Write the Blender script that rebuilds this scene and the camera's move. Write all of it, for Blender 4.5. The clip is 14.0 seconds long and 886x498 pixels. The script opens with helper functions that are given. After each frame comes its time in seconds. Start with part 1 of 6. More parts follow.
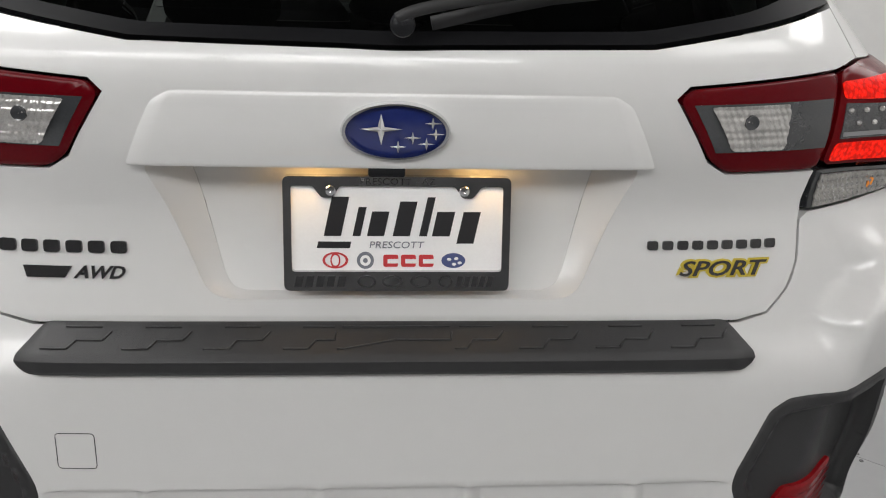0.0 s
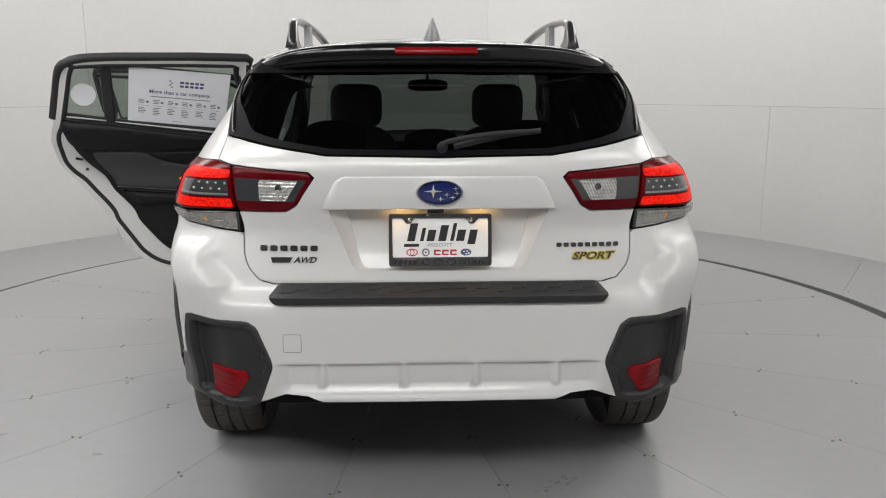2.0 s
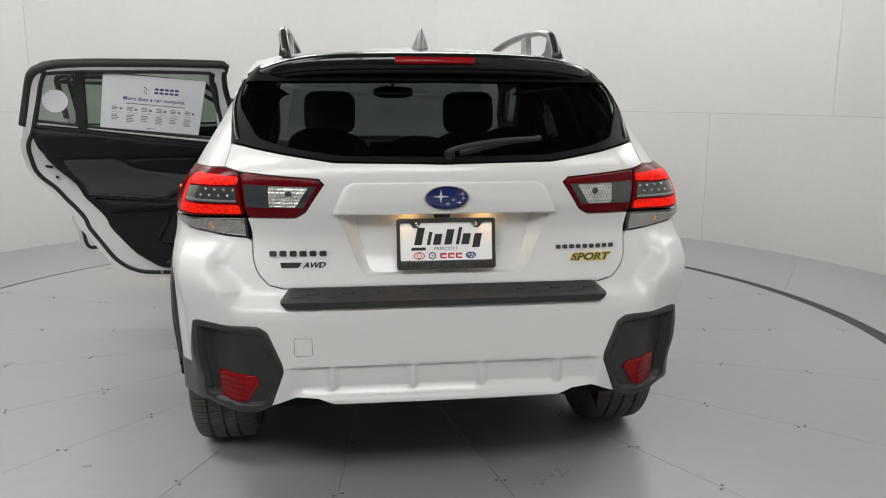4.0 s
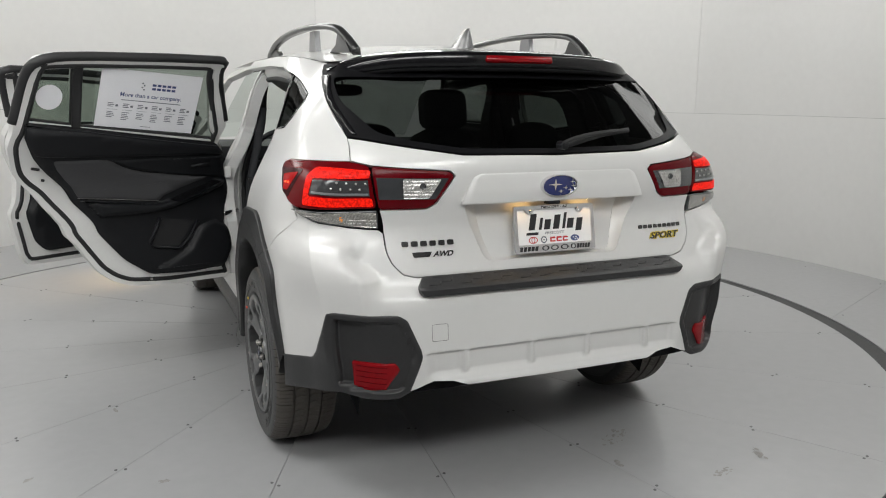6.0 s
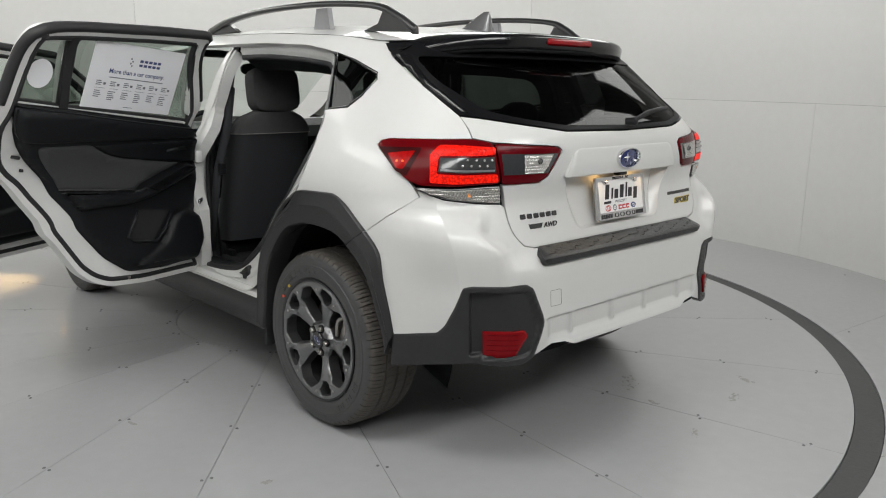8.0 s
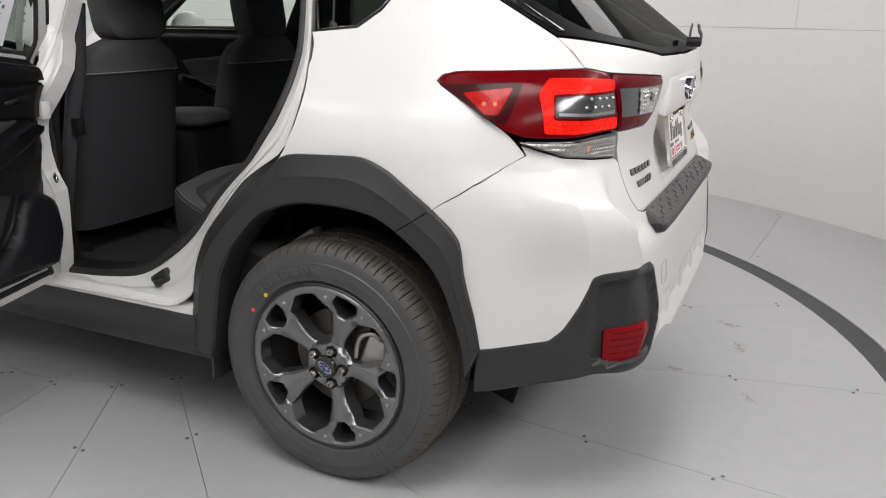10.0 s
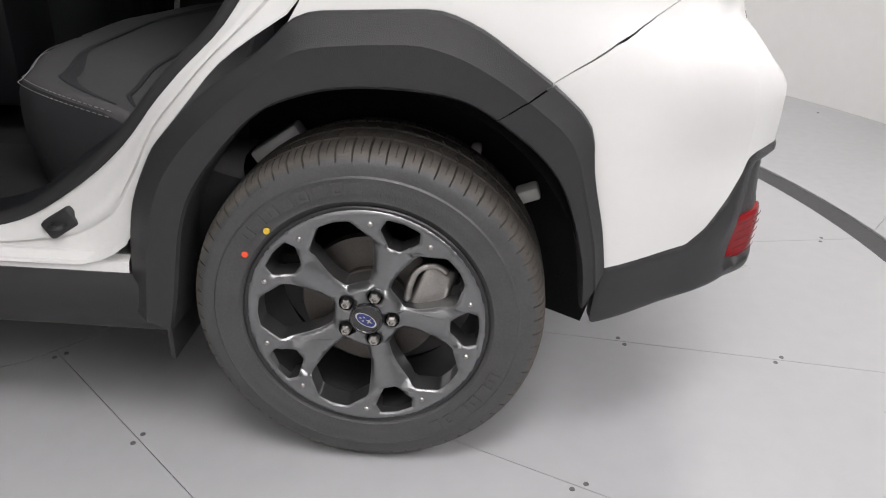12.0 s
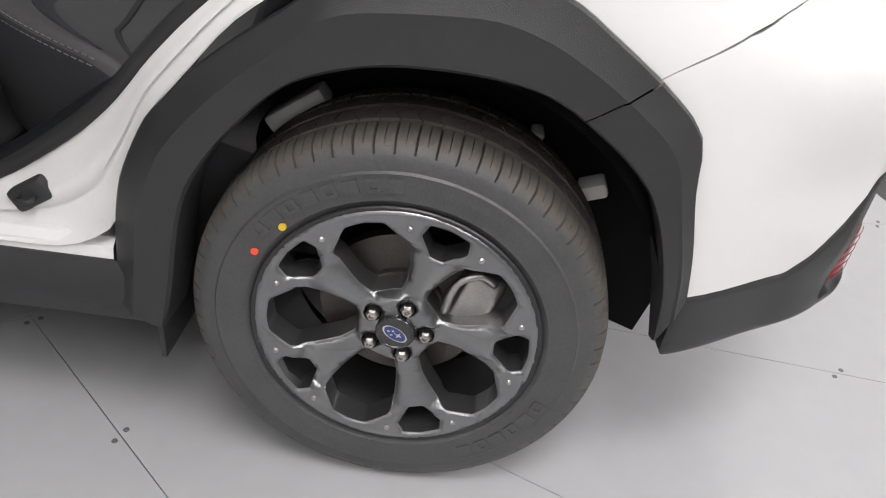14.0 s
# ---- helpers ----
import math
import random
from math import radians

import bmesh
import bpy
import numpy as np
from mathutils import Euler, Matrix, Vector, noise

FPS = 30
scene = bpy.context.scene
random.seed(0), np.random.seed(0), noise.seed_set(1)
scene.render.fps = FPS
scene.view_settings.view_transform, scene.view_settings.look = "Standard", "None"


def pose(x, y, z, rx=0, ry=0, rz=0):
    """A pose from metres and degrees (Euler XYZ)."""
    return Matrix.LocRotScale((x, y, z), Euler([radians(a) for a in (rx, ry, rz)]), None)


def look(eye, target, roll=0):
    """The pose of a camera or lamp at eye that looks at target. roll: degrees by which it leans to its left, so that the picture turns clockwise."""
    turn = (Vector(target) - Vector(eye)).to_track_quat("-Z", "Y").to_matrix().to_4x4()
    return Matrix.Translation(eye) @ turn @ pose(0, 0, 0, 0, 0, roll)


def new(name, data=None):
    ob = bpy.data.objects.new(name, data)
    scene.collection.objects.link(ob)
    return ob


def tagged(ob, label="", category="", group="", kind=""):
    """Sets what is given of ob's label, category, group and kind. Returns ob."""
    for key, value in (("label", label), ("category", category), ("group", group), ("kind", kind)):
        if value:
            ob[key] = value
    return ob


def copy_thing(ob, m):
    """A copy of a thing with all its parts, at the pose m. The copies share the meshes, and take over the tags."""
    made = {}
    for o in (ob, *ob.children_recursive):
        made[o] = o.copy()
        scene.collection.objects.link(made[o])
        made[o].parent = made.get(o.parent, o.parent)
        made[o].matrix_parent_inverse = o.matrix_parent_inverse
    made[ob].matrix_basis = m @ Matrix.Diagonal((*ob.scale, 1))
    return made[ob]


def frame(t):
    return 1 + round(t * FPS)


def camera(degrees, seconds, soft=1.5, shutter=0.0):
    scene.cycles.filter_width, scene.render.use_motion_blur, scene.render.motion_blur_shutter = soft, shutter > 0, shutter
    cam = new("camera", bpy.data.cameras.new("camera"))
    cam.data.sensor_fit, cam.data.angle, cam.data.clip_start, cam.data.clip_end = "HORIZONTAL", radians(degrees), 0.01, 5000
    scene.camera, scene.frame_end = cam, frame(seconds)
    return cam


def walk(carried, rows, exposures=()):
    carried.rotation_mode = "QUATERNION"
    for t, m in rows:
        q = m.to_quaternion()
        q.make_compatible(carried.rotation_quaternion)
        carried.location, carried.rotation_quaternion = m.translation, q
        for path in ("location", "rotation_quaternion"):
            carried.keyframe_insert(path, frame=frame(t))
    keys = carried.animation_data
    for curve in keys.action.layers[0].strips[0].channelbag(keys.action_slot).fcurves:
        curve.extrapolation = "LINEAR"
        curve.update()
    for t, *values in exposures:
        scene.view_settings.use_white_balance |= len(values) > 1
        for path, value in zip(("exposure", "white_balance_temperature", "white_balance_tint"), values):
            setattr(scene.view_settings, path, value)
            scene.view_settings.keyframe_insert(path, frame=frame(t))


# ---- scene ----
cam = camera(58.9, 14.0, soft=1.1)
PATH = [
    (0, (-0.001, -0.85, 1.281), (0.122, 1.023, 0.59), 1.5),
    (0.5, (-0.052, -1.262, 1.331), (0.045, 0.649, 0.748), 0.6),
    (1, (-0.028, -1.641, 1.346), (0.043, 0.294, 0.847), 0.2),
    (1.5, (-0.027, -1.952, 1.363), (0.038, -0.001, 0.926), 0.1),
    (2, (-0.082, -2.181, 1.378), (-0.005, -0.224, 0.976), 0.0),
    (4.3, (-0.424, -2.241, 1.388), (-0.11, -0.304, 1.002), 0.1),
    (4.5, (-0.505, -2.239, 1.381), (-0.147, -0.309, 0.997), -0.0),
    (5, (-0.759, -2.229, 1.377), (-0.274, -0.327, 0.991), 0.1),
    (5.5, (-1.074, -2.193, 1.371), (-0.448, -0.333, 0.985), 0.3),
    (6, (-1.406, -2.124, 1.368), (-0.635, -0.319, 0.983), 0.4),
    (6.5, (-1.717, -2.026, 1.365), (-0.804, -0.289, 0.98), 0.5),
    (7, (-2.03, -1.901, 1.365), (-0.97, -0.25, 0.978), 0.8),
    (7.5, (-2.321, -1.75, 1.361), (-1.118, -0.202, 0.962), 0.9),
    (8, (-2.556, -1.511, 1.342), (-1.208, -0.094, 0.924), 0.9),
    (8.2, (-2.605, -1.378, 1.337), (-1.201, -0.022, 0.904), 1.0),
    (10.3, (-2.517, -0.006, 1.264), (-0.751, 0.708, 0.654), 0.4),
    (10.5, (-2.48, 0.095, 1.257), (-0.705, 0.756, 0.615), 0.2),
    (11, (-2.372, 0.366, 1.202), (-0.574, 0.847, 0.467), 0.3),
    (11.5, (-2.271, 0.584, 1.155), (-0.462, 0.86, 0.347), 0.6),
    (12, (-2.199, 0.7, 1.145), (-0.404, 0.817, 0.27), 1.5),
    (12.5, (-2.189, 0.771, 1.124), (-0.422, 0.797, 0.188), 2.5),
    (13, (-2.153, 0.871, 1.14), (-0.413, 0.854, 0.154), 3.7),
    (13.5, (-2.076, 0.882, 1.156), (-0.365, 0.836, 0.123), 5.1),
    (14, (-1.902, 0.827, 1.167), (-0.219, 0.894, 0.088), 6.0),
]
walk(cam, [(t, look(eye, target, roll)) for t, eye, target, roll in PATH], [
    (0.0, 0.08, 6500, 10), (8.2, 0.08, 6500, 7), (10.3, 0.50, 6500, 12), (12.0, 0.78, 6500, 13), (14.0, 0.88, 6500, 13)])

from mathutils.geometry import tessellate_polygon

# ---- light ----
world = bpy.data.worlds.new("world")
scene.world = world
world.use_nodes = True
world.node_tree.nodes["Background"].inputs[0].default_value = (0.9, 0.95, 1.0, 1)
world.node_tree.nodes["Background"].inputs[1].default_value = 0.02
CEILING = 3.3
CENTRE = Vector((-0.14, 2.29, 0))
# soft panels under the dark ceiling: a ring along the booth wall, and larger ones over the open side, unseen and added
# to brighten the car's tail
LAMPS = [(3.35, a, CEILING - 0.09, 2.0, 1.0, w, (1.5, 0.0)) for a, w in ((-46, 22), (-6, 22), (34, 22), (74, 22), (114, 22), (154, 18), (194, 16))]
LAMPS += [(5.0, a, CEILING - 0.12, 1.8, 1.0, w, (0.5, 0.8)) for a, w in ((226, 26), (248, 46), (270, 58))]
LAMPS += [(2.75, 222, CEILING - 0.09, 1.5, 0.8, 36, (2.0, 0.0))]


def lamp_pose(r, a, z, at):
    """A lamp at radius r, angle a, aimed at a point at[0] of the way out from the middle of the table, at[1] high."""
    c, q = math.cos(radians(a)), math.sin(radians(a))
    return look(CENTRE + Vector((r * c, r * q, z)), CENTRE + Vector((at[0] * c, at[0] * q, at[1])))


for lr, la, lz, lsx, lsy, watts, at in LAMPS:
    lamp = bpy.data.lights.new("panel_light", "AREA")
    lamp.shape, lamp.size, lamp.size_y = "RECTANGLE", lsx, lsy
    lamp.energy, lamp.color = watts, (0.985, 0.978, 0.972)
    new("panel_light", lamp).matrix_world = lamp_pose(lr, la, lz, at)


# ---- materials ----
def mat(name, color, rough=0.5, metal=0.0, coat=0.0, vary=0.06, scale=8.0, bump=0.0, bump_scale=200.0, spec=0.5, emit=None, power=0.0, each=0.0, sparkle=0.0):
    """A principled surface with two scales of tone and fine relief."""
    m = bpy.data.materials.new(name)
    m.use_nodes = True
    nt = m.node_tree
    p = nt.nodes["Principled BSDF"]
    p.inputs["Metallic"].default_value = metal
    p.inputs["Coat Weight"].default_value = coat
    p.inputs["Coat Roughness"].default_value = 0.04
    p.inputs["Specular IOR Level"].default_value = spec
    co = nt.nodes.new("ShaderNodeTexCoord")
    n1, n2 = nt.nodes.new("ShaderNodeTexNoise"), nt.nodes.new("ShaderNodeTexNoise")
    n1.inputs["Scale"].default_value, n2.inputs["Scale"].default_value = scale, scale * 14
    n1.inputs["Detail"].default_value, n2.inputs["Detail"].default_value = 5, 3
    mid = nt.nodes.new("ShaderNodeMath")
    mid.operation = "ADD"
    rng = nt.nodes.new("ShaderNodeMapRange")
    rng.inputs["From Min"].default_value, rng.inputs["From Max"].default_value = 0.6, 1.4
    rng.inputs["To Min"].default_value, rng.inputs["To Max"].default_value = 1 - vary, 1 + vary
    mul = nt.nodes.new("ShaderNodeVectorMath")
    mul.operation = "SCALE"
    mul.inputs[0].default_value = color[:3]
    for n in (n1, n2):
        nt.links.new(co.outputs["Object"], n.inputs["Vector"])
    nt.links.new(n1.outputs["Fac"], mid.inputs[0])
    nt.links.new(n2.outputs["Fac"], mid.inputs[1])
    nt.links.new(mid.outputs[0], rng.inputs["Value"])
    out = rng.outputs[0]
    if each:
        info = nt.nodes.new("ShaderNodeObjectInfo")
        er = nt.nodes.new("ShaderNodeMapRange")
        er.inputs["To Min"].default_value, er.inputs["To Max"].default_value = 1 - each, 1 + each
        nt.links.new(info.outputs["Random"], er.inputs["Value"])
        mm = nt.nodes.new("ShaderNodeMath")
        mm.operation = "MULTIPLY"
        nt.links.new(out, mm.inputs[0])
        nt.links.new(er.outputs[0], mm.inputs[1])
        out = mm.outputs[0]
    nt.links.new(out, mul.inputs["Scale"])
    nt.links.new(mul.outputs[0], p.inputs["Base Color"])
    rr = nt.nodes.new("ShaderNodeMapRange")
    rr.inputs["To Min"].default_value, rr.inputs["To Max"].default_value = max(rough * 0.85, 0.0), min(rough * 1.15, 1.0)
    nt.links.new(n1.outputs["Fac"], rr.inputs["Value"])
    nt.links.new(rr.outputs[0], p.inputs["Roughness"])
    if bump:
        n3 = nt.nodes.new("ShaderNodeTexNoise")
        n3.inputs["Scale"].default_value, n3.inputs["Detail"].default_value = bump_scale, 2
        nt.links.new(co.outputs["Object"], n3.inputs["Vector"])
        b = nt.nodes.new("ShaderNodeBump")
        b.inputs["Strength"].default_value, b.inputs["Distance"].default_value = bump, 0.002
        nt.links.new(n3.outputs["Fac"], b.inputs["Height"])
        nt.links.new(b.outputs[0], p.inputs["Normal"])
    if emit:
        p.inputs["Emission Color"].default_value = (*emit, 1)
        p.inputs["Emission Strength"].default_value = power
        if sparkle:
            # the moulded facets of a light guide glow unevenly
            sp, sr = nt.nodes.new("ShaderNodeTexVoronoi"), nt.nodes.new("ShaderNodeMapRange")
            sp.inputs["Scale"].default_value = sparkle
            sr.inputs["From Min"].default_value, sr.inputs["From Max"].default_value = 0.15, 0.75
            sr.inputs["To Min"].default_value, sr.inputs["To Max"].default_value = power * 1.5, power * 0.55
            nt.links.new(co.outputs["Object"], sp.inputs["Vector"])
            nt.links.new(sp.outputs["Distance"], sr.inputs["Value"])
            nt.links.new(sr.outputs[0], p.inputs["Emission Strength"])
    return m


def pane(name, tint, gloss=1.0, rough=0.0, rise=0.92):
    """A thin pane: tinted see-through with mirror gloss that grows towards a glancing view."""
    m = bpy.data.materials.new(name)
    m.use_nodes = True
    nt = m.node_tree
    nt.nodes.clear()
    o, mix = nt.nodes.new("ShaderNodeOutputMaterial"), nt.nodes.new("ShaderNodeMixShader")
    tr, gl, lw = nt.nodes.new("ShaderNodeBsdfTransparent"), nt.nodes.new("ShaderNodeBsdfGlossy"), nt.nodes.new("ShaderNodeLayerWeight")
    pw, ml = nt.nodes.new("ShaderNodeMath"), nt.nodes.new("ShaderNodeMath")
    pw.operation, ml.operation = "POWER", "MULTIPLY_ADD"
    pw.inputs[1].default_value = 5.0
    ml.inputs[1].default_value, ml.inputs[2].default_value = rise, 0.05
    tr.inputs[0].default_value = (*tint, 1)
    gl.inputs["Roughness"].default_value = rough
    gl.inputs["Color"].default_value = (gloss, gloss, gloss, 1)
    nt.links.new(lw.outputs["Facing"], pw.inputs[0])
    nt.links.new(pw.outputs[0], ml.inputs[0])
    nt.links.new(ml.outputs[0], mix.inputs[0])
    nt.links.new(tr.outputs[0], mix.inputs[1])
    nt.links.new(gl.outputs[0], mix.inputs[2])
    nt.links.new(mix.outputs[0], o.inputs[0])
    return m


WHITE = mat("pearl_white_paint", (0.62, 0.616, 0.607), 0.36, coat=0.5, vary=0.012, scale=3)
WHITE.node_tree.nodes["Principled BSDF"].inputs["Coat Roughness"].default_value = 0.06
JAMB = mat("jamb_white_paint", (0.68, 0.676, 0.665), 0.3, coat=0.8, vary=0.03, scale=6)
BLACK = mat("grained_black_plastic", (0.026, 0.026, 0.027), 0.38, spec=0.4, vary=0.12, scale=5, bump=0.35, bump_scale=700)
GLOSS = mat("gloss_black", (0.006, 0.006, 0.007), 0.08, coat=1.0, vary=0.05)
SPOILK = mat("spoiler_black", (0.006, 0.006, 0.007), 0.16, coat=0.25, spec=0.3, vary=0.05)
FRITK = mat("black_glass_border", (0.006, 0.006, 0.007), 0.5, spec=0.08, vary=0.05)
RUBBER = mat("black_rubber_seal", (0.016, 0.016, 0.017), 0.6, vary=0.1)
LINER = mat("felt_wheel_well_liner", (0.026, 0.026, 0.027), 0.92, spec=0.2, vary=0.5, scale=60)
DARK = mat("dark_underbody_and_gap_backing", (0.010, 0.010, 0.011), 0.95, spec=0.1, vary=0.3, scale=12)
TYRE = mat("tyre_rubber", (0.055, 0.055, 0.056), 0.48, vary=0.22, scale=14, bump=0.3, bump_scale=300)
TREAD = mat("tyre_tread_rubber", (0.074, 0.066, 0.058), 0.7, vary=0.25, scale=18, bump=0.4, bump_scale=260)
ALLOY = mat("dark_grey_alloy", (0.21, 0.212, 0.217), 0.33, metal=0.9, vary=0.06, bump=0.05, bump_scale=900, coat=0.4)
BARREL = mat("wheel_barrel_metal", (0.05, 0.05, 0.052), 0.45, metal=0.7, vary=0.15)
STEEL = mat("machined_steel", (0.42, 0.40, 0.38), 0.35, metal=1.0, vary=0.15, scale=20)
RUSTY = mat("brake_disc_iron", (0.10, 0.09, 0.082), 0.45, metal=0.7, vary=0.3, scale=20)
CHROME = mat("chrome", (0.72, 0.72, 0.73), 0.10, metal=1.0, vary=0.02)
BLUE = mat("blue_enamel", (0.012, 0.022, 0.13), 0.12, coat=1.0, vary=0.1)
RED = mat("dark_red_lens", (0.095, 0.0012, 0.004), 0.22, coat=0.06, spec=0.12, vary=0.1, scale=20)
REDDEEP = mat("deep_red_lens", (0.11, 0.001, 0.003), 0.22, coat=0.06, spec=0.12, vary=0.12, scale=20)
REDLIT = mat("lit_red_light_guide", (0.32, 0.001, 0.002), 0.4, coat=0.05, spec=0.08, vary=0.45, scale=60, bump=0.9, bump_scale=180, emit=(1.0, 0.02, 0.006), power=0.62, sparkle=150)
REDDARK = mat("red_lens_shade", (0.03, 0.0006, 0.001), 0.25, coat=0.05, spec=0.1, vary=0.1)
REDGLOW = mat("lit_red_chamber", (0.25, 0.001, 0.002), 0.2, coat=0.12, spec=0.1, vary=0.3, scale=60, emit=(1.0, 0.008, 0.003), power=0.12, sparkle=60)
REDHOT = mat("red_side_bulb", (0.5, 0.05, 0.02), 0.2, emit=(1.0, 0.10, 0.03), power=1.8)
REFLECT = mat("red_reflector", (0.21, 0.003, 0.006), 0.2, coat=0.08, spec=0.2, vary=0.15, scale=40)
SMOKE = mat("smoked_lamp_housing", (0.035, 0.037, 0.040), 0.14, coat=1.0, vary=0.15, scale=30)
CRYSTAL = mat("clear_fluted_lens", (0.50, 0.49, 0.47), 0.12, metal=0.55, coat=1.0, vary=0.35, scale=45, bump=0.6, bump_scale=120)
CLEARL = mat("clear_lamp_lens", (0.34, 0.33, 0.31), 0.12, metal=0.5, coat=1.0, vary=0.3, scale=40, bump=0.7, bump_scale=90)
LEDP = mat("grey_led_panel", (0.06, 0.061, 0.064), 0.2, metal=0.3, coat=1.0, vary=0.3, scale=40)
AMBER = mat("amber_bulb", (0.75, 0.25, 0.03), 0.2, coat=0.5)
BULB = mat("warm_bulb", (0.9, 0.8, 0.6), 0.3, emit=(1.0, 0.62, 0.22), power=9.0)
PLATEW = mat("plate_white", (0.80, 0.80, 0.80), 0.4, vary=0.03, scale=20, coat=0.2)
PLATEK = mat("plate_frame_mirror", (0.62, 0.62, 0.63), 0.05, metal=1.0, vary=0.05)
INK = mat("black_ink", (0.012, 0.012, 0.014), 0.4)
INKGREY = mat("grey_ink", (0.16, 0.17, 0.20), 0.6)
INKBLUE = mat("blue_ink", (0.06, 0.08, 0.20), 0.6)
INKRED = mat("red_ink", (0.50, 0.03, 0.035), 0.5)
YELLOW = mat("yellow_badge", (0.52, 0.40, 0.03), 0.35, coat=0.3)
PAPER = mat("white_paper", (0.80, 0.80, 0.83), 0.7, vary=0.03, scale=12)
BADGE = mat("badge_black", (0.02, 0.02, 0.021), 0.25, coat=0.5)
GREYPLATE = mat("dark_frame_print", (0.02, 0.02, 0.022), 0.4)
CLOTHK = mat("black_cloth", (0.029, 0.030, 0.034), 0.85, vary=0.25, scale=30, bump=0.5, bump_scale=600)
CLOTHG = mat("grey_cloth", (0.078, 0.076, 0.079), 0.9, vary=0.2, scale=30, bump=0.6, bump_scale=500)
TRIMK = mat("black_interior_plastic", (0.0085, 0.009, 0.0105), 0.45, spec=0.25, vary=0.15, scale=8, bump=0.3, bump_scale=500)
TRIMS = mat("soft_charcoal_trim", (0.042, 0.042, 0.045), 0.6, vary=0.12, scale=9, bump=0.3, bump_scale=400)
STITCH = mat("pale_stitching", (0.32, 0.31, 0.30), 0.8)
HEADL = mat("headliner_cloth", (0.055, 0.055, 0.055), 0.95, vary=0.1)
CARPET = mat("dark_carpet", (0.012, 0.012, 0.013), 0.95, vary=0.3, scale=40, bump=0.6, bump_scale=300)
FINM = mat("grey_antenna_paint", (0.11, 0.11, 0.113), 0.25, coat=0.6)
SILVER = mat("satin_silver_plastic", (0.32, 0.32, 0.33), 0.3, metal=0.6)
RAILM = mat("roof_rail_plastic", (0.022, 0.022, 0.023), 0.32, coat=0.3, vary=0.1)
DOTRED = mat("red_paint_dot", (0.72, 0.08, 0.03), 0.6)
DOTYEL = mat("yellow_paint_dot", (0.62, 0.42, 0.04), 0.6)
PRIVACY = pane("privacy_glass", (0.095, 0.106, 0.102), gloss=0.5, rise=0.3)
TINTED = pane("green_tinted_glass", (0.32, 0.36, 0.33))
CLEAR = pane("clear_side_glass", (0.70, 0.76, 0.71))
WINDSH = pane("windshield_glass", (0.78, 0.83, 0.80))
PLATEM = mat("painted_steel_floor", (0.375, 0.377, 0.383), 0.30, vary=0.045, scale=1.1, bump=0.03, bump_scale=18, coat=0.15, each=0.02)
OUTERM = mat("painted_outer_floor", (0.36, 0.362, 0.368), 0.34, vary=0.07, scale=1.6, bump=0.08, bump_scale=18, coat=0.15, each=0.02)
BANDM = mat("dark_rubber_band", (0.045, 0.045, 0.046), 0.6, vary=0.2, scale=6, bump=0.3, bump_scale=80)
WALLM = mat("booth_white_wall", (0.73, 0.725, 0.712), 0.42, vary=0.025, scale=1.2, bump=0.03, bump_scale=30, each=0.025)
CEILM = mat("ceiling_paint", (0.10, 0.10, 0.10), 0.8, vary=0.03)
SEAMM = mat("dark_seam_filler", (0.10, 0.06, 0.06), 0.8)
HALLM = mat("grey_hall_wall", (0.20, 0.20, 0.20), 0.7, vary=0.05, scale=1.2)
STARM = mat("bright_star_metal", (0.85, 0.85, 0.86), 0.22, metal=0.6)
SEAMW = mat("grey_wall_seam", (0.38, 0.38, 0.37), 0.8)
BOLTM = mat("floor_screw", (0.16, 0.16, 0.16), 0.4, metal=0.6)
PANELM = mat("lamp_diffuser", (0.9, 0.9, 0.9), 0.5, emit=(1.0, 0.97, 0.93), power=1.5)
SMUDGE = mat("rubber_scuff", (0.31, 0.30, 0.285), 0.6, vary=0.3, scale=20)


# ---- mesh helpers ----
def thing(name, x=0, y=0, z=0, **tags):
    e = new(name)
    e.matrix_world = pose(x, y, z)
    e.empty_display_size = 0.1
    return tagged(e, **tags)


def part(name, bm, material, parent=None, label="", smooth=True, angle=35):
    """Links a bmesh as one mesh object under a thing or under a part."""
    me = bpy.data.meshes.new(name)
    turned = []
    lay = bm.verts.layers.float_vector.get("face_dir")
    if lay is not None and smooth:
        # the true direction of the curved surface at every corner, and plain faces on the turned-down edge
        for fc in bm.faces:
            fc.smooth = True
            fc.normal_update()
            shell = all(v[lay].length > 0.5 for v in fc.verts)
            turned += [tuple(v[lay]) if shell else tuple(fc.normal) for v in fc.verts]
    elif smooth:
        for fc in bm.faces:
            fc.smooth = True
        lim = radians(angle)
        for e in bm.edges:
            e.smooth = len(e.link_faces) == 2 and e.calc_face_angle(0) < lim
    bm.to_mesh(me)
    bm.free()
    if turned:
        me.normals_split_custom_set(turned)
    for m in material if isinstance(material, (list, tuple)) else (material,):
        me.materials.append(m)
    ob = new(name, me)
    if parent is not None:
        ob.parent = parent
        ob.matrix_parent_inverse = world_of(parent).inverted()
    if label:
        tagged(ob, label=label)
    return ob


def world_of(ob):
    m = ob.matrix_basis.copy()
    while ob.parent is not None:
        m = ob.parent.matrix_basis @ ob.matrix_parent_inverse @ m
        ob = ob.parent
    return m


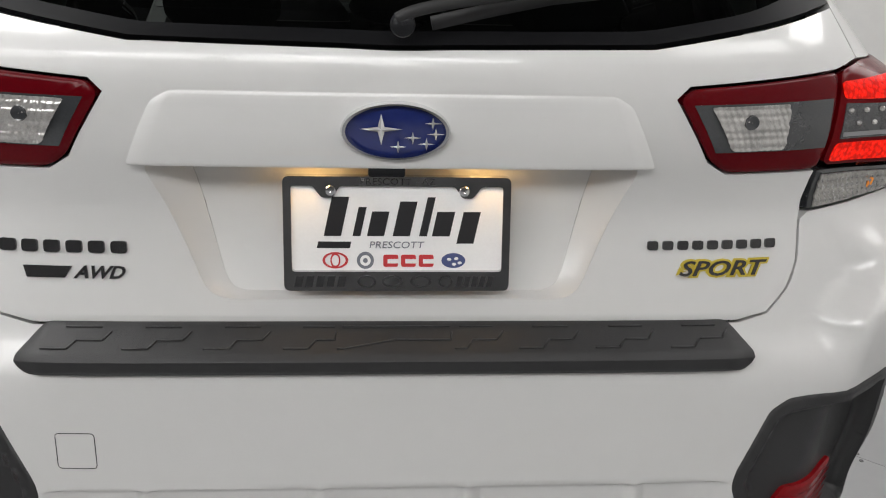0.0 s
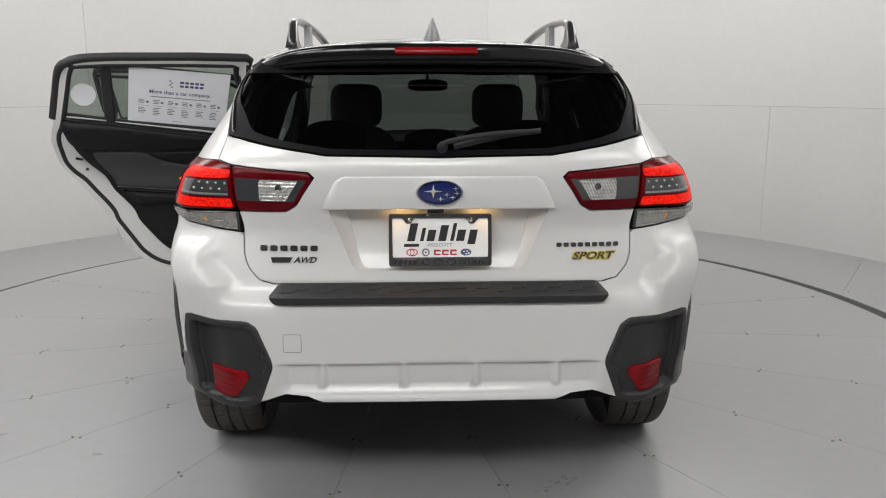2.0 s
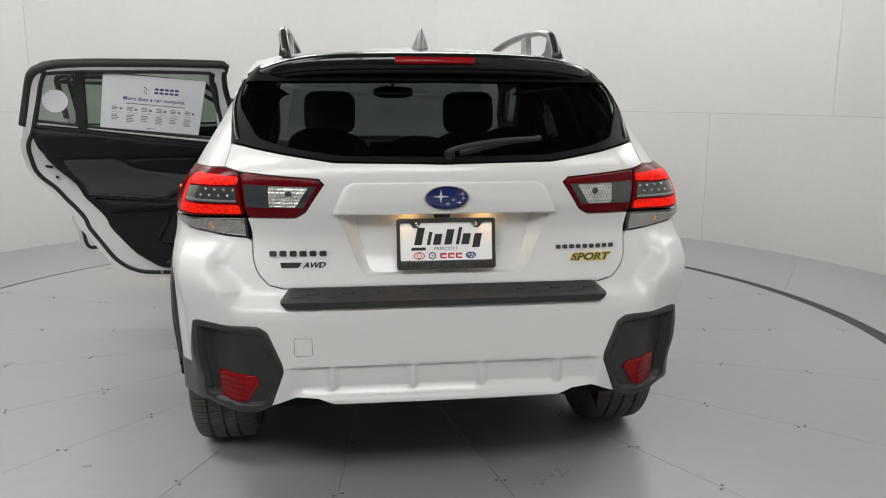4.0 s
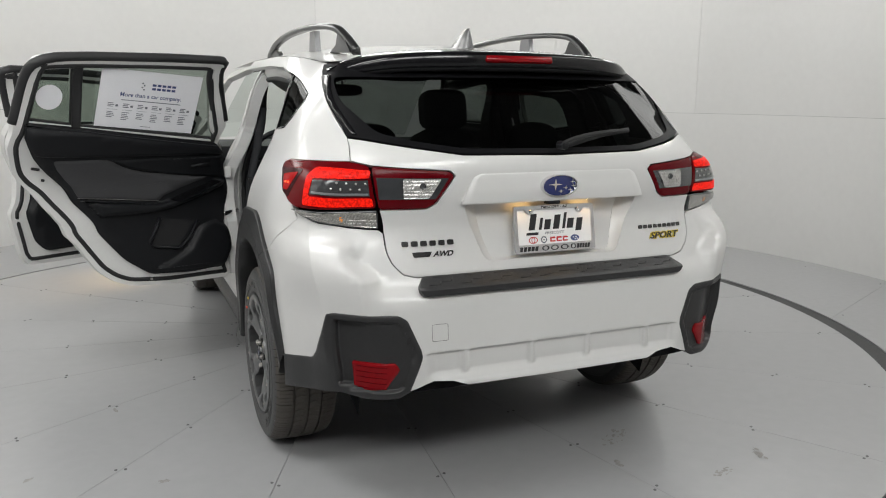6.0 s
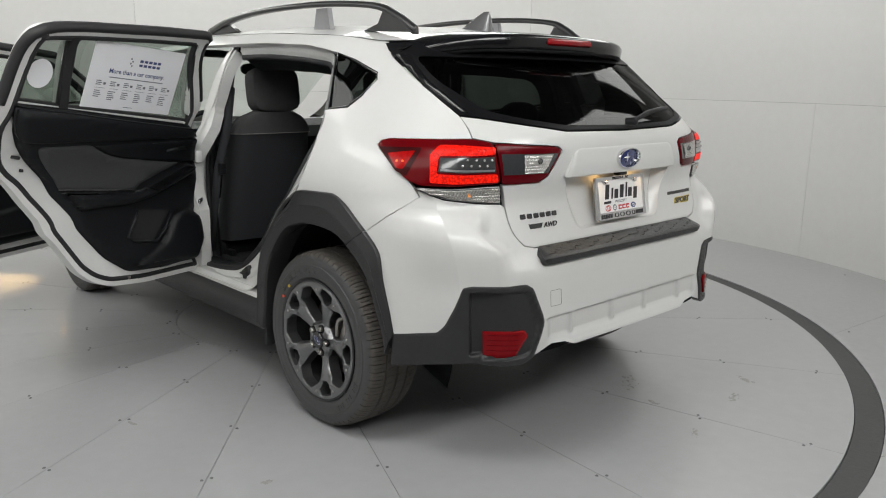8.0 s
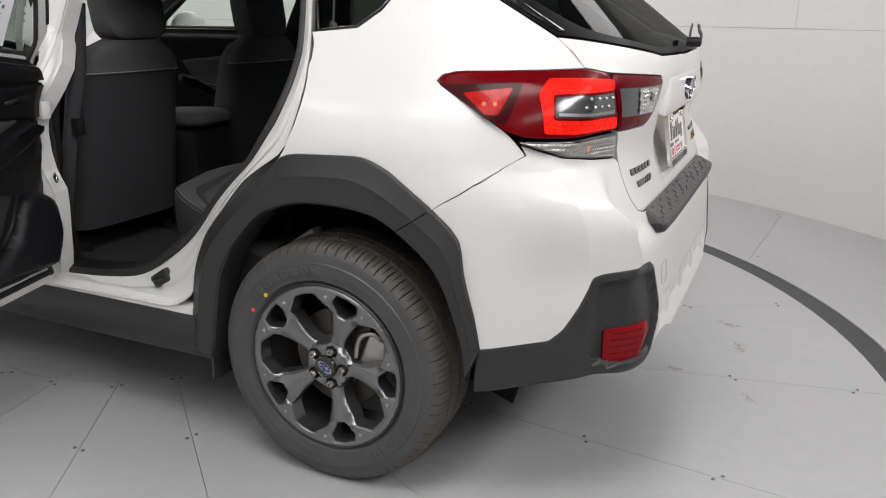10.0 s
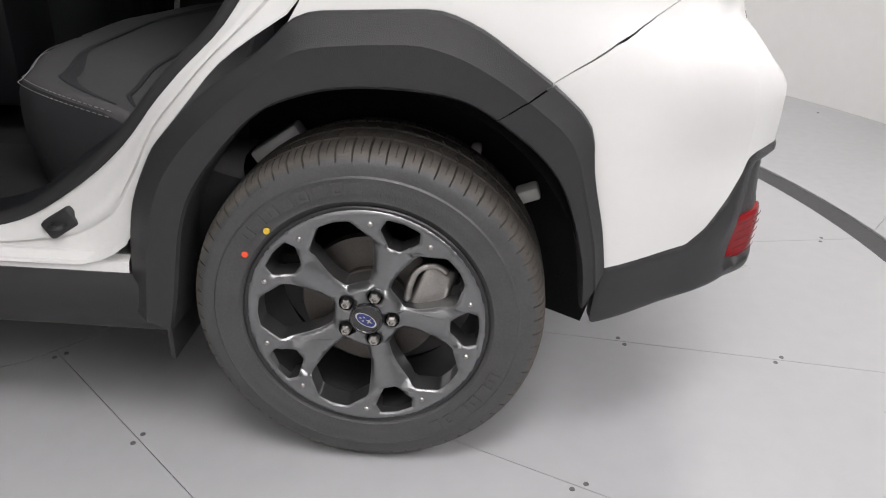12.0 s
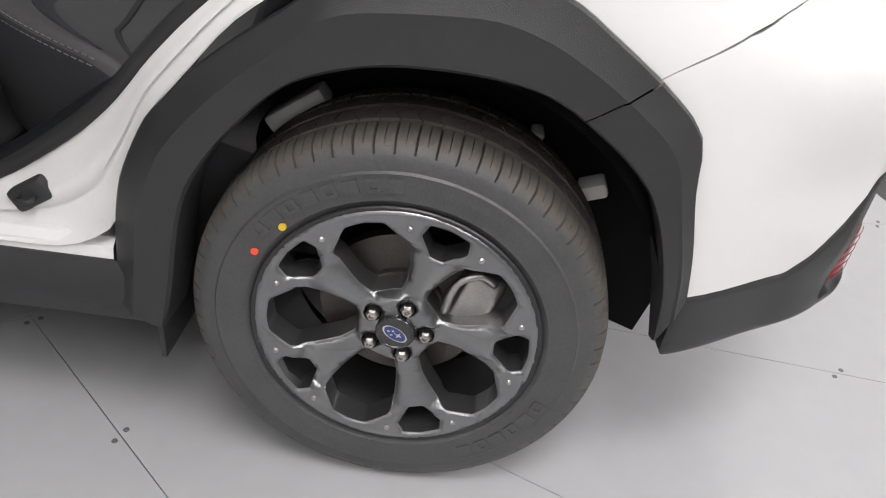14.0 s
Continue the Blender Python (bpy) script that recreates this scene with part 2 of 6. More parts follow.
def box(bm, cx, cy, cz, sx, sy, sz, bevel=0.0, m=None, seg=2):
    """A box by centre and full sizes, edges rounded, optionally turned by m."""
    r = bmesh.ops.create_cube(bm, size=1)["verts"]
    bmesh.ops.scale(bm, vec=(sx, sy, sz), verts=r)
    if bevel:
        es = list({e for v in r for e in v.link_edges})
        r = list({v for fc in bmesh.ops.bevel(bm, geom=es, offset=bevel, segments=seg, profile=0.5, affect="EDGES")["faces"] for v in fc.verts} | {v for v in r if v.is_valid})
    if m is not None:
        bmesh.ops.transform(bm, matrix=m, verts=r)
    bmesh.ops.translate(bm, vec=(cx, cy, cz), verts=r)
    return r


def revolve(bm, profile, n, axis="x", at=(0, 0, 0), close=False):
    """Turns (along, radius) points round an axis."""
    rows = []
    for i in range(n):
        a = 2 * math.pi * i / n
        row = []
        for h, r in profile:
            c, s = r * math.cos(a), r * math.sin(a)
            row.append(bm.verts.new(Vector({"x": (h, c, s), "y": (c, h, s), "z": (c, s, h)}[axis]) + Vector(at)))
        rows.append(row)
    k = len(profile)
    for i in range(n):
        a, b = rows[i], rows[(i + 1) % n]
        for j in range(k if close else k - 1):
            j2 = (j + 1) % k
            bm.faces.new((a[j], a[j2], b[j2], b[j]))
    return rows


def tube(bm, pts, r, n=8, squash=None, close=False):
    """A tube along points; squash gives the two half sizes."""
    pts = [Vector(p) for p in pts]
    rows = []
    up0 = Vector((0, 0, 1))
    for i, p in enumerate(pts):
        d = (pts[min(i + 1, len(pts) - 1)] - pts[max(i - 1, 0)]).normalized()
        if close:
            d = (pts[(i + 1) % len(pts)] - pts[i - 1]).normalized()
        s = d.cross(up0)
        s = s.normalized() if s.length > 0.05 else Vector((1, 0, 0))
        t = s.cross(d).normalized()
        a, b = squash if squash else (r, r)
        if callable(r):
            a = b = r(i / (len(pts) - 1))
        rows.append([bm.verts.new(p + s * a * math.cos(2 * math.pi * k / n) + t * b * math.sin(2 * math.pi * k / n)) for k in range(n)])
    m = len(rows)
    for i in range(m if close else m - 1):
        for k in range(n):
            bm.faces.new((rows[i][k], rows[i][(k + 1) % n], rows[(i + 1) % m][(k + 1) % n], rows[(i + 1) % m][k]))
    if not close:
        bm.faces.new(rows[0][::-1])
        bm.faces.new(rows[-1])
    return rows


def spline(pts, n):
    """Catmull-Rom through points, n steps a span."""
    pts = [Vector(p) for p in pts]
    out = []
    for i in range(len(pts) - 1):
        p0, p1, p2, p3 = pts[max(i - 1, 0)], pts[i], pts[i + 1], pts[min(i + 2, len(pts) - 1)]
        for k in range(n):
            t = k / n
            out.append(0.5 * (2 * p1 + (p2 - p0) * t + (2 * p0 - 5 * p1 + 4 * p2 - p3) * t * t + (3 * p1 - p0 - 3 * p2 + p3) * t ** 3))
    return out + [pts[-1]]


def even(pts, n):
    """n points evenly spaced along a line of points."""
    pts = [Vector(p) for p in pts]
    acc = [0.0]
    for a, b in zip(pts, pts[1:]):
        acc.append(acc[-1] + (b - a).length)
    out = []
    for i in range(n):
        s = acc[-1] * i / (n - 1)
        j = max(k for k in range(len(acc)) if acc[k] <= s + 1e-9)
        j = min(j, len(pts) - 2)
        w = (s - acc[j]) / max(acc[j + 1] - acc[j], 1e-9)
        out.append(pts[j].lerp(pts[j + 1], w))
    return out


def rounded(poly, r, n=4):
    """A closed outline with its corners rounded by up to r."""
    out, k = [], len(poly)
    for i in range(k):
        p, a, b = Vector(poly[i]), Vector(poly[i - 1]), Vector(poly[(i + 1) % k])
        rr = min(r, (a - p).length * 0.45, (b - p).length * 0.45)
        p0, p1 = p + (a - p).normalized() * rr, p + (b - p).normalized() * rr
        for j in range(n + 1):
            t = j / n
            out.append(p0 * (1 - t) ** 2 + p * 2 * t * (1 - t) + p1 * t * t)
    return [tuple(p) for p in out]


def dense(poly, step=0.02):
    """A closed outline with points put in along its long edges."""
    out = []
    for p, q in zip(poly, poly[1:] + poly[:1]):
        k = max(1, int(math.hypot(q[0] - p[0], q[1] - p[1]) / step))
        out += [(p[0] + (q[0] - p[0]) * i / k, p[1] + (q[1] - p[1]) * i / k) for i in range(k)]
    return out


def loft(bm, rows, close=False):
    """Skins rows of points with quads."""
    vs = [[bm.verts.new(p) for p in row] for row in rows]
    k = len(vs[0])
    for a, b in zip(vs, vs[1:]):
        for j in range(k if close else k - 1):
            bm.faces.new((a[j], a[(j + 1) % k], b[(j + 1) % k], b[j]))
    return vs


def edge_gap(x, y, loops):
    """Distance from a point to the nearest edge of the outlines."""
    best = 9.0
    for lp in loops:
        for i in range(len(lp)):
            ax, ay = lp[i - 1]
            bx, by = lp[i]
            dx, dy = bx - ax, by - ay
            q = dx * dx + dy * dy
            t = 0 if q == 0 else max(0, min(1, ((x - ax) * dx + (y - ay) * dy) / q))
            best = min(best, math.hypot(x - ax - dx * t, y - ay - dy * t))
    return best


def sheet(loops, place, step=0.03, depth=0.012, rim=0.0, cuts=((), ()), flip=False, rings=()):
    """A shell over flat outlines (the first outside, the rest holes). place(a, b, gap, down) gives the point in space,
    gap being the distance to the outline; the edge turns down by depth. rim: width of the rounded edge."""
    flat = bmesh.new()
    pts = [Vector((p[0], p[1], 0)) for lp in loops for p in lp]
    tris = tessellate_polygon([[Vector((p[0], p[1], 0)) for p in lp] for lp in loops])
    vs = [flat.verts.new(p) for p in pts]
    for t in tris:
        try:
            flat.faces.new([vs[i] for i in t])
        except ValueError:
            pass
    bmesh.ops.remove_doubles(flat, verts=flat.verts, dist=1e-5)
    bmesh.ops.dissolve_degenerate(flat, edges=flat.edges, dist=1e-6)
    for fc in flat.faces:
        fc.normal_update()
        if fc.normal.z < 0:
            fc.normal_flip()
    if rim:
        for w in (rim * 0.3, rim * 0.7, *rings):
            ring = bmesh.ops.inset_region(flat, faces=[fc for fc in flat.faces if not fc.tag], thickness=w, use_even_offset=True, use_boundary=True)["faces"]
            for fc in ring:
                fc.tag = True
    xs, ys = [p.x for p in pts], [p.y for p in pts]
    for ax, (lo, hi, more) in enumerate(((min(xs), max(xs), cuts[0]), (min(ys), max(ys), cuts[1]))):
        n = max(1, int((hi - lo) / step))
        for v in sorted([lo + (hi - lo) * (i + 1) / (n + 1) for i in range(n)] + list(more)):
            co, no = ((v, 0, 0), (1, 0, 0)) if ax == 0 else ((0, v, 0), (0, 1, 0))
            bmesh.ops.bisect_plane(flat, geom=flat.verts[:] + flat.edges[:] + flat.faces[:], plane_co=co, plane_no=no, dist=1e-5)
    edge = [e for e in flat.edges if len(e.link_faces) == 1]
    bm = bmesh.new()
    lay, e = bm.verts.layers.float_vector.new("face_dir"), 0.0012

    def spot(a, b):
        return place(a, b, edge_gap(a, b, loops) if rim else 9.0, 0.0)
    top = {}
    for v in flat.verts:
        a, b = v.co.x, v.co.y
        nv = bm.verts.new(spot(a, b))
        d = (spot(a + e, b) - spot(a - e, b)).cross(spot(a, b + e) - spot(a, b - e))
        nv[lay] = d.normalized() * (-1 if flip else 1)
        top[v] = nv
    for fc in flat.faces:
        c = [top[v] for v in fc.verts]
        bm.faces.new(c[::-1] if flip else c)
    if depth:
        low = {}
        for e in edge:
            for v in e.verts:
                if v not in low:
                    low[v] = bm.verts.new(place(v.co.x, v.co.y, 0.0 if rim else 9.0, depth))
            a, b = e.verts
            fc = e.link_faces[0]
            lv = list(fc.verts)
            if lv[(lv.index(a) + 1) % len(lv)] == b:
                a, b = b, a
            c = [top[a], top[b], low[b], low[a]]
            bm.faces.new(c[::-1] if flip else c)
    flat.free()
    return bm


def text_mesh(words, size, shear=0.0, depth=0.001, bold=0.0):
    """Words with the built-in font as a bmesh in the xy plane, centred."""
    cu = bpy.data.curves.new("words", "FONT")
    cu.body, cu.size, cu.shear, cu.extrude, cu.offset = words, size, shear, depth, bold
    cu.align_x, cu.align_y = "CENTER", "CENTER"
    cu.resolution_u = 3
    ob = new("words", cu)
    bpy.context.view_layer.update()
    me = bpy.data.meshes.new_from_object(ob.evaluated_get(bpy.context.evaluated_depsgraph_get()))
    bpy.data.objects.remove(ob)
    bpy.data.curves.remove(cu)
    bm = bmesh.new()
    bm.from_mesh(me)
    bpy.data.meshes.remove(me)
    return bm


# ---- the body's skin: level outlines stacked over height ----
WIDTH_AT = ((0.2, 0.885), (0.45, 0.89), (0.6, 0.90), (0.85, 0.912), (0.98, 0.905), (1.06, 0.878), (1.124, 0.842), (1.23, 0.785), (1.36, 0.722), (1.45, 0.668), (1.5, 0.62), (1.55, 0.55))
REAR_AT = ((0.40, 0.118), (0.5, 0.112), (0.56, 0.118), (0.70, 0.13), (0.735, 0.137), (0.755, 0.162), (0.79, 0.178), (0.85, 0.195), (0.9, 0.206), (0.95, 0.210), (1.0, 0.197), (1.05, 0.182), (1.12, 0.176), (1.16, 0.182), (1.19, 0.2), (1.23, 0.245), (1.45, 0.53), (1.5, 0.60), (1.55, 0.7))


_SEEN = {}


def table(z, rows, soft):
    """Reads a value from rows of (place, value), smoothed over about soft; kept as a fine ladder of steps."""
    key = (rows, soft)
    if key not in _SEEN:
        zs, vs = [r[0] for r in rows], [r[1] for r in rows]
        steps = np.arange(0, 3.2, 0.002)
        _SEEN[key] = sum(w * np.interp(steps + d * soft, zs, vs) for d, w in ((-1.5, 0.15), (-0.75, 0.2), (0, 0.3), (0.75, 0.2), (1.5, 0.15))).tolist()
    ladder = _SEEN[key]
    q = min(max(z, 0.0), 3.19) * 500
    k = int(q)
    return ladder[k] + (ladder[k + 1] - ladder[k]) * (q - k)


def ramp(v):
    v = max(0.0, min(1.0, v))
    return v * v * (3 - 2 * v)


def half_width(z):
    return table(z, WIDTH_AT, 0.025)


def rear(z):
    return table(z, REAR_AT, 0.012)


BEND = 0.5
CORNER_AT = ((0.40, 0.116), (0.56, 0.114), (0.72, 0.105), (0.80, 0.107), (0.85, 0.118), (0.92, 0.190), (0.96, 0.208), (1.1, 0.18))
SHOULDER_AT = ((0.45, 0.005), (0.60, 0.004), (0.70, 0.001), (0.80, 0.001), (0.88, 0.004), (0.93, 0.010), (0.97, 0.018), (1.05, 0.021), (1.12, 0.022), (1.16, 0.0), (1.25, 0.006), (1.30, 0.018), (1.35, 0.032), (1.40, 0.044), (1.46, 0.050), (1.56, 0.050))
POWER_AT = ((0.45, 6.4), (0.85, 6.4), (0.95, 4.6), (1.05, 4.3), (1.15, 4.0))
BEND_AT = ((0.72, 0.46), (0.9, 0.48), (1.05, 0.49), (1.15, 0.5))


def power(z):
    return table(z, POWER_AT, 0.03)


def bend(z):
    return table(z, BEND_AT, 0.03)


_TH = np.linspace(0, math.pi / 2, 400)
_ARC = np.concatenate(([0], np.cumsum(np.hypot(np.diff(0.88 * np.sin(_TH) ** 0.4), np.diff(BEND * (1 - np.cos(_TH)))))))
TURN = float(_ARC[-1])
_STEPS = 4000
_ANGLE = np.interp(np.linspace(0, TURN, _STEPS + 1), _ARC, _TH).tolist() + [math.pi / 2]


def angle_at(a):
    q = a / TURN * _STEPS
    k = int(q)
    return _ANGLE[k] + (_ANGLE[k + 1] - _ANGLE[k]) * (q - k)


def cabin(w, y, z):
    """The cabin stands higher and wider over the doors than at the tail."""
    if z < 1.15:
        return w
    k = ramp((y - 0.75) / 0.55) * ramp((z - 1.15) / 0.30)
    return w + (half_width(z - 0.05 * k) - w) + 0.022 * k


CREASE = 0.83
CREASE_U = float(np.interp(CREASE, _ANGLE[:_STEPS + 1], np.linspace(0, TURN, _STEPS + 1)))


def tuck(w, y, z):
    """How far the lower bumper corner is drawn in under the shoulder."""
    return 0.028 * ramp((w - 0.60) / 0.18) * ramp((0.50 - y) / 0.18) * ramp((0.87 - z) / 0.23)


def skin0(u, z):
    a, s = abs(u), 1 if u >= 0 else -1
    w, y = half_width(z), rear(z)
    if a < TURN:
        t = angle_at(a)
        # the ledge over the bumper fades out round the corner
        y += (table(z, CORNER_AT, 0.032) - y) * ramp((t - 0.29 - 0.13 * ramp((z - 0.78) / 0.08)) / 0.20) * ramp((1.5 - t) / 0.35) * ramp((0.95 - z) / 0.06)
        back = y + bend(z) * (1 - math.cos(t))
        w = cabin(w, back, z)
        # the full shoulder where tail meets flank
        k = table(z, SHOULDER_AT, 0.02) * math.exp(-((t - 0.84) / (0.19 if t < 0.84 else 0.28)) ** 2)
        # the crease down the corner of the bumper
        k += 0.011 * max(0.0, 1 - abs(t - CREASE) / 0.30) ** 1.4 * ramp((z - 0.46) / 0.12) * ramp((0.985 - z) / 0.05)
        w = w * max(math.sin(t), 0) ** (2 / power(z)) + k
        return Vector((s * (w - tuck(w, back - k, z)), back - k, z))
    fy = y + bend(z) + a - TURN
    w = cabin(w, fy, z)
    # the nose draws in at the front
    w -= 0.30 * max(0.0, (fy - 3.75) / 0.72) ** 2.2 + tuck(w, fy, z)
    return Vector((s * w, fy, z))


def skin(u, z, d=0.0):
    """The point of the body's skin at u along the outline from the rear's middle, height z, moved out by d."""
    p = skin0(u, z)
    if not d:
        return p
    n = (skin0(u + 0.004, z) - skin0(u - 0.004, z)).cross(skin0(u, z + 0.004) - skin0(u, z - 0.004)).normalized()
    return p + n * d


_LINES = {}


def outline_at(z):
    """The rear corner's outline at a height: places along it with their widths and lengths."""
    key = round(z, 4)
    if key not in _LINES:
        us = [TURN * i / 90 for i in range(91)]
        ps = [skin0(u, z) for u in us]
        _LINES[key] = (us, np.maximum.accumulate([p.x for p in ps]), np.maximum.accumulate([p.y for p in ps]))
    return _LINES[key]


def ux(x, z):
    """Outline place of a width x on the rear."""
    us, xs, _ = outline_at(z)
    return math.copysign(float(np.interp(abs(x), xs, us)), x)


def uy(y, z):
    """Outline place of a length y on the right-hand flank."""
    d, k = y - rear(z), bend(z)
    us, _, ys = outline_at(z)
    return TURN + d - k if d >= k else float(np.interp(y, ys, us))


def X(*pts):
    return [(ux(x, z), z) for x, z in pts]


def F(*pts):
    return [(uy(y, z), z) for y, z in pts]


def both(half):
    """A whole outline from its right half, from low to high."""
    return half + [(-u, z) for u, z in half[::-1] if abs(u) > 1e-6]


def on_skin(off=0.0, side=1, swell=0.0, edge=0.0, shape=None):
    """A place function for sheet(): on the skin, side -1 for the left; swell is the rise behind a rounded edge this wide."""
    def place(u, z, gap, down):
        d = off - down
        if edge and gap < edge:
            d -= swell * (1 - math.sqrt(max(0.0, 1 - (1 - gap / edge) ** 2)))
        if shape:
            d += shape(u, z, gap)
        return skin(side * u, z, d)
    return place


# ---- the room: round booth with a turntable floor ----
def arc_plate(bm, r0, r1, a0, a1, z0, z1, skew=0.0, n=10, gap=0.0009):
    """A floor plate between two radii and two angles in degrees; skew turns the outer end."""
    rows = []
    for r in (r0, r1):
        k = math.degrees(gap / max(r, 0.05))
        sk = skew * (r - r0) / max(r1 - r0, 1e-6)
        rows.append([(r * math.cos(radians(a)), r * math.sin(radians(a))) for a in [a0 + k + sk + (a1 - a0 - 2 * k) * i / n for i in range(n + 1)]])
    e = 0.001
    ring = rows[0] + rows[1][::-1]
    cx, cy = sum(p[0] for p in ring) / len(ring), sum(p[1] for p in ring) / len(ring)

    def pull(p, s):
        d = math.hypot(p[0] - cx, p[1] - cy)
        return (p[0] - (p[0] - cx) / d * s, p[1] - (p[1] - cy) / d * s)
    lo = [bm.verts.new((*p, z0)) for p in ring]
    mi = [bm.verts.new((*p, z1 - e)) for p in ring]
    hi = [bm.verts.new((*pull(p, e), z1)) for p in ring]
    k = len(ring)
    for i in range(k):
        j = (i + 1) % k
        bm.faces.new((lo[i], lo[j], mi[j], mi[i]))
        bm.faces.new((mi[i], mi[j], hi[j], hi[i]))
    m = n + 1
    for i in range(n):
        bm.faces.new((hi[i], hi[k - 1 - i], hi[k - 2 - i], hi[i + 1]))
    bmesh.ops.recalc_face_normals(bm, faces=bm.faces)


def disc(bm, r, z0, z1, n=96, at=(0, 0)):
    rows = [[(at[0] + rr * math.cos(2 * math.pi * i / n), at[1] + rr * math.sin(2 * math.pi * i / n), z) for i in range(n)] for rr, z in ((r, z0), (r, z1))]
    vs = loft(bm, rows, close=True)
    bm.faces.new(vs[1])
    bm.faces.new(vs[0][::-1])
    bmesh.ops.recalc_face_normals(bm, faces=bm.faces)


TABLE_R, BAND_R, WALL_R, FAR_R = 2.93, 3.00, 4.155, 6.4
# the pit round the table is not quite concentric with it: its band narrows towards the far side
BAND_OFF = Vector((0.0225, -0.039, 0))
SEAMS = [-79.1, -96.4, -113.8, -131.4, -148.2, -167.9, -186.5] + [-205.0 - 18.0 * i for i in range(13)]
bm = bmesh.new()
disc(bm, FAR_R + 0.3, -0.12, -0.03)
ground = part("floor", bm, SEAMM)
tagged(ground, label="dark sub-floor under the painted steel plates", category="floor", kind="structure")
ground.location = CENTRE

turntable = thing("turntable", CENTRE.x, CENTRE.y, 0, label="round grey painted steel turntable with screwed wedge plates", category="turntable", kind="structure")
bm = bmesh.new()
disc(bm, 0.650, -0.02, 0.0, 64)
part("centre_plate", bm, PLATEM, smooth=False).parent = turntable
for a1, a0 in zip(SEAMS, SEAMS[1:] + [SEAMS[0] - 360]):
    bm = bmesh.new()
    arc_plate(bm, 0.653, TABLE_R, a0, a1, -0.02, 0.0)
    part("floor_plate", bm, PLATEM, smooth=False).parent = turntable
screw = bmesh.new()
revolve(screw, ((0.0, 0.0062), (0.0016, 0.0057), (0.0020, 0.005), (0.0006, 0.004), (0.0006, 0.0005)), 10, "z")
screw_mesh = None
for k, seam in enumerate(SEAMS):
    for r in (0.69, 1.12, 1.555, 1.97, 2.38, 2.80):
        for side in (-1, 1):
            a = radians(seam)
            if screw_mesh is None:
                ob = part("screw", screw, BOLTM)
                screw_mesh = ob.data
            else:
                ob = new("screw", screw_mesh)
            ob.parent = turntable
            jog = 0.012 * math.sin(k * 3.7 + r * 9 + side)
            ob.matrix_basis = pose((r + jog) * math.cos(a) - side * 0.0145 * math.sin(a), (r + jog) * math.sin(a) + side * 0.0145 * math.cos(a), 0)

bm = bmesh.new()
rows = []
for rr, z, k in ((TABLE_R + 0.004, -0.03, 0), (TABLE_R + 0.004, -0.008, 0), (BAND_R - 0.003, -0.006, 1), (BAND_R - 0.003, -0.03, 1)):
    rows.append([(rr * math.cos(2 * math.pi * i / 160) + k * BAND_OFF.x, rr * math.sin(2 * math.pi * i / 160) + k * BAND_OFF.y, z) for i in range(160)])
loft(bm, rows, close=True)
bmesh.ops.recalc_face_normals(bm, faces=bm.faces)
band = part("trim", bm, BANDM)
tagged(band, label="dark rubber band round the turntable", category="floor band", kind="structure")
band.location = CENTRE

surround = thing("pavement", CENTRE.x + BAND_OFF.x, CENTRE.y + BAND_OFF.y, 0, label="grey painted floor plates round the turntable", category="floor", kind="structure")
first = None
for k in range(12):
    if first is None:
        bm = bmesh.new()
        arc_plate(bm, BAND_R, FAR_R, 0, 30, -0.02, 0.0, skew=24)
        first = part("floor_plate", bm, OUTERM, smooth=False)
        ob = first
    else:
        ob = new("floor_plate", first.data)
    ob.parent = surround
    ob.matrix_basis = pose(0, 0, 0, 0, 0, -18.2 + 30 * k)
    for r, da in ((3.12, 1.2), (4.0, 12.5), (3.95, 22.0)):
        ob = new("screw", screw_mesh)
        ob.parent = surround
        a = radians(-18.2 + 30 * k + da)
        ob.matrix_basis = pose(r * math.cos(a), r * math.sin(a), 0)


def wall_panel(bm, a0, a1, z0, z1, r, t=0.03, n=28):
    g = math.degrees(0.0014 / r)
    rows = []
    for rr, z in ((r + t, z0), (r, z0), (r, z1), (r + t, z1)):
        rows.append([(rr * math.cos(radians(a)), rr * math.sin(radians(a)), z) for a in [a0 + g + (a1 - a0 - 2 * g) * i / n for i in range(n + 1)]])
    vs = loft(bm, rows + [rows[0]])
    bm.faces.new([v[0] for v in vs[:4]])
    bm.faces.new([v[-1] for v in vs[:4]][::-1])
    bmesh.ops.remove_doubles(bm, verts=bm.verts, dist=1e-5)
    bmesh.ops.recalc_face_normals(bm, faces=bm.faces)


wall = thing("wall_round", CENTRE.x, CENTRE.y, 0, label="curved off-white booth wall of smooth panels", category="wall", kind="structure")
# the booth stands open towards the camera's side; a plain wall further out closes the room there
OPEN_FROM, OPEN_TO = 206, 281


def ring_wall(bm, a0, a1, r0, r1, z0, z1, n=90):
    rows = [[(rr * math.cos(radians(a0 + (a1 - a0) * i / n)), rr * math.sin(radians(a0 + (a1 - a0) * i / n)), z) for i in range(n + 1)] for rr, z in ((r0, z0), (r0, z1), (r1, z1), (r1, z0))]
    vs = loft(bm, rows + [rows[0]])
    bm.faces.new([v[0] for v in vs[:4]])
    bm.faces.new([v[-1] for v in vs[:4]])
    bmesh.ops.remove_doubles(bm, verts=bm.verts, dist=1e-5)
    bmesh.ops.recalc_face_normals(bm, faces=bm.faces)


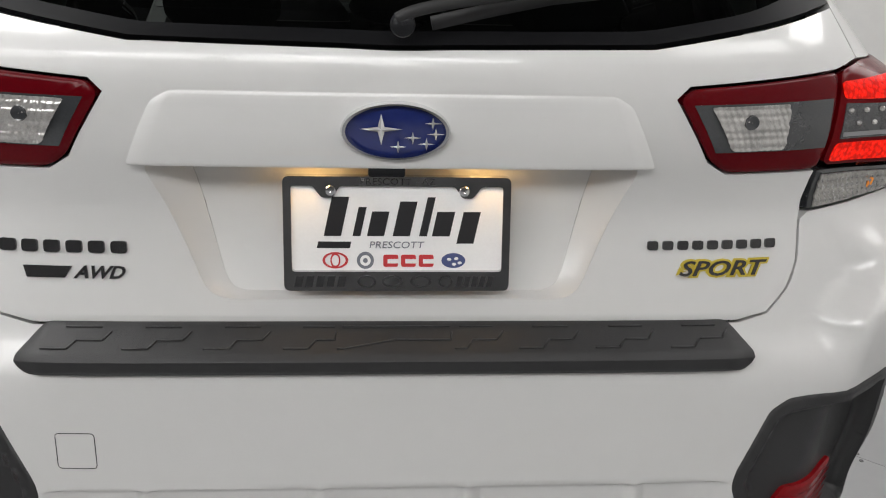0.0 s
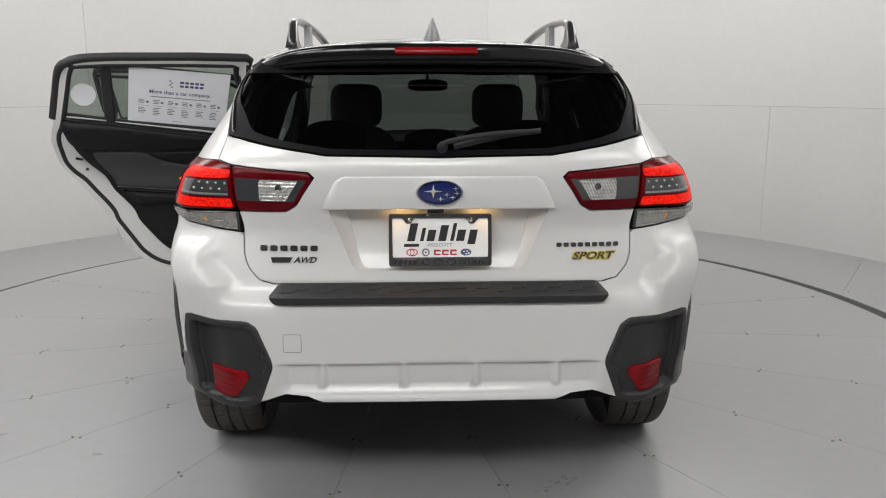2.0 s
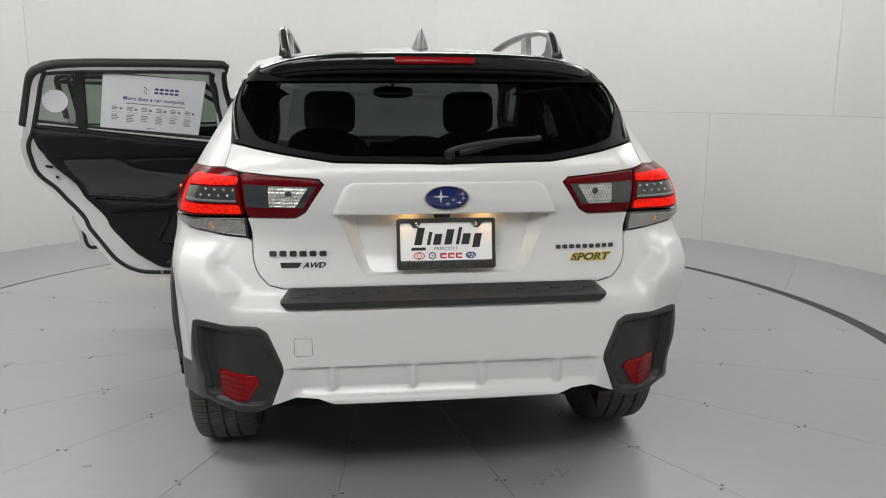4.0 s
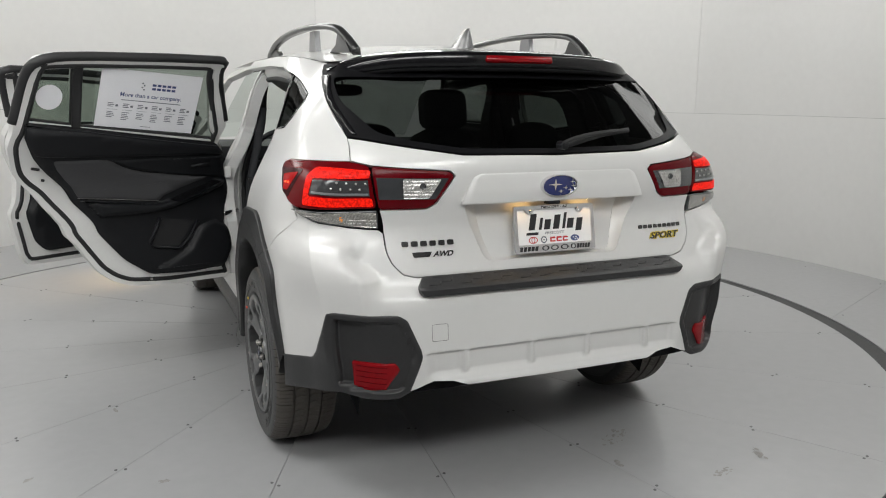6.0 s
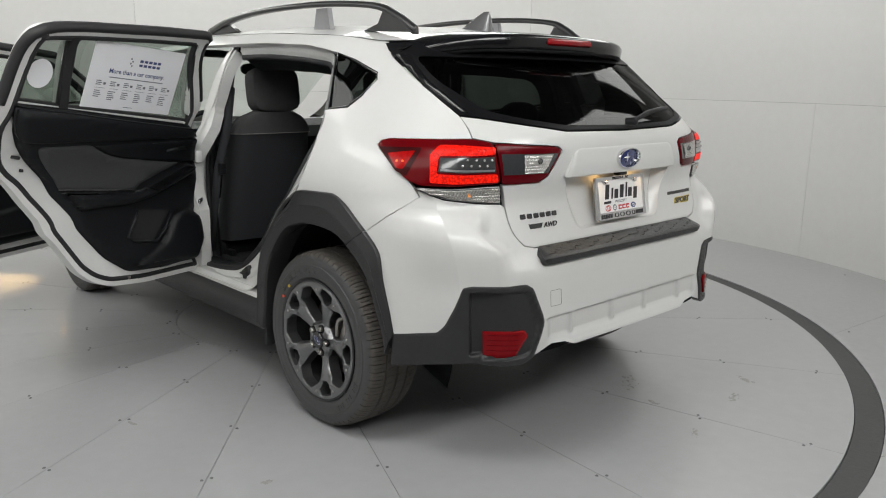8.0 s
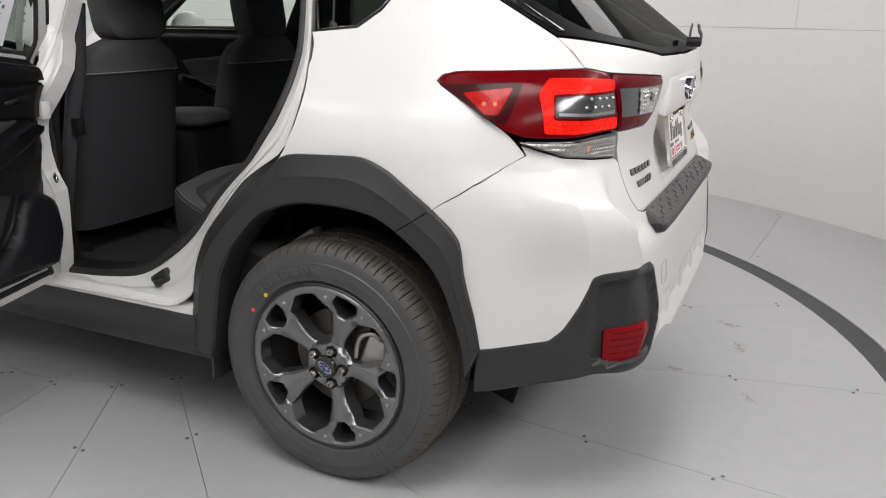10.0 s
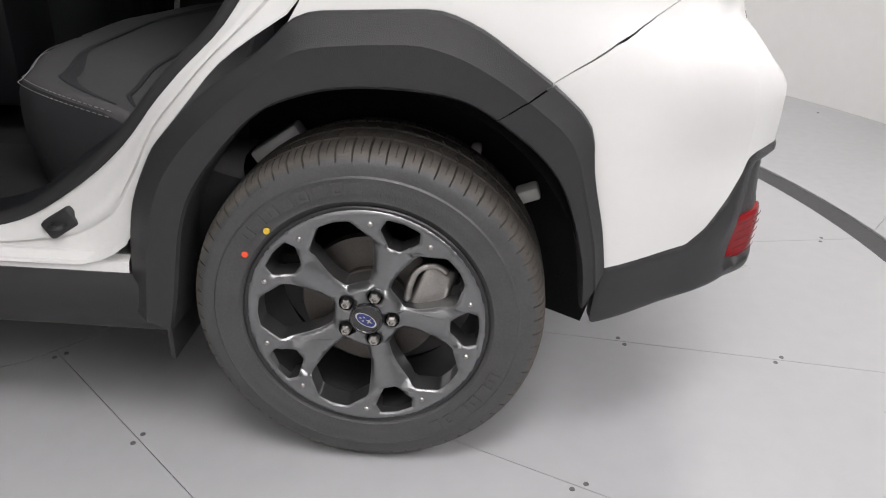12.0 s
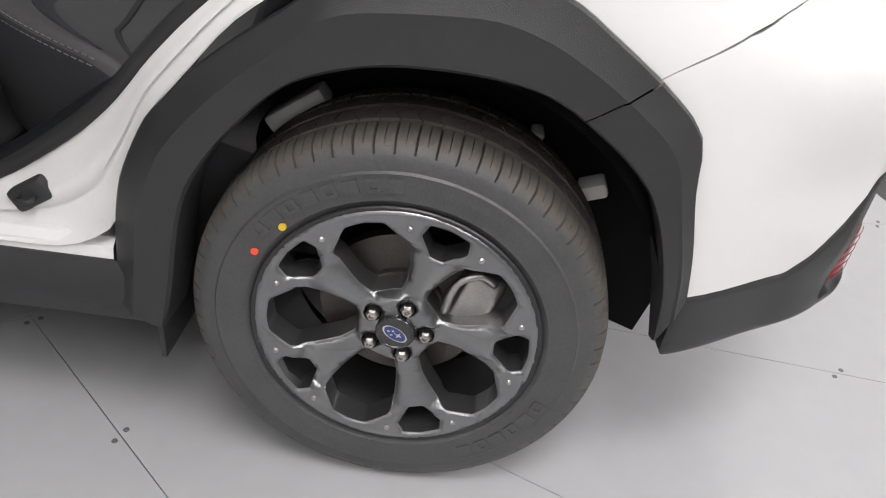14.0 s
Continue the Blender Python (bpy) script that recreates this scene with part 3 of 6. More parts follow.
bm = bmesh.new()
ring_wall(bm, OPEN_TO - 360, OPEN_FROM, WALL_R + 0.012, WALL_R + 0.2, -0.02, CEILING)
part("backing", bm, SEAMW).parent = wall
JOINTS = (-79, -34, 22, 78, 134, 190, 206)
for lo, hi, shift in ((0.0, 1.215, 16), (1.2178, CEILING, 0)):
    for a0, a1 in zip(JOINTS, JOINTS[1:]):
        bm = bmesh.new()
        wall_panel(bm, a0 + (shift if a0 != -79 else 0), a1 + (shift if a1 < 190 else 0), lo, hi, WALL_R)
        part("panel", bm, WALLM, angle=60).parent = wall
bm = bmesh.new()
ring_wall(bm, OPEN_FROM - 30, OPEN_TO + 30, FAR_R, FAR_R + 0.15, -0.02, CEILING, 60)
for a in (OPEN_FROM - 28, OPEN_TO + 28):
    box(bm, 5.35 * math.cos(radians(a)), 5.35 * math.sin(radians(a)), CEILING / 2, 2.2, 0.1, CEILING, 0, Matrix.Rotation(radians(a), 4, "Z"))
ob = part("wall_outer", bm, HALLM)
tagged(ob, label="plain grey wall behind the booth's opening", category="wall", kind="structure")
ob.location = CENTRE
bm = bmesh.new()
disc(bm, FAR_R + 0.2, CEILING, CEILING + 0.1)
ob = part("ceiling", bm, CEILM)
tagged(ob, label="plain dark grey booth ceiling", category="ceiling", kind="structure")
ob.location = CENTRE
# fittings for all panels, also for those added over the open side
for lr, la, lz, lsx, lsy, watts, at in LAMPS:
    fitting = thing("ceiling_light", label="unseen flat white light panel in a thin silver frame", category="ceiling light", group="ceiling lights")
    bm = bmesh.new()
    for sx, sy, px, py in ((lsx + 0.1, 0.04, 0, lsy / 2 + 0.03), (lsx + 0.1, 0.04, 0, -lsy / 2 - 0.03), (0.04, lsy + 0.02, lsx / 2 + 0.03, 0), (0.04, lsy + 0.02, -lsx / 2 - 0.03, 0)):
        box(bm, px, py, 0.03, sx, sy, 0.06, 0.004)
    part("housing", bm, SILVER, fitting)
    bm = bmesh.new()
    box(bm, 0, 0, 0.03, lsx + 0.03, lsy + 0.03, 0.02, 0.003)
    part("diffuser", bm, PANELM, fitting)
    bm = bmesh.new()
    tube(bm, [(0, 0, 0.05), (0, 0, 0.14)], 0.02, 8)
    part("mount", bm, SILVER, fitting)
    fitting.matrix_basis = lamp_pose(lr, la, lz, at)

# scuffs and stains with shapes of their own on the plates
for sx, sy, rx, ry, turn, seed in ((0.42, 0.36, 0.10, 0.045, 40, 3), (0.62, -0.05, 0.06, 0.02, 10, 5), (0.86, 0.02, 0.05, 0.02, 70, 8), (-1.30, 0.66, 0.018, 0.012, 0, 2), (0.30, 0.16, 0.03, 0.01, 80, 11), (-1.18, -0.14, 0.012, 0.006, 20, 21), (-0.95, -0.42, 0.02, 0.005, 60, 22), (-1.55, 0.10, 0.01, 0.004, 15, 23), (-1.75, 0.85, 0.012, 0.005, 40, 24), (-1.45, 1.42, 0.02, 0.004, 100, 25), (-1.28, -0.62, 0.035, 0.003, 12, 26), (-2.05, 1.9, 0.03, 0.004, 50, 27), (0.15, -0.12, 0.05, 0.012, 30, 28), (-0.62, -0.30, 0.04, 0.006, 75, 29)):
    bm = bmesh.new()
    rng = random.Random(seed)
    for blob in range(26):
        a, q = rng.random() * 6.28, rng.random() ** 0.7
        c = Vector((rx * q * math.cos(a), ry * q * math.sin(a), 0))
        s = 0.003 + 0.010 * rng.random()
        vs = [bm.verts.new(c + Vector((s * (0.4 + rng.random()) * math.cos(b), 0.6 * s * (0.4 + rng.random()) * math.sin(b), 0.0004 + 0.00006 * blob))) for b in [2 * math.pi * i / 7 for i in range(7)]]
        bm.faces.new(vs)
    ob = part("scuff", bm, SMUDGE, turntable)
    ob.matrix_parent_inverse = Matrix.Identity(4)
    ob.matrix_basis = pose(sx - CENTRE.x, sy - CENTRE.y, 0.0006, 0, 0, turn)


def inset(poly, d):
    """Pulls an outline in by about d."""
    n, out = len(poly), []
    area = sum(poly[i - 1][0] * poly[i][1] - poly[i][0] * poly[i - 1][1] for i in range(n))
    sg = 1 if area > 0 else -1
    for i in range(n):
        p, a, b = Vector(poly[i]), Vector(poly[i - 1]), Vector(poly[(i + 1) % n])
        e1, e2 = (p - a).normalized(), (b - p).normalized()
        n1, n2 = Vector((-e1.y, e1.x)) * sg, Vector((-e2.y, e2.x)) * sg
        m = n1 + n2
        out.append(tuple(p + m * (d / max(0.35, 1 + n1.dot(n2)))))
    return out


# ---- the car ----
car = thing("car", 0, 2.2, 0, label="pearl white compact crossover with black cladding and two doors standing wide", category="car")

# outlines shared by neighbouring panels, on the right half
G = 0.0018
TAIL_SIDE = X((0.510, 0.787), (0.555, 0.798), (0.587, 0.832), (0.606, 0.93))
LAMP_IN = X((0.619, 1.005), (0.468, 1.006), (0.437, 1.025), (0.379, 1.112), (0.395, 1.128), (0.637, 1.145))
GLASS_LOW = X((0.676, 1.228), (0.631, 1.222), (0.512, 1.202), (0.343, 1.178), (0.0, 1.172))
SEAM_TOP = F((0.318, 1.158))
CLEAR_LOW = F((0.414, 0.990)) + X((0.800, 0.961), (0.703, 0.946), (0.619, 0.940))
ARCH_OUT = [(1.402, 0.335), (1.388, 0.487), (1.366, 0.58), (1.312, 0.686), (1.236, 0.763), (1.170, 0.816), (1.085, 0.876), (1.030, 0.931), (0.796, 0.942), (0.73, 0.916), (0.607, 0.83), (0.534, 0.765), (0.527, 0.676), (0.497, 0.561), (0.485, 0.484)]
ARCH_IN = [(1.318, 0.305), (1.302, 0.374), (1.252, 0.583), (1.127, 0.743), (1.031, 0.794), (0.925, 0.812), (0.786, 0.804), (0.70, 0.767), (0.590, 0.669), (0.535, 0.515), (0.522, 0.40)]
TRIM_IN = X((0.555, 0.420), (0.512, 0.535), (0.516, 0.560), (0.560, 0.662), (0.590, 0.680))
TRIM_TOP = F((0.218, 0.690), (0.238, 0.683), (0.264, 0.611), (0.300, 0.545), (0.330, 0.515), (0.494, 0.484))
TRIM_LOW = F((0.502, 0.362), (0.375, 0.390), (0.285, 0.406)) + X((0.76, 0.416), (0.70, 0.404), (0.652, 0.400), (0.59, 0.402))


def garnish_shape(u, z, gap):
    return 0.016 * max(0.0, (1.116 - z) / 0.094)


# tailgate with a hole for the plate recess
tail = both(X((0.0, 0.787)) + TAIL_SIDE + LAMP_IN + SEAM_TOP + GLASS_LOW)
recess_top = dense(rounded([(-0.345, 1.024), (-0.262, 0.822), (0.262, 0.822), (0.345, 1.024)], 0.03, 5))
# as many points as the upper outline, side by side with it
recess_low = [(x * (0.90 - 0.05 * (z - 0.822) / 0.202), 0.832 + (z - 0.822) * 0.950) for x, z in recess_top]
hole = X(*recess_top)
tailgate = part("tailgate", sheet([inset(tail, 0.0022), hole], on_skin(-0.0, shape=lambda u, z, g: -0.006 * ramp((0.80 - z) / 0.02)), 0.035, 0.02), WHITE, car, "pearl white tailgate")


def recess_depth(z):
    return 0.012 + 0.032 * (z - 0.82) / 0.2


bm = bmesh.new()
lip = [skin(ux(x, z), z, 0) for x, z in recess_top]
mid = [skin(ux(a[0] * 0.97 + b[0] * 0.03, a[1]), a[1] * 0.97 + b[1] * 0.03, -0.003) for a, b in zip(recess_top, recess_low)]
low = [skin(ux(x, z), z, -recess_depth(z)) for x, z in recess_low]
vs = loft(bm, [lip, mid, low], close=True)
bmesh.ops.recalc_face_normals(bm, faces=bm.faces)
bmesh.ops.reverse_faces(bm, faces=bm.faces)
part("plate_recess", bm, WHITE, tailgate, angle=50)
part("recess_floor", sheet([X(*recess_low)], lambda u, z, g, d: skin(u, z, -recess_depth(z) - 0.0005 - d), 0.05, 0), WHITE, tailgate)
garn = X(*rounded([(-0.356, 1.022), (0.356, 1.022), (0.316, 1.104), (0.290, 1.118), (-0.290, 1.118), (-0.316, 1.104)], 0.008, 3))
part("garnish", sheet([garn], on_skin(0.003, shape=garnish_shape, swell=0.003, edge=0.006), 0.03, 0.03, 0.006), WHITE, tailgate)

# rear bumper with a stepped lower lip
LIP_LOW = X((0.0, 0.427), (0.359, 0.429), (0.409, 0.446), (0.476, 0.452), (0.535, 0.430))


def lip_shape(u, z, gap):
    x = abs(skin0(u, z).x)
    side = ramp((0.50 - x) / 0.03)
    d = -0.016 * ramp((0.549 - z) / 0.008) * (1 - ramp((0.482 - z) / 0.03)) * side
    for at in (0.11, 0.362):
        d += 0.014 * ramp(1 - abs(x - at) / 0.022) * ramp((0.549 - z) / 0.008) * ramp((z - 0.462) / 0.02) * side
    d += 0.012 * ramp((0.46 - z) / 0.03) * side
    return d


# the painted bumper runs on under the black corner and the arch cladding
bump = LIP_LOW + X((0.569, 0.420), (0.526, 0.535), (0.530, 0.558), (0.572, 0.652), (0.598, 0.668)) + F((0.214, 0.679), (0.230, 0.672), (0.256, 0.606), (0.292, 0.537), (0.326, 0.504), (0.505, 0.470), (0.512, 0.561), (0.543, 0.676), (0.551, 0.757)) + F((0.622, 0.820), (0.567, 0.857), (0.512, 0.894), (0.457, 0.930), (0.402, 0.967)) + CLEAR_LOW + TAIL_SIDE[::-1] + X((0.0, 0.787))
bumper = part("rear_bumper", sheet([inset(both(bump), 0.0014)], on_skin(0.0, shape=lip_shape), 0.03, 0.03,
              cuts=([s * ux(a + o, 0.51) for s in (-1, 1) for a in (0.11, 0.362) for o in (-0.022, -0.011, 0, 0.011, 0.022)] + [s * (CREASE_U + o) for s in (-1, 1) for o in (-0.003, 0, 0.003)], (0.445, 0.462, 0.475, 0.485, 0.541, 0.545, 0.549))), WHITE, car, "pearl white rear bumper")
flap = X(*rounded([(0.425, 0.585), (0.480, 0.585), (0.480, 0.640), (0.425, 0.640)], 0.006, 3))
bm = bmesh.new()
tube(bm, [skin(-u, z, 0.0) for u, z in flap], 0.0007, 4, close=True)
part("tow_cover_line", bm, RUBBER, bumper)

# ribbed step pad on the bumper
pad = X(*rounded([(-0.505, 0.735), (0.505, 0.735), (0.522, 0.758), (0.492, 0.792), (-0.492, 0.792), (-0.522, 0.758)], 0.012, 3))


def pad_place(u, z, gap, down):
    base = skin(ux(skin0(u, z).x, 0.70), 0.70)
    edge = 0.004 * (1 - min(1, gap / 0.008)) ** 2
    t = max(0.0, (z - 0.757) / 0.035)
    bow = 0.010 * ramp((z - 0.757) / 0.006)
    return Vector((base.x, base.y - 0.012 + 0.066 * t + edge * (1 - min(1, t * 3)) + down, (z if t <= 0 else 0.757 + 0.034 * t) + bow * 0.3 - edge * min(1, t * 3) - down * 0.3))


step_pad = part("step_pad", sheet([pad], pad_place, 0.04, 0.02, 0.008, cuts=((), (0.754, 0.757, 0.760, 0.764, 0.775))), BLACK, car, "grained black plastic bumper step pad")
for k in range(9):
    bm = bmesh.new()
    c = -0.44 + 0.11 * k
    for a, b in (((-0.045, 0.766), (-0.01, 0.766)), ((-0.01, 0.766), (0.0, 0.773)), ((0.0, 0.773), (0.035, 0.773)), ((0.035, 0.773), (0.045, 0.780)), ((-0.02, 0.784), (0.03, 0.784))):
        tube(bm, [pad_place(ux(c + a[0], a[1]), a[1], 9, -0.0006), pad_place(ux(c + b[0], b[1]), b[1], 9, -0.0006)], 0.0016, 5)
    part("tread_rib", bm, BLACK, step_pad)


def badge_blocks(parent, x0, x1, zc, h, count, material, side, slant=0.0, fill=0.78, name="badge_block"):
    """A word as plain raised blocks of its size."""
    w = (x1 - x0) / count
    for i in range(count):
        a, b = x0 + w * i, x0 + w * (i + fill)
        q = h / 2
        poly = rounded([(a, zc - q), (b, zc - q), (b + slant, zc + q), (a + slant, zc + q)], h * 0.25, 2)
        part(name, sheet([X(*poly)], on_skin(0.004), 0.05, 0.004), material, parent)


badge_blocks(tailgate, -0.552, -0.366, 0.893, 0.017, 6, BADGE, -1, fill=0.72)
badge_blocks(tailgate, 0.366, 0.570, 0.898, 0.013, 9, BADGE, 1, fill=0.70)


def word_on_skin(words, size, x, z, material, parent, off=0.003, shear=0.0, stretch=1.0, bold=0.0, name="lettering"):
    bm = text_mesh(words, size, shear, 0.0012, bold)
    for v in bm.verts:
        px, pz, d = x + v.co.x * stretch, z + v.co.y, v.co.z
        v.co = skin(ux(px, pz), pz, off + d)
    return part(name, bm, material, parent, smooth=False)


part("badge_bar", sheet([X((-0.515, 0.850), (-0.462, 0.850), (-0.452, 0.866), (-0.520, 0.866))], on_skin(0.003), 0.05, 0.003), BADGE, tailgate)
word_on_skin("AWD", 0.024, -0.415, 0.857, BADGE, tailgate, 0.002, 0.35, 1.15, 0.0006)
word_on_skin("SPORT", 0.030, 0.478, 0.863, YELLOW, tailgate, 0.001, 0.3, 1.42, 0.0032)
word_on_skin("SPORT", 0.030, 0.478, 0.863, BADGE, tailgate, 0.003, 0.3, 1.42, 0.0004)

# oval emblem
bm = bmesh.new()
EC = Vector((0.0, 0.160, 1.070))


def oval(k, dy, n=48):
    return [EC + Vector((0.072 * k * math.cos(2 * math.pi * i / n), dy - 0.004 * math.sin(2 * math.pi * i / n), 0.0385 * k * math.sin(2 * math.pi * i / n))) for i in range(n)]


loft(bm, [oval(1.0, 0.022), oval(1.0, 0.004), oval(0.97, -0.003), oval(0.91, -0.003), oval(0.87, 0.004)], close=True)
bmesh.ops.recalc_face_normals(bm, faces=bm.faces)
emblem = part("emblem", bm, CHROME, tailgate, "blue oval emblem with a chrome ring")
bm = bmesh.new()
v = loft(bm, [oval(0.89, 0.006), oval(0.5, 0.003)], close=True)
bm.faces.new(v[1])
part("emblem_field", bm, BLUE, emblem)


def star(cx, cz, r):
    bm = bmesh.new()
    pts = []
    for i in range(8):
        a = math.pi / 4 * i
        q = r if i % 2 == 0 else r * 0.22
        pts.append(bm.verts.new(EC + Vector((cx + q * math.cos(a) * 1.35, -0.003, cz + q * math.sin(a)))))
    mid_v = bm.verts.new(EC + Vector((cx, -0.007, cz)))
    for i in range(8):
        bm.faces.new((pts[i], pts[(i + 1) % 8], mid_v))
    bmesh.ops.recalc_face_normals(bm, faces=bm.faces)
    part("star", bm, STARM, emblem, smooth=False)


star(-0.019, 0.004, 0.0205)
for cx, cz in ((0.022, -0.007), (0.048, 0.012), (0.052, -0.002), (0.040, -0.015), (0.003, -0.019)):
    star(cx, cz, 0.0085)

# licence plate with its frame: plain shapes for the names


def plate_pt(x, h, d=0.0):
    """On the plate: x across, h up from its middle, d towards the viewer."""
    return Vector((0.003 + x, 0.196 + h * 0.185 - d, 0.920 + h))


def plate_sheet(loops, d, depth=0.002, step=0.4):
    return sheet(loops, lambda a, b, g, dn: plate_pt(a, b, d - dn), step, depth)


plate = part("license_plate", plate_sheet([rounded([(-0.150, -0.073), (0.150, -0.073), (0.150, 0.073), (-0.150, 0.073)], 0.008)], 0.004), PLATEW, tailgate, "white dealer plate in a glossy black frame")
outer = rounded([(-0.158, -0.079), (0.158, -0.079), (0.158, 0.079), (-0.158, 0.079)], 0.009)
inner = rounded([(-0.147, -0.052), (0.147, -0.052), (0.147, 0.066), (0.117, 0.066), (0.105, 0.050), (0.090, 0.050), (0.080, 0.066), (-0.080, 0.066), (-0.090, 0.050), (-0.105, 0.050), (-0.117, 0.066), (-0.147, 0.066)], 0.004, 2)
part("plate_frame", plate_sheet([outer, inner], 0.010, 0.012), PLATEK, plate)
for sx in (-0.0925, 0.0925):
    bm = bmesh.new()
    revolve(bm, ((0.0, 0.0075), (-0.003, 0.0065), (-0.0035, 0.002), (-0.0025, 0.0002)), 14, "y", plate_pt(sx, 0.060, 0.011))
    bmesh.ops.recalc_face_normals(bm, faces=bm.faces)
    part("screw", bm, CHROME, plate)


def plate_shape(name, poly, material, d=0.0048):
    part(name, plate_sheet([poly], d, 0.0008), material, plate, smooth=False)


def slanted(x0, x1, h0, h1, k=0.22):
    return [(x0 + h0 * k, h0), (x1 + h0 * k, h0), (x1 + h1 * k, h1), (x0 + h1 * k, h1)]


# the dealer's name: plain slanted bars of its size and colour
for x0, x1, h0, h1 in ((-0.102, -0.078, -0.004, 0.050), (-0.062, -0.051, -0.004, 0.036), (-0.042, -0.018, -0.004, 0.030), (-0.006, 0.018, -0.004, 0.044), (0.031, 0.042, -0.004, 0.050), (0.049, 0.074, -0.004, 0.030), (0.086, 0.110, -0.014, 0.030), (-0.108, -0.062, -0.021, -0.012)):
    plate_shape("name_bar", slanted(x0, x1, h0, h1), INK)
bm = text_mesh("PRESCOTT", 0.0135, 0.15, 0.0003)
for v in bm.verts:
    v.co = plate_pt(-0.002 + v.co.x * 1.18, -0.0165 + v.co.y, 0.0052 + v.co.z)
part("lettering", bm, INKGREY, plate, smooth=False)
bm = text_mesh("PRESCOTT - AZ", 0.0125, 0.0, 0.0006)
for v in bm.verts:
    v.co = plate_pt(v.co.x * 1.2, 0.0725 + v.co.y, 0.0108 + v.co.z)
part("lettering", bm, GREYPLATE, plate, smooth=False)


def ring_shape(cx, ch, rx, rh, hollow, material, d=0.0050):
    n = 24
    o = [(cx + rx * math.cos(2 * math.pi * i / n), ch + rh * math.sin(2 * math.pi * i / n)) for i in range(n)]
    h = [(cx + rx * hollow * math.cos(2 * math.pi * i / n), ch + rh * hollow * math.sin(2 * math.pi * i / n)) for i in range(n)]
    part("logo_shape", plate_sheet([o, h] if hollow else [o], d, 0.0006), material, plate, smooth=False)


ring_shape(-0.087, -0.038, 0.018, 0.0115, 0.80, INKRED)
ring_shape(-0.087, -0.038, 0.007, 0.0105, 0.72, INKRED, 0.0053)
ring_shape(-0.045, -0.038, 0.012, 0.012, 0.0, INKGREY)
ring_shape(-0.045, -0.038, 0.0075, 0.0075, 0.45, PLATEW, 0.0054)
for i in range(3):
    plate_shape("logo_shape", rounded([(-0.020 + 0.025 * i, -0.047), (0.001 + 0.025 * i, -0.047), (0.001 + 0.025 * i, -0.030), (-0.020 + 0.025 * i, -0.030)], 0.003, 2), INKRED)
    plate_shape("logo_shape", [(-0.014 + 0.025 * i, -0.042), (0.001 + 0.025 * i, -0.042), (0.001 + 0.025 * i, -0.036), (-0.014 + 0.025 * i, -0.036)], PLATEW, 0.0054)
ring_shape(0.079, -0.038, 0.017, 0.0105, 0.0, INKBLUE)
for cx, ch in ((0.073, -0.036), (0.083, -0.035), (0.088, -0.041), (0.080, -0.043)):
    ring_shape(cx, ch, 0.003, 0.002, 0.0, PLATEW, 0.0056)
for i, (x0, x1) in enumerate(((-0.140, -0.066), (-0.056, -0.030), (-0.022, 0.008), (0.018, 0.048), (0.058, 0.078), (0.086, 0.140))):
    if i in (0, 5):
        for j in range(5):
            w = (x1 - x0) / 5
            part("frame_mark", plate_sheet([slanted(x0 + w * j + 0.012, x0 + w * (j + 0.7) + 0.012, -0.073, -0.058)], 0.0112, 0.001), GREYPLATE, plate, smooth=False)
    else:
        ring_shape((x0 + x1) / 2, -0.0655, (x1 - x0) / 2, 0.0085, 0.75, GREYPLATE, 0.0112)

# two warm plate lamps under the garnish
for sx in (-0.115, 0.125):
    bm = bmesh.new()
    box(bm, sx, 0.196, 1.018, 0.034, 0.016, 0.006, 0.002)
    part("plate_lamp", bm, BULB, tailgate, "warm lit plate lamp")
    lamp = bpy.data.lights.new("plate_light", "AREA")
    lamp.size, lamp.energy, lamp.color = 0.03, 0.045, (1.0, 0.58, 0.2)
    new("plate_light", lamp).matrix_world = pose(sx, 0.193, 1.013, 25, 0, 0)
bm = bmesh.new()
box(bm, -0.012, 0.190, 1.012, 0.05, 0.03, 0.016, 0.004)
part("release_handle", bm, TRIMK, tailgate)


# tail lamps
def lamp_ridge(u, z, gap):
    """The outer lamp stands proud round the corner of the car."""
    return 0.012 * ramp((u - 0.68) / 0.14) * ramp((1.12 - u) / 0.16) * ramp((1.155 - z) / 0.04) * ramp((z - 0.95) / 0.03)


def cells(u, z, gap):
    """Small cushions pressed into a clear lens."""
    return 0.0022 * (abs(math.sin(u * 330)) + abs(math.sin(z * 300))) + lamp_ridge(u, z, gap)


def lamp_sheet(pts, side, off, depth, rim=0.0, swell=0.0, step=0.02):
    return sheet([pts], on_skin(off, side, swell, rim, lamp_ridge), step, depth, rim, flip=side < 0)


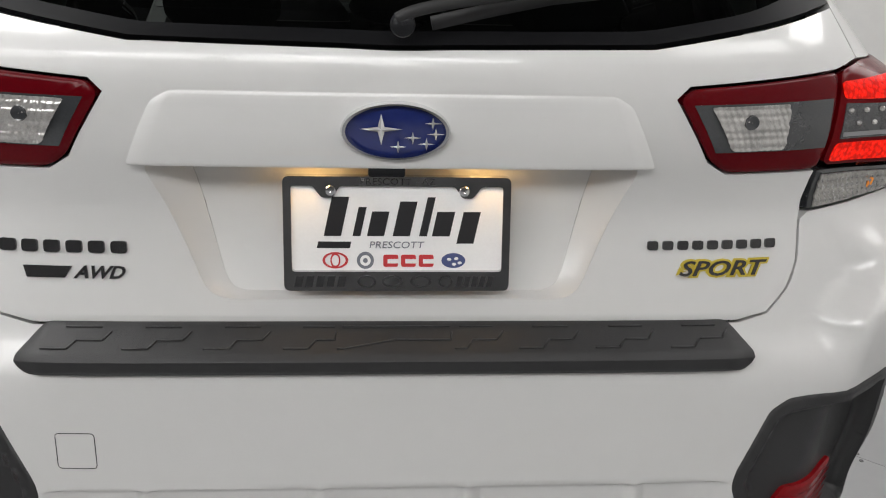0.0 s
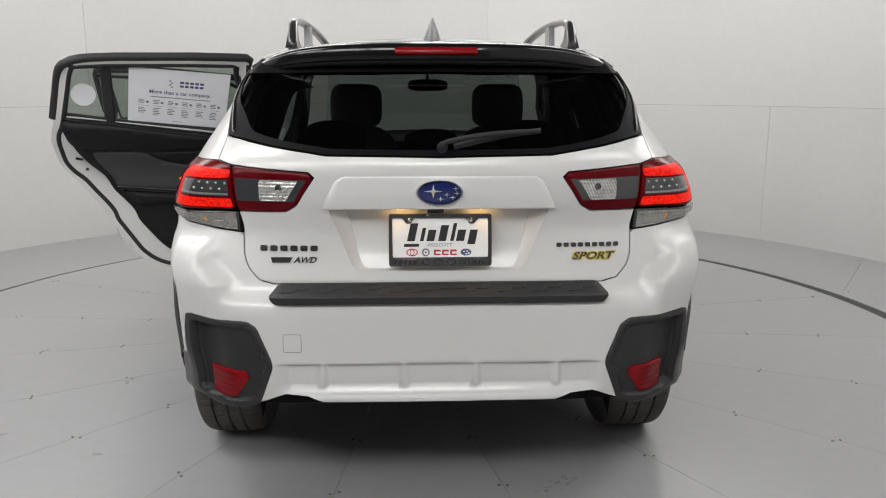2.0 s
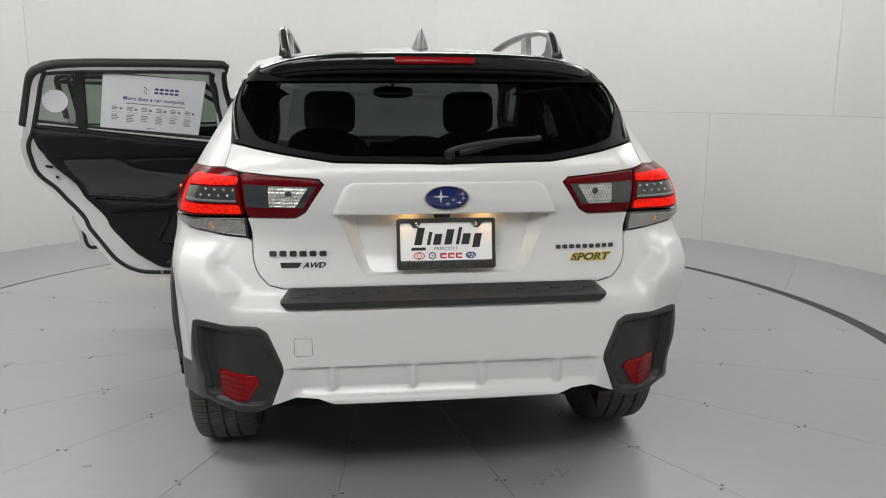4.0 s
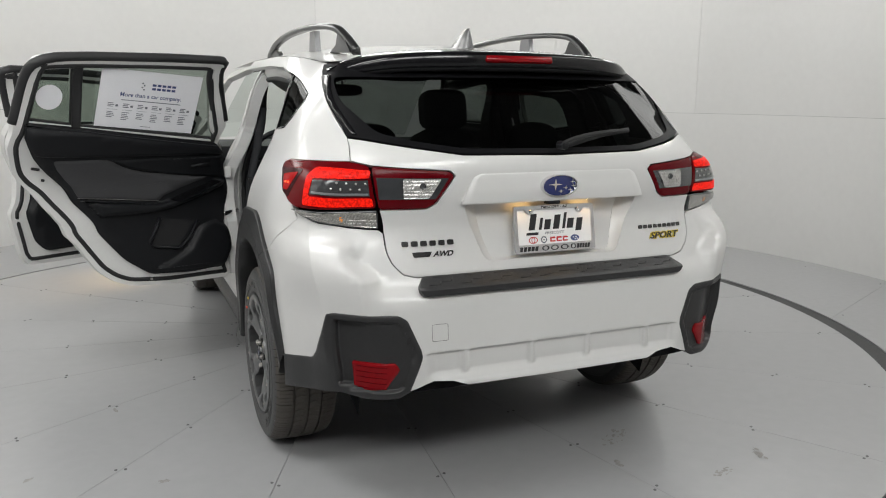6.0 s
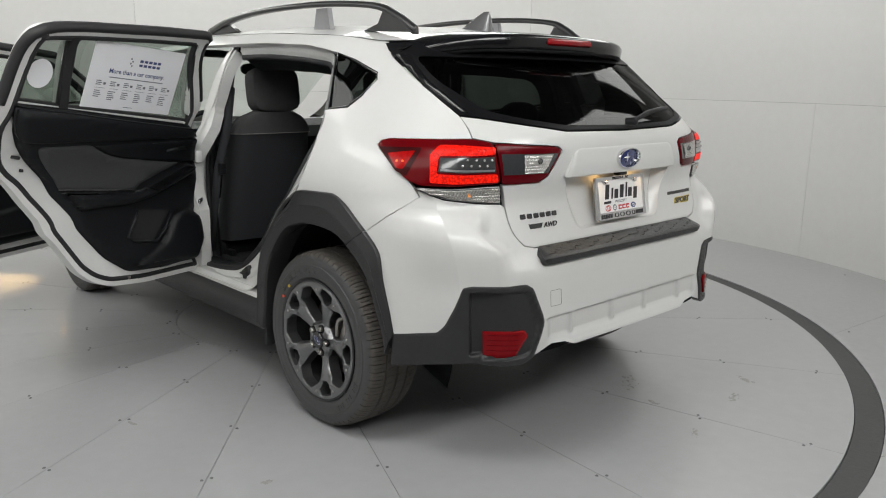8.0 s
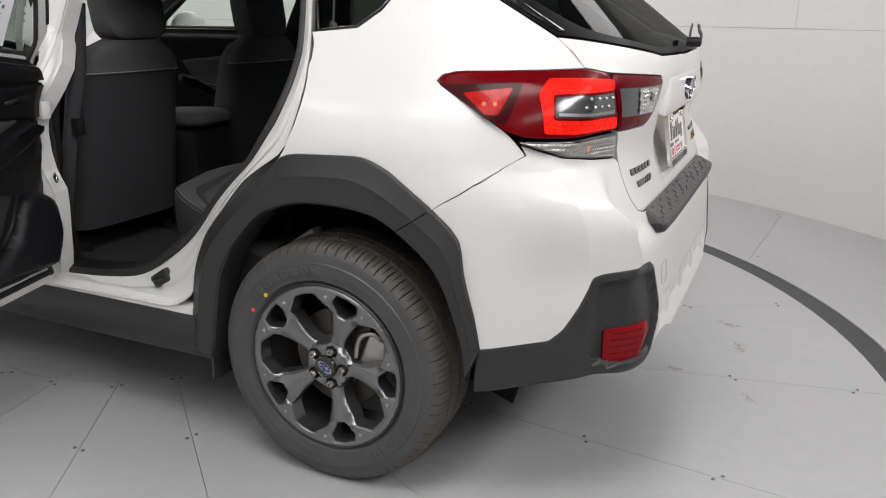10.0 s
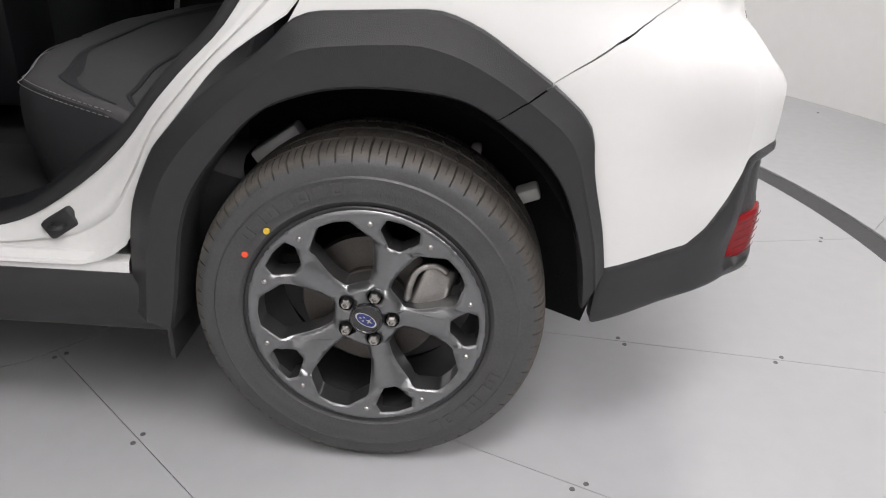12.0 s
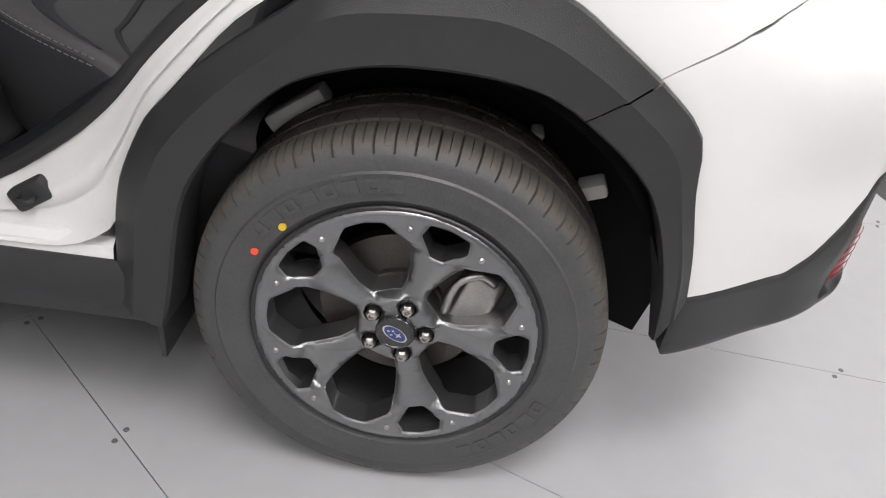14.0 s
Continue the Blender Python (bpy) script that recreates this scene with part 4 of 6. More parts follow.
for side in (-1, 1):
    outer_lamp = part("tail_lamp", lamp_sheet(rounded(inset(X((0.624, 1.010), (0.640, 1.145)) + F((0.318, 1.157), (0.585, 1.148), (0.620, 1.139), (0.628, 1.126), (0.615, 1.114), (0.45, 1.018), (0.40, 1.004)), 0.0012), 0.018, 5), side, 0.004, 0.03, 0.006, 0.003, 0.02), REDDEEP, car, "dark red tail lamp with a lit light guide")
    guide = X((0.638, 1.129)) + F((0.378, 1.130), (0.392, 1.100), (0.370, 1.016)) + X((0.634, 1.017), (0.640, 1.044)) + F((0.355, 1.044), (0.362, 1.096)) + X((0.645, 1.106))
    part("light_guide", lamp_sheet(rounded(guide, 0.008, 3), side, 0.0055, 0.002), REDLIT, outer_lamp, "bright red lit C-shaped light guide")
    part("led_panel", lamp_sheet(X((0.646, 1.050)) + F((0.350, 1.050), (0.356, 1.091)) + X((0.649, 1.100)), side, 0.0052, 0.002), LEDP, outer_lamp)
    for k in range(4):
        for row in range(2):
            bm = bmesh.new()
            u = ux(0.662, 1.08) + 0.026 * k + 0.008 * row
            z = 1.089 - 0.018 * row
            c = skin(side * u, z, 0.006 + lamp_ridge(u, z, 9))
            bmesh.ops.create_icosphere(bm, subdivisions=2, radius=0.0042, matrix=Matrix.Translation(c))
            part("led", bm, CRYSTAL, outer_lamp)
    part("led_bar", lamp_sheet(X((0.650, 1.053)) + F((0.345, 1.053), (0.346, 1.059)) + X((0.650, 1.059)), side, 0.0060, 0.001), SILVER, outer_lamp)
    # dark chamber in the side of the lens with a lit patch and two bulbs
    part("lens_shade", lamp_sheet(rounded(F((0.615, 1.118), (0.43, 1.118), (0.452, 1.030), (0.50, 1.044)), 0.006, 3), side, 0.0050, 0.001), REDDARK, outer_lamp)
    part("side_glow", lamp_sheet(rounded(F((0.560, 1.098), (0.447, 1.108), (0.470, 1.050), (0.500, 1.052)), 0.006, 3), side, 0.0058, 0.001), REDGLOW, outer_lamp)
    for y in (0.480, 0.505):
        bm = bmesh.new()
        u = uy(y, 1.074)
        bmesh.ops.create_icosphere(bm, subdivisions=2, radius=0.0045, matrix=Matrix.Translation(skin(side * u, 1.074, 0.0055 + lamp_ridge(u, 1.074, 9))))
        part("side_bulb", bm, REDHOT, outer_lamp)
    clear = rounded(inset(CLEAR_LOW + X((0.622, 1.004)) + F((0.424, 0.999)), G), 0.006, 3)
    cl = part("turn_lamp", lamp_sheet(clear, side, 0.002, 0.025, 0.006, 0.004, 0.02), SMOKE, outer_lamp, "clear turn signal lens under the red lamp")
    part("clear_lens", sheet([inset(clear, 0.004)], on_skin(0.003, side, shape=cells), 0.0048, 0.002, flip=side < 0), CLEARL, cl)
    part("amber_bulb", lamp_sheet(rounded(X((0.724, 0.966), (0.733, 0.966), (0.733, 0.984), (0.724, 0.984)), 0.004, 2), side, 0.0062, 0.002), AMBER, cl)
    inn = rounded(inset(LAMP_IN, G), 0.012, 4)
    inner_lamp = part("inner_lamp", lamp_sheet(inn, side, 0.004, 0.03, 0.008, 0.004, 0.02), RED, tailgate, "red-framed reversing lamp on the tailgate")
    part("smoked_panel", lamp_sheet(X((0.619, 1.040), (0.442, 1.040), (0.400, 1.106), (0.624, 1.108)), side, 0.0052, 0.001), SMOKE, inner_lamp)
    rev = X((0.545, 1.043), (0.464, 1.043), (0.424, 1.104), (0.545, 1.105))
    part("reversing_lens", sheet([rounded(rev, 0.006, 3)], on_skin(0.006, side, shape=cells), 0.0045, 0.002, flip=side < 0), CRYSTAL, inner_lamp)
    bm = bmesh.new()
    revolve(bm, ((0.0, 0.011), (-0.004, 0.0095), (-0.002, 0.005), (-0.002, 0.0005)), 20, "y", skin(side * ux(0.485, 1.082), 1.082, 0.0085))
    bmesh.ops.recalc_face_normals(bm, faces=bm.faces)
    part("reversing_bulb", bm, SMOKE, inner_lamp)

# quarter panels and roof side frames
ROOF_EDGE = F((0.83, 1.484), (1.1, 1.513), (1.6, 1.537), (2.2, 1.538))
QUARTER_GLASS = F((1.050, 1.446), (0.936, 1.415), (0.795, 1.368), (0.784, 1.345), (0.826, 1.288), (0.882, 1.246), (0.992, 1.234))
SEAM_UP = X((0.676, 1.228)) + F((0.60, 1.345), (0.768, 1.430))
for side in (-1, 1):
    q = F((0.402, 0.967), (0.428, 0.998), (0.45, 1.018), (0.618, 1.115), (0.631, 1.126), (0.622, 1.140), (0.585, 1.149), (0.318, 1.158)) + SEAM_UP + ROOF_EDGE
    q += F((2.2, 1.494), (1.6, 1.494), (1.25, 1.478), (1.064, 1.449), (0.936, 1.417), (0.797, 1.368), (0.778, 1.345), (0.821, 1.284), (0.880, 1.241), (1.010, 1.229), (0.998, 1.15), (0.990, 1.08), (1.004, 1.0), (1.028, 0.945), (1.055, 0.900), (0.796, 0.928), (0.735, 0.902), (0.622, 0.820), (0.567, 0.857), (0.512, 0.894), (0.457, 0.930))
    quarter_panel = part("quarter_panel", sheet([inset(q, 0.0006)], on_skin(0.0, side), 0.05, 0.02, flip=side < 0), WHITE, car, "pearl white rear quarter panel")
    part("quarter_glass", sheet([inset(QUARTER_GLASS, -0.004)], on_skin(-0.004, side), 0.1, 0.004, flip=side < 0), PRIVACY, quarter_panel)
    bm = bmesh.new()
    tube(bm, [skin(side * u, z, -0.002) for u, z in QUARTER_GLASS], 0.0055, 6, close=True)
    part("glass_seal", bm, GLOSS, quarter_panel)

# rear window in its gloss black surround
GLASS_SIDE = F((0.80, 1.448), (0.765, 1.436), (0.60, 1.345))
surround_half = X((0.0, 1.176)) + [(u, z + 0.004) for u, z in GLASS_LOW[::-1][1:-1]] + X((0.672, 1.232)) + [(u - 0.004, z) for u, z in GLASS_SIDE[::-1]] + F((0.84, 1.478)) + X((0.0, 1.492))
glass_half = X((0.0, 1.192), (0.33, 1.197), (0.49, 1.220), (0.590, 1.245)) + [(GLASS_SIDE[2][0] - 0.075, 1.345), (GLASS_SIDE[1][0] - 0.085, 1.428)] + X((0.0, 1.432))
part("window_surround", sheet([both(surround_half), rounded(both(glass_half), 0.03, 4)], on_skin(0.001), 0.04, 0.012), FRITK, tailgate, "black rear window surround")
rear_window = part("rear_window", sheet([inset(rounded(both(glass_half), 0.03, 4), -0.002)], on_skin(-0.002), 0.05, 0.004), PRIVACY, tailgate, "dark privacy glass rear window")
for k in range(9):
    bm = bmesh.new()
    z = 1.22 + 0.022 * k
    tube(bm, [skin(-0.42 + 0.84 * i / 12, z, -0.007) for i in range(13)], 0.0004, 4)
    part("heater_wire", bm, INK, rear_window)

# wiper
bm = bmesh.new()
WP = Vector((0.008, 0.158, 1.205))
revolve(bm, ((0.03, 0.014), (0.0, 0.016), (-0.010, 0.014), (-0.013, 0.008), (-0.013, 0.0005)), 18, "y", WP)
bmesh.ops.recalc_face_normals(bm, faces=bm.faces)
wiper = part("rear_wiper", bm, TRIMK, tailgate, "black rear wiper at rest")
arm = [(0.0, 0.148, 1.212), (0.03, 0.150, 1.224), (0.11, 0.168, 1.238), (0.20, 0.180, 1.247), (0.295, 0.196, 1.250)]
bm = bmesh.new()
tube(bm, spline(arm, 5), 0, 8, squash=(0.004, 0.0075))
part("wiper_arm", bm, RUBBER, wiper)
bm = bmesh.new()
tube(bm, [(0.045, 0.186, 1.205), (0.12, 0.196, 1.222), (0.20, 0.206, 1.238), (0.31, 0.218, 1.251)], 0, 6, squash=(0.004, 0.010))
part("wiper_blade", bm, RUBBER, wiper)

# spoiler with the high brake lamp
bm = bmesh.new()
rows = []


def spoiler_under(k):
    """Height where the lip turns into the underside."""
    return 1.522 - 0.018 * k ** 2 - 0.060 * k ** 6 - (0.066 - 0.026 * k ** 4) + 0.014


for j in range(41):
    x = -0.650 + 1.3 * j / 40
    k = abs(x) / 0.650
    yr = 0.468 + 0.235 * k ** 3.4
    zt = 1.522 - 0.018 * k ** 2 - 0.060 * k ** 6
    yf = yr + 0.26 - 0.215 * k ** 3
    h = 0.066 - 0.026 * k ** 4
    rows.append([(x, yf, zt + 0.022 - 0.01 * k), (x, yf - 0.11 * (1 - 0.7 * k ** 3), zt + 0.016 - 0.006 * k), (x, yr + 0.03, zt + 0.002), (x, yr + 0.008, zt - 0.003), (x, yr, zt - 0.012), (x, yr + 0.006, zt - h + 0.010), (x, yr + 0.02, zt - h), (x, yr + 0.10 * (1 - 0.7 * k ** 3), zt - h - 0.004), (x, yr + 0.22 * (1 - 0.8 * k ** 3), zt - h + 0.02)])
loft(bm, rows)
bmesh.ops.recalc_face_normals(bm, faces=bm.faces)
for fc in bm.faces:
    # matt black underside
    fc.material_index = 1 if fc.calc_center_median().z < spoiler_under(fc.calc_center_median().x / 0.650) else 0
spoiler = part("spoiler", bm, (SPOILK, RUBBER), tailgate, "gloss black roof spoiler", angle=50)
bm = bmesh.new()
box(bm, 0, 0.475, 1.496, 0.275, 0.026, 0.027, 0.009, Matrix.Rotation(radians(-18), 4, "X"))
wing_line = X((0.668, 1.238)) + F((0.60, 1.345), (0.70, 1.402), (0.765, 1.436))
for side in (-1, 1):
    wing = [(u - 0.011, z) for u, z in wing_line] + [(u - w, z) for (u, z), w in list(zip(wing_line, (0.030, 0.046, 0.058, 0.075)))[::-1]]
    part("spoiler_wing", sheet([rounded(wing, 0.006, 3)], on_skin(0.006, side, 0.003, 0.01), 0.03, 0.008, 0.004, flip=side < 0), SPOILK, spoiler)
part("brake_lamp", bm, REFLECT, spoiler, "unlit red high-level brake lamp")

# ---- roof, rails, antenna ----
EDGE_AT = ((0.60, 1.462), (0.83, 1.486), (1.1, 1.515), (1.6, 1.539), (2.2, 1.540), (2.8, 1.512))


def roof_edge(y):
    return table(y, EDGE_AT, 0.05)


def roof_half(y):
    e = roof_edge(y)
    return cabin(half_width(e), y, e)


def roof_z(x, y, drop=0.0):
    e = roof_edge(y)
    w = roof_half(y)
    return e + 0.060 * (1 - min(1, abs(x) / w) ** 2.3) - drop


bm = bmesh.new()
rows = []
for i in range(36):
    row = []
    for j in range(33):
        k = -1 + 2 * j / 32
        y0 = 0.60 + 0.25 * abs(k) ** 5
        y = y0 + (2.80 - y0) * i / 35
        x = k * roof_half(y)
        row.append((x, y, roof_z(x, y)))
    rows.append(row)
loft(bm, rows)
bmesh.ops.recalc_face_normals(bm, faces=bm.faces)
roof = part("roof", bm, WHITE, car, "pearl white roof")
bm = bmesh.new()
loft(bm, [[(x * 0.96, y + 0.05, z - 0.035) for x, y, z in row] for row in rows])
part("headliner", bm, HEADL, roof)

for side in (-1, 1):
    bm = bmesh.new()
    line = spline([(side * 0.515, 0.805, 1.530), (side * 0.528, 0.90, 1.588), (side * 0.538, 1.02, 1.628), (side * 0.548, 1.35, 1.652), (side * 0.552, 1.80, 1.650), (side * 0.545, 2.15, 1.622), (side * 0.530, 2.40, 1.572)], 6)
    rws = []
    for i, p in enumerate(line):
        t = i / (len(line) - 1)
        thick = 0.013 + 0.006 * max(abs(t - 0.5) * 2, 0) ** 2
        rws.append([(p.x + a * 0.017, p.y, p.z + b * thick) for a, b in ((-1, -0.8), (-0.9, 0.5), (-0.4, 1), (0.4, 1), (0.9, 0.5), (1, -0.8))])
    v = loft(bm, rws, close=True)
    bm.faces.new(v[0][::-1])
    bm.faces.new(v[-1])
    rail = part("roof_rail", bm, RAILM, roof, "black raised roof rail")
    for y0, y1, z1 in ((0.80, 1.00, 1.605), (1.33, 1.42, 1.638), (2.18, 2.39, 1.602)):
        bm = bmesh.new()
        x = side * 0.53
        if y0 == 1.33:
            prof = [(y0 - 0.01, 1.55), (y1 + 0.02, 1.55), (y1, z1), (y0 + 0.01, z1)]
        elif y0 < 1:
            prof = [(y0, 1.522), (y1 + 0.09, 1.535), (y1, 1.56), (y1 - 0.03, z1), (y0 + 0.07, z1 - 0.03)]
        else:
            prof = [(y0 - 0.08, 1.565), (y1, 1.555), (y1 - 0.05, z1 - 0.02), (y0, z1)]
        a, b = [[(x + s * 0.012, y, z) for y, z in prof] for s in (-1, 1)]
        v = loft(bm, [a, b], close=True)
        bm.faces.new(v[0])
        bm.faces.new(v[1][::-1])
        bmesh.ops.recalc_face_normals(bm, faces=bm.faces)
        part("rail_foot", bm, SILVER if y0 > 1 and y0 < 2 else RAILM, rail)
bm = bmesh.new()
rws = []
for k in range(9):
    t = k / 8
    h = 0.082 * t
    half, y0, y1 = 0.034 * (1 - t) ** 0.9 + 0.003, 0.885 + 0.022 * t, 1.095 - 0.150 * t ** 1.1
    rws.append([(half * math.sin(2 * math.pi * i / 20), (y0 + y1) / 2 - (y1 - y0) / 2 * math.cos(2 * math.pi * i / 20), 1.556 + h) for i in range(20)])
v = loft(bm, rws, close=True)
bm.faces.new(v[-1])
bmesh.ops.recalc_face_normals(bm, faces=bm.faces)
part("antenna_fin", bm, FINM, roof, "grey shark fin antenna")


# ---- wheel-arch cladding, bumper corners, rockers ----
def arch(side, i0, i1, name):
    line_o, line_q = [(*p, 0) for p in rounded_line(ARCH_OUT, 0.035)], spline([(*p, 0) for p in ARCH_IN], 6)
    cut_o = min(range(len(line_o)), key=lambda i: math.hypot(line_o[i][0] - 0.607, line_o[i][1] - 0.83))
    cut_q = min(range(len(line_q)), key=lambda i: math.hypot(line_q[i][0] - 0.70, line_q[i][1] - 0.767))
    o = [Vector((p[0], p[1])) for p in even(line_o[:cut_o + 1], 50) + even(line_o[cut_o:], 24)]
    q = [Vector((p[0], p[1])) for p in even(line_q[:cut_q + 1], 50) + even(line_q[cut_q:], 24)]
    o[49], q[49] = o[49].lerp(o[48], 0.12), q[49].lerp(q[48], 0.12)
    rows_a = []
    for w, d in ((0.0, -0.012), (0.0, 0.010), (0.03, 0.015), (0.30, 0.022), (0.42, 0.027), (0.52, 0.024), (0.80, 0.026), (0.95, 0.024), (1.0, 0.016), (1.01, -0.02), (1.03, -0.075)):
        last = len(o) - 1
        rows_a.append([skin(side * uy(a.lerp(b, w).x, a.lerp(b, w).y), a.lerp(b, w).y, (d - 0.014 * ramp((a.x - 1.02) / 0.08) * ramp((0.45 - w) / 0.4) if w < 1.005 else 0.016 + (d - 0.016) * min(1.0, 0.15 + (last - i) / 8)) - 0.010 * ramp((0.66 - a.y) / 0.16) * ramp((0.62 - a.x) / 0.06)) for i, (a, b) in list(enumerate(zip(o, q)))[i0:i1]])
    bm = bmesh.new()
    v = loft(bm, rows_a)
    bmesh.ops.recalc_face_normals(bm, faces=bm.faces)
    c = bm.faces[len(bm.faces) // 2]
    if c.normal.x * side < 0:
        bmesh.ops.reverse_faces(bm, faces=bm.faces)
    return part(name, bm, BLACK, car, "grained black wheel-arch cladding", angle=28)


def rounded_line(pts, r):
    out = [pts[0]]
    for i in range(1, len(pts) - 1):
        p, a, b = Vector(pts[i]), Vector(pts[i - 1]), Vector(pts[i + 1])
        rr = min(r, (a - p).length * 0.4, (b - p).length * 0.4)
        p0, p1 = p + (a - p).normalized() * rr, p + (b - p).normalized() * rr
        out += [tuple(p0 * (1 - t) ** 2 + p * 2 * t * (1 - t) + p1 * t * t) for t in (0, 0.5, 1)]
    return out + [pts[-1]]


def pocket(u, z):
    """Depth of the field round the reflector: flatter than the skin, so deeper outwards."""
    return 0.013 + 0.019 * ramp((abs(skin0(u, z).x) - 0.62) / 0.13)


REFL = [(0.736, 0.520), (0.604, 0.524), (0.588, 0.501), (0.632, 0.436), (0.730, 0.419)]
for side in (-1, 1):
    arch(side, 0, 50, "arch_cladding")
    arch(side, 50, 74, "arch_cladding")
    trim = TRIM_IN + TRIM_TOP + TRIM_LOW

    def trim_shape(u, z, gap):
        # raised border, then a sunk field round the reflector
        field = ramp((gap - 0.020) / 0.012) * ramp((ux(0.772, 0.5) - u) / 0.012)
        return -pocket(u, z) * field
    bt = part("bumper_corner", sheet([rounded(inset(trim, 0.001), 0.010, 3)], on_skin(0.004, side, 0.005, 0.012, trim_shape), 0.0115, 0.03, 0.002, flip=side < 0), BLACK, car, "grained black bumper corner cladding")
    part("reflector", sheet([rounded(X(*REFL), 0.008, 3)], on_skin(0.014, side, 0.004, 0.008, lambda u, z, g: -pocket(u, z)), 0.012, 0.012, 0.008, flip=side < 0), REFLECT, bt, "red rear reflector")
    for k in range(5):
        z = 0.438 + 0.018 * k
        part("reflector_rib", sheet([X((0.722, z), (0.63, z), (0.63, z + 0.0022), (0.722, z + 0.0022))], on_skin(0.0184, side, shape=lambda u, z, g: -pocket(u, z)), 0.012, 0.001, flip=side < 0), REDDEEP, bt)
    # rocker cladding
    bm = bmesh.new()
    rws = []
    for i in range(30):
        y = 1.33 + 1.92 * i / 29
        rws.append([(side * x, y, z) for x, z in ((0.70, 0.255), (0.845, 0.262), (0.876, 0.285), (0.897, 0.345), (0.899, 0.395), (0.889, 0.415), (0.84, 0.418))])
    v = loft(bm, rws)
    bm.faces.new(v[0])
    bm.faces.new(v[-1][::-1])
    bmesh.ops.recalc_face_normals(bm, faces=bm.faces)
    part("rocker_cladding", bm, BLACK, car, "grained black rocker cladding")
    # sill
    bm = bmesh.new()
    loft(bm, [[(side * x, 1.40 + 1.7 * i / 20, z) for x, z in ((0.886, 0.414), (0.882, 0.435), (0.868, 0.447), (0.82, 0.450), (0.80, 0.440))] for i in range(21)])
    bmesh.ops.recalc_face_normals(bm, faces=bm.faces)
    part("door_sill", bm, JAMB, car, "white painted door sill")
    bm = bmesh.new()
    loft(bm, [[(side * x, 1.45 + 1.65 * i / 20, z) for x, z in ((0.818, 0.446), (0.806, 0.466), (0.79, 0.472), (0.74, 0.474), (0.71, 0.455), (0.70, 0.41))] for i in range(21)])
    bmesh.ops.recalc_face_normals(bm, faces=bm.faces)
    part("sill_trim", bm, TRIMK, car, "black plastic sill trim")
    # mud flap behind the wheel well's front
    bm = bmesh.new()
    box(bm, side * 0.80, 1.335, 0.285, 0.18, 0.012, 0.13, 0.004)
    part("mud_flap", bm, BLACK, car)
    # wheel well liner
    bm = bmesh.new()
    rws = []
    for i in range(25):
        a = radians(7 + 166 * i / 24)
        rws.append([(side * x, 0.915 + r * math.cos(a), 0.37 + (r + 0.03) * math.sin(a)) for x, r in ((0.885, 0.405), (0.78, 0.43), (0.66, 0.43), (0.62, 0.43))])
    loft(bm, rws)
    part("wheel_well", bm, LINER, car)
    bm = bmesh.new()
    disc_rows = [[(side * 0.625, 0.915 + r * math.cos(radians(-20 + 220 * i / 24)), 0.37 + r * math.sin(radians(-20 + 220 * i / 24))) for i in range(25)] for r in (0.0, 0.46)]
    loft(bm, disc_rows)
    part("inner_fender", bm, DARK, car)
    for py, pz, w, h, t in ((1.15, 0.620, 0.12, 0.034, -35), (0.737, 0.626, 0.024, 0.016, 0), (0.625, 0.535, 0.05, 0.03, -20)):
        bm = bmesh.new()
        box(bm, side * 0.655, py, pz, 0.05, w, h, 0.008, Matrix.Rotation(radians(t), 4, "X"))
        part("body_bracket", bm, JAMB, car)

# near-black sheet added behind the gaps, standing in for their shade
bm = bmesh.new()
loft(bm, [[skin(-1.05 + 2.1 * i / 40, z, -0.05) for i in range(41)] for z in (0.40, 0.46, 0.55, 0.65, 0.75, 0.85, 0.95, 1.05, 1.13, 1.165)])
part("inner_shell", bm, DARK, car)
bm = bmesh.new()
box(bm, 0, 2.25, 0.30, 1.52, 1.75, 0.16, 0.04)
box(bm, 0, 2.45, 0.32, 1.20, 3.4, 0.14, 0.04)
box(bm, 0, 0.50, 0.455, 1.0, 0.5, 0.10, 0.04)
tube(bm, [(0.3, 0.36, 0.425), (0.3, 0.80, 0.41)], 0.06, 12)
part("underbody", bm, DARK, car, "dark underbody")


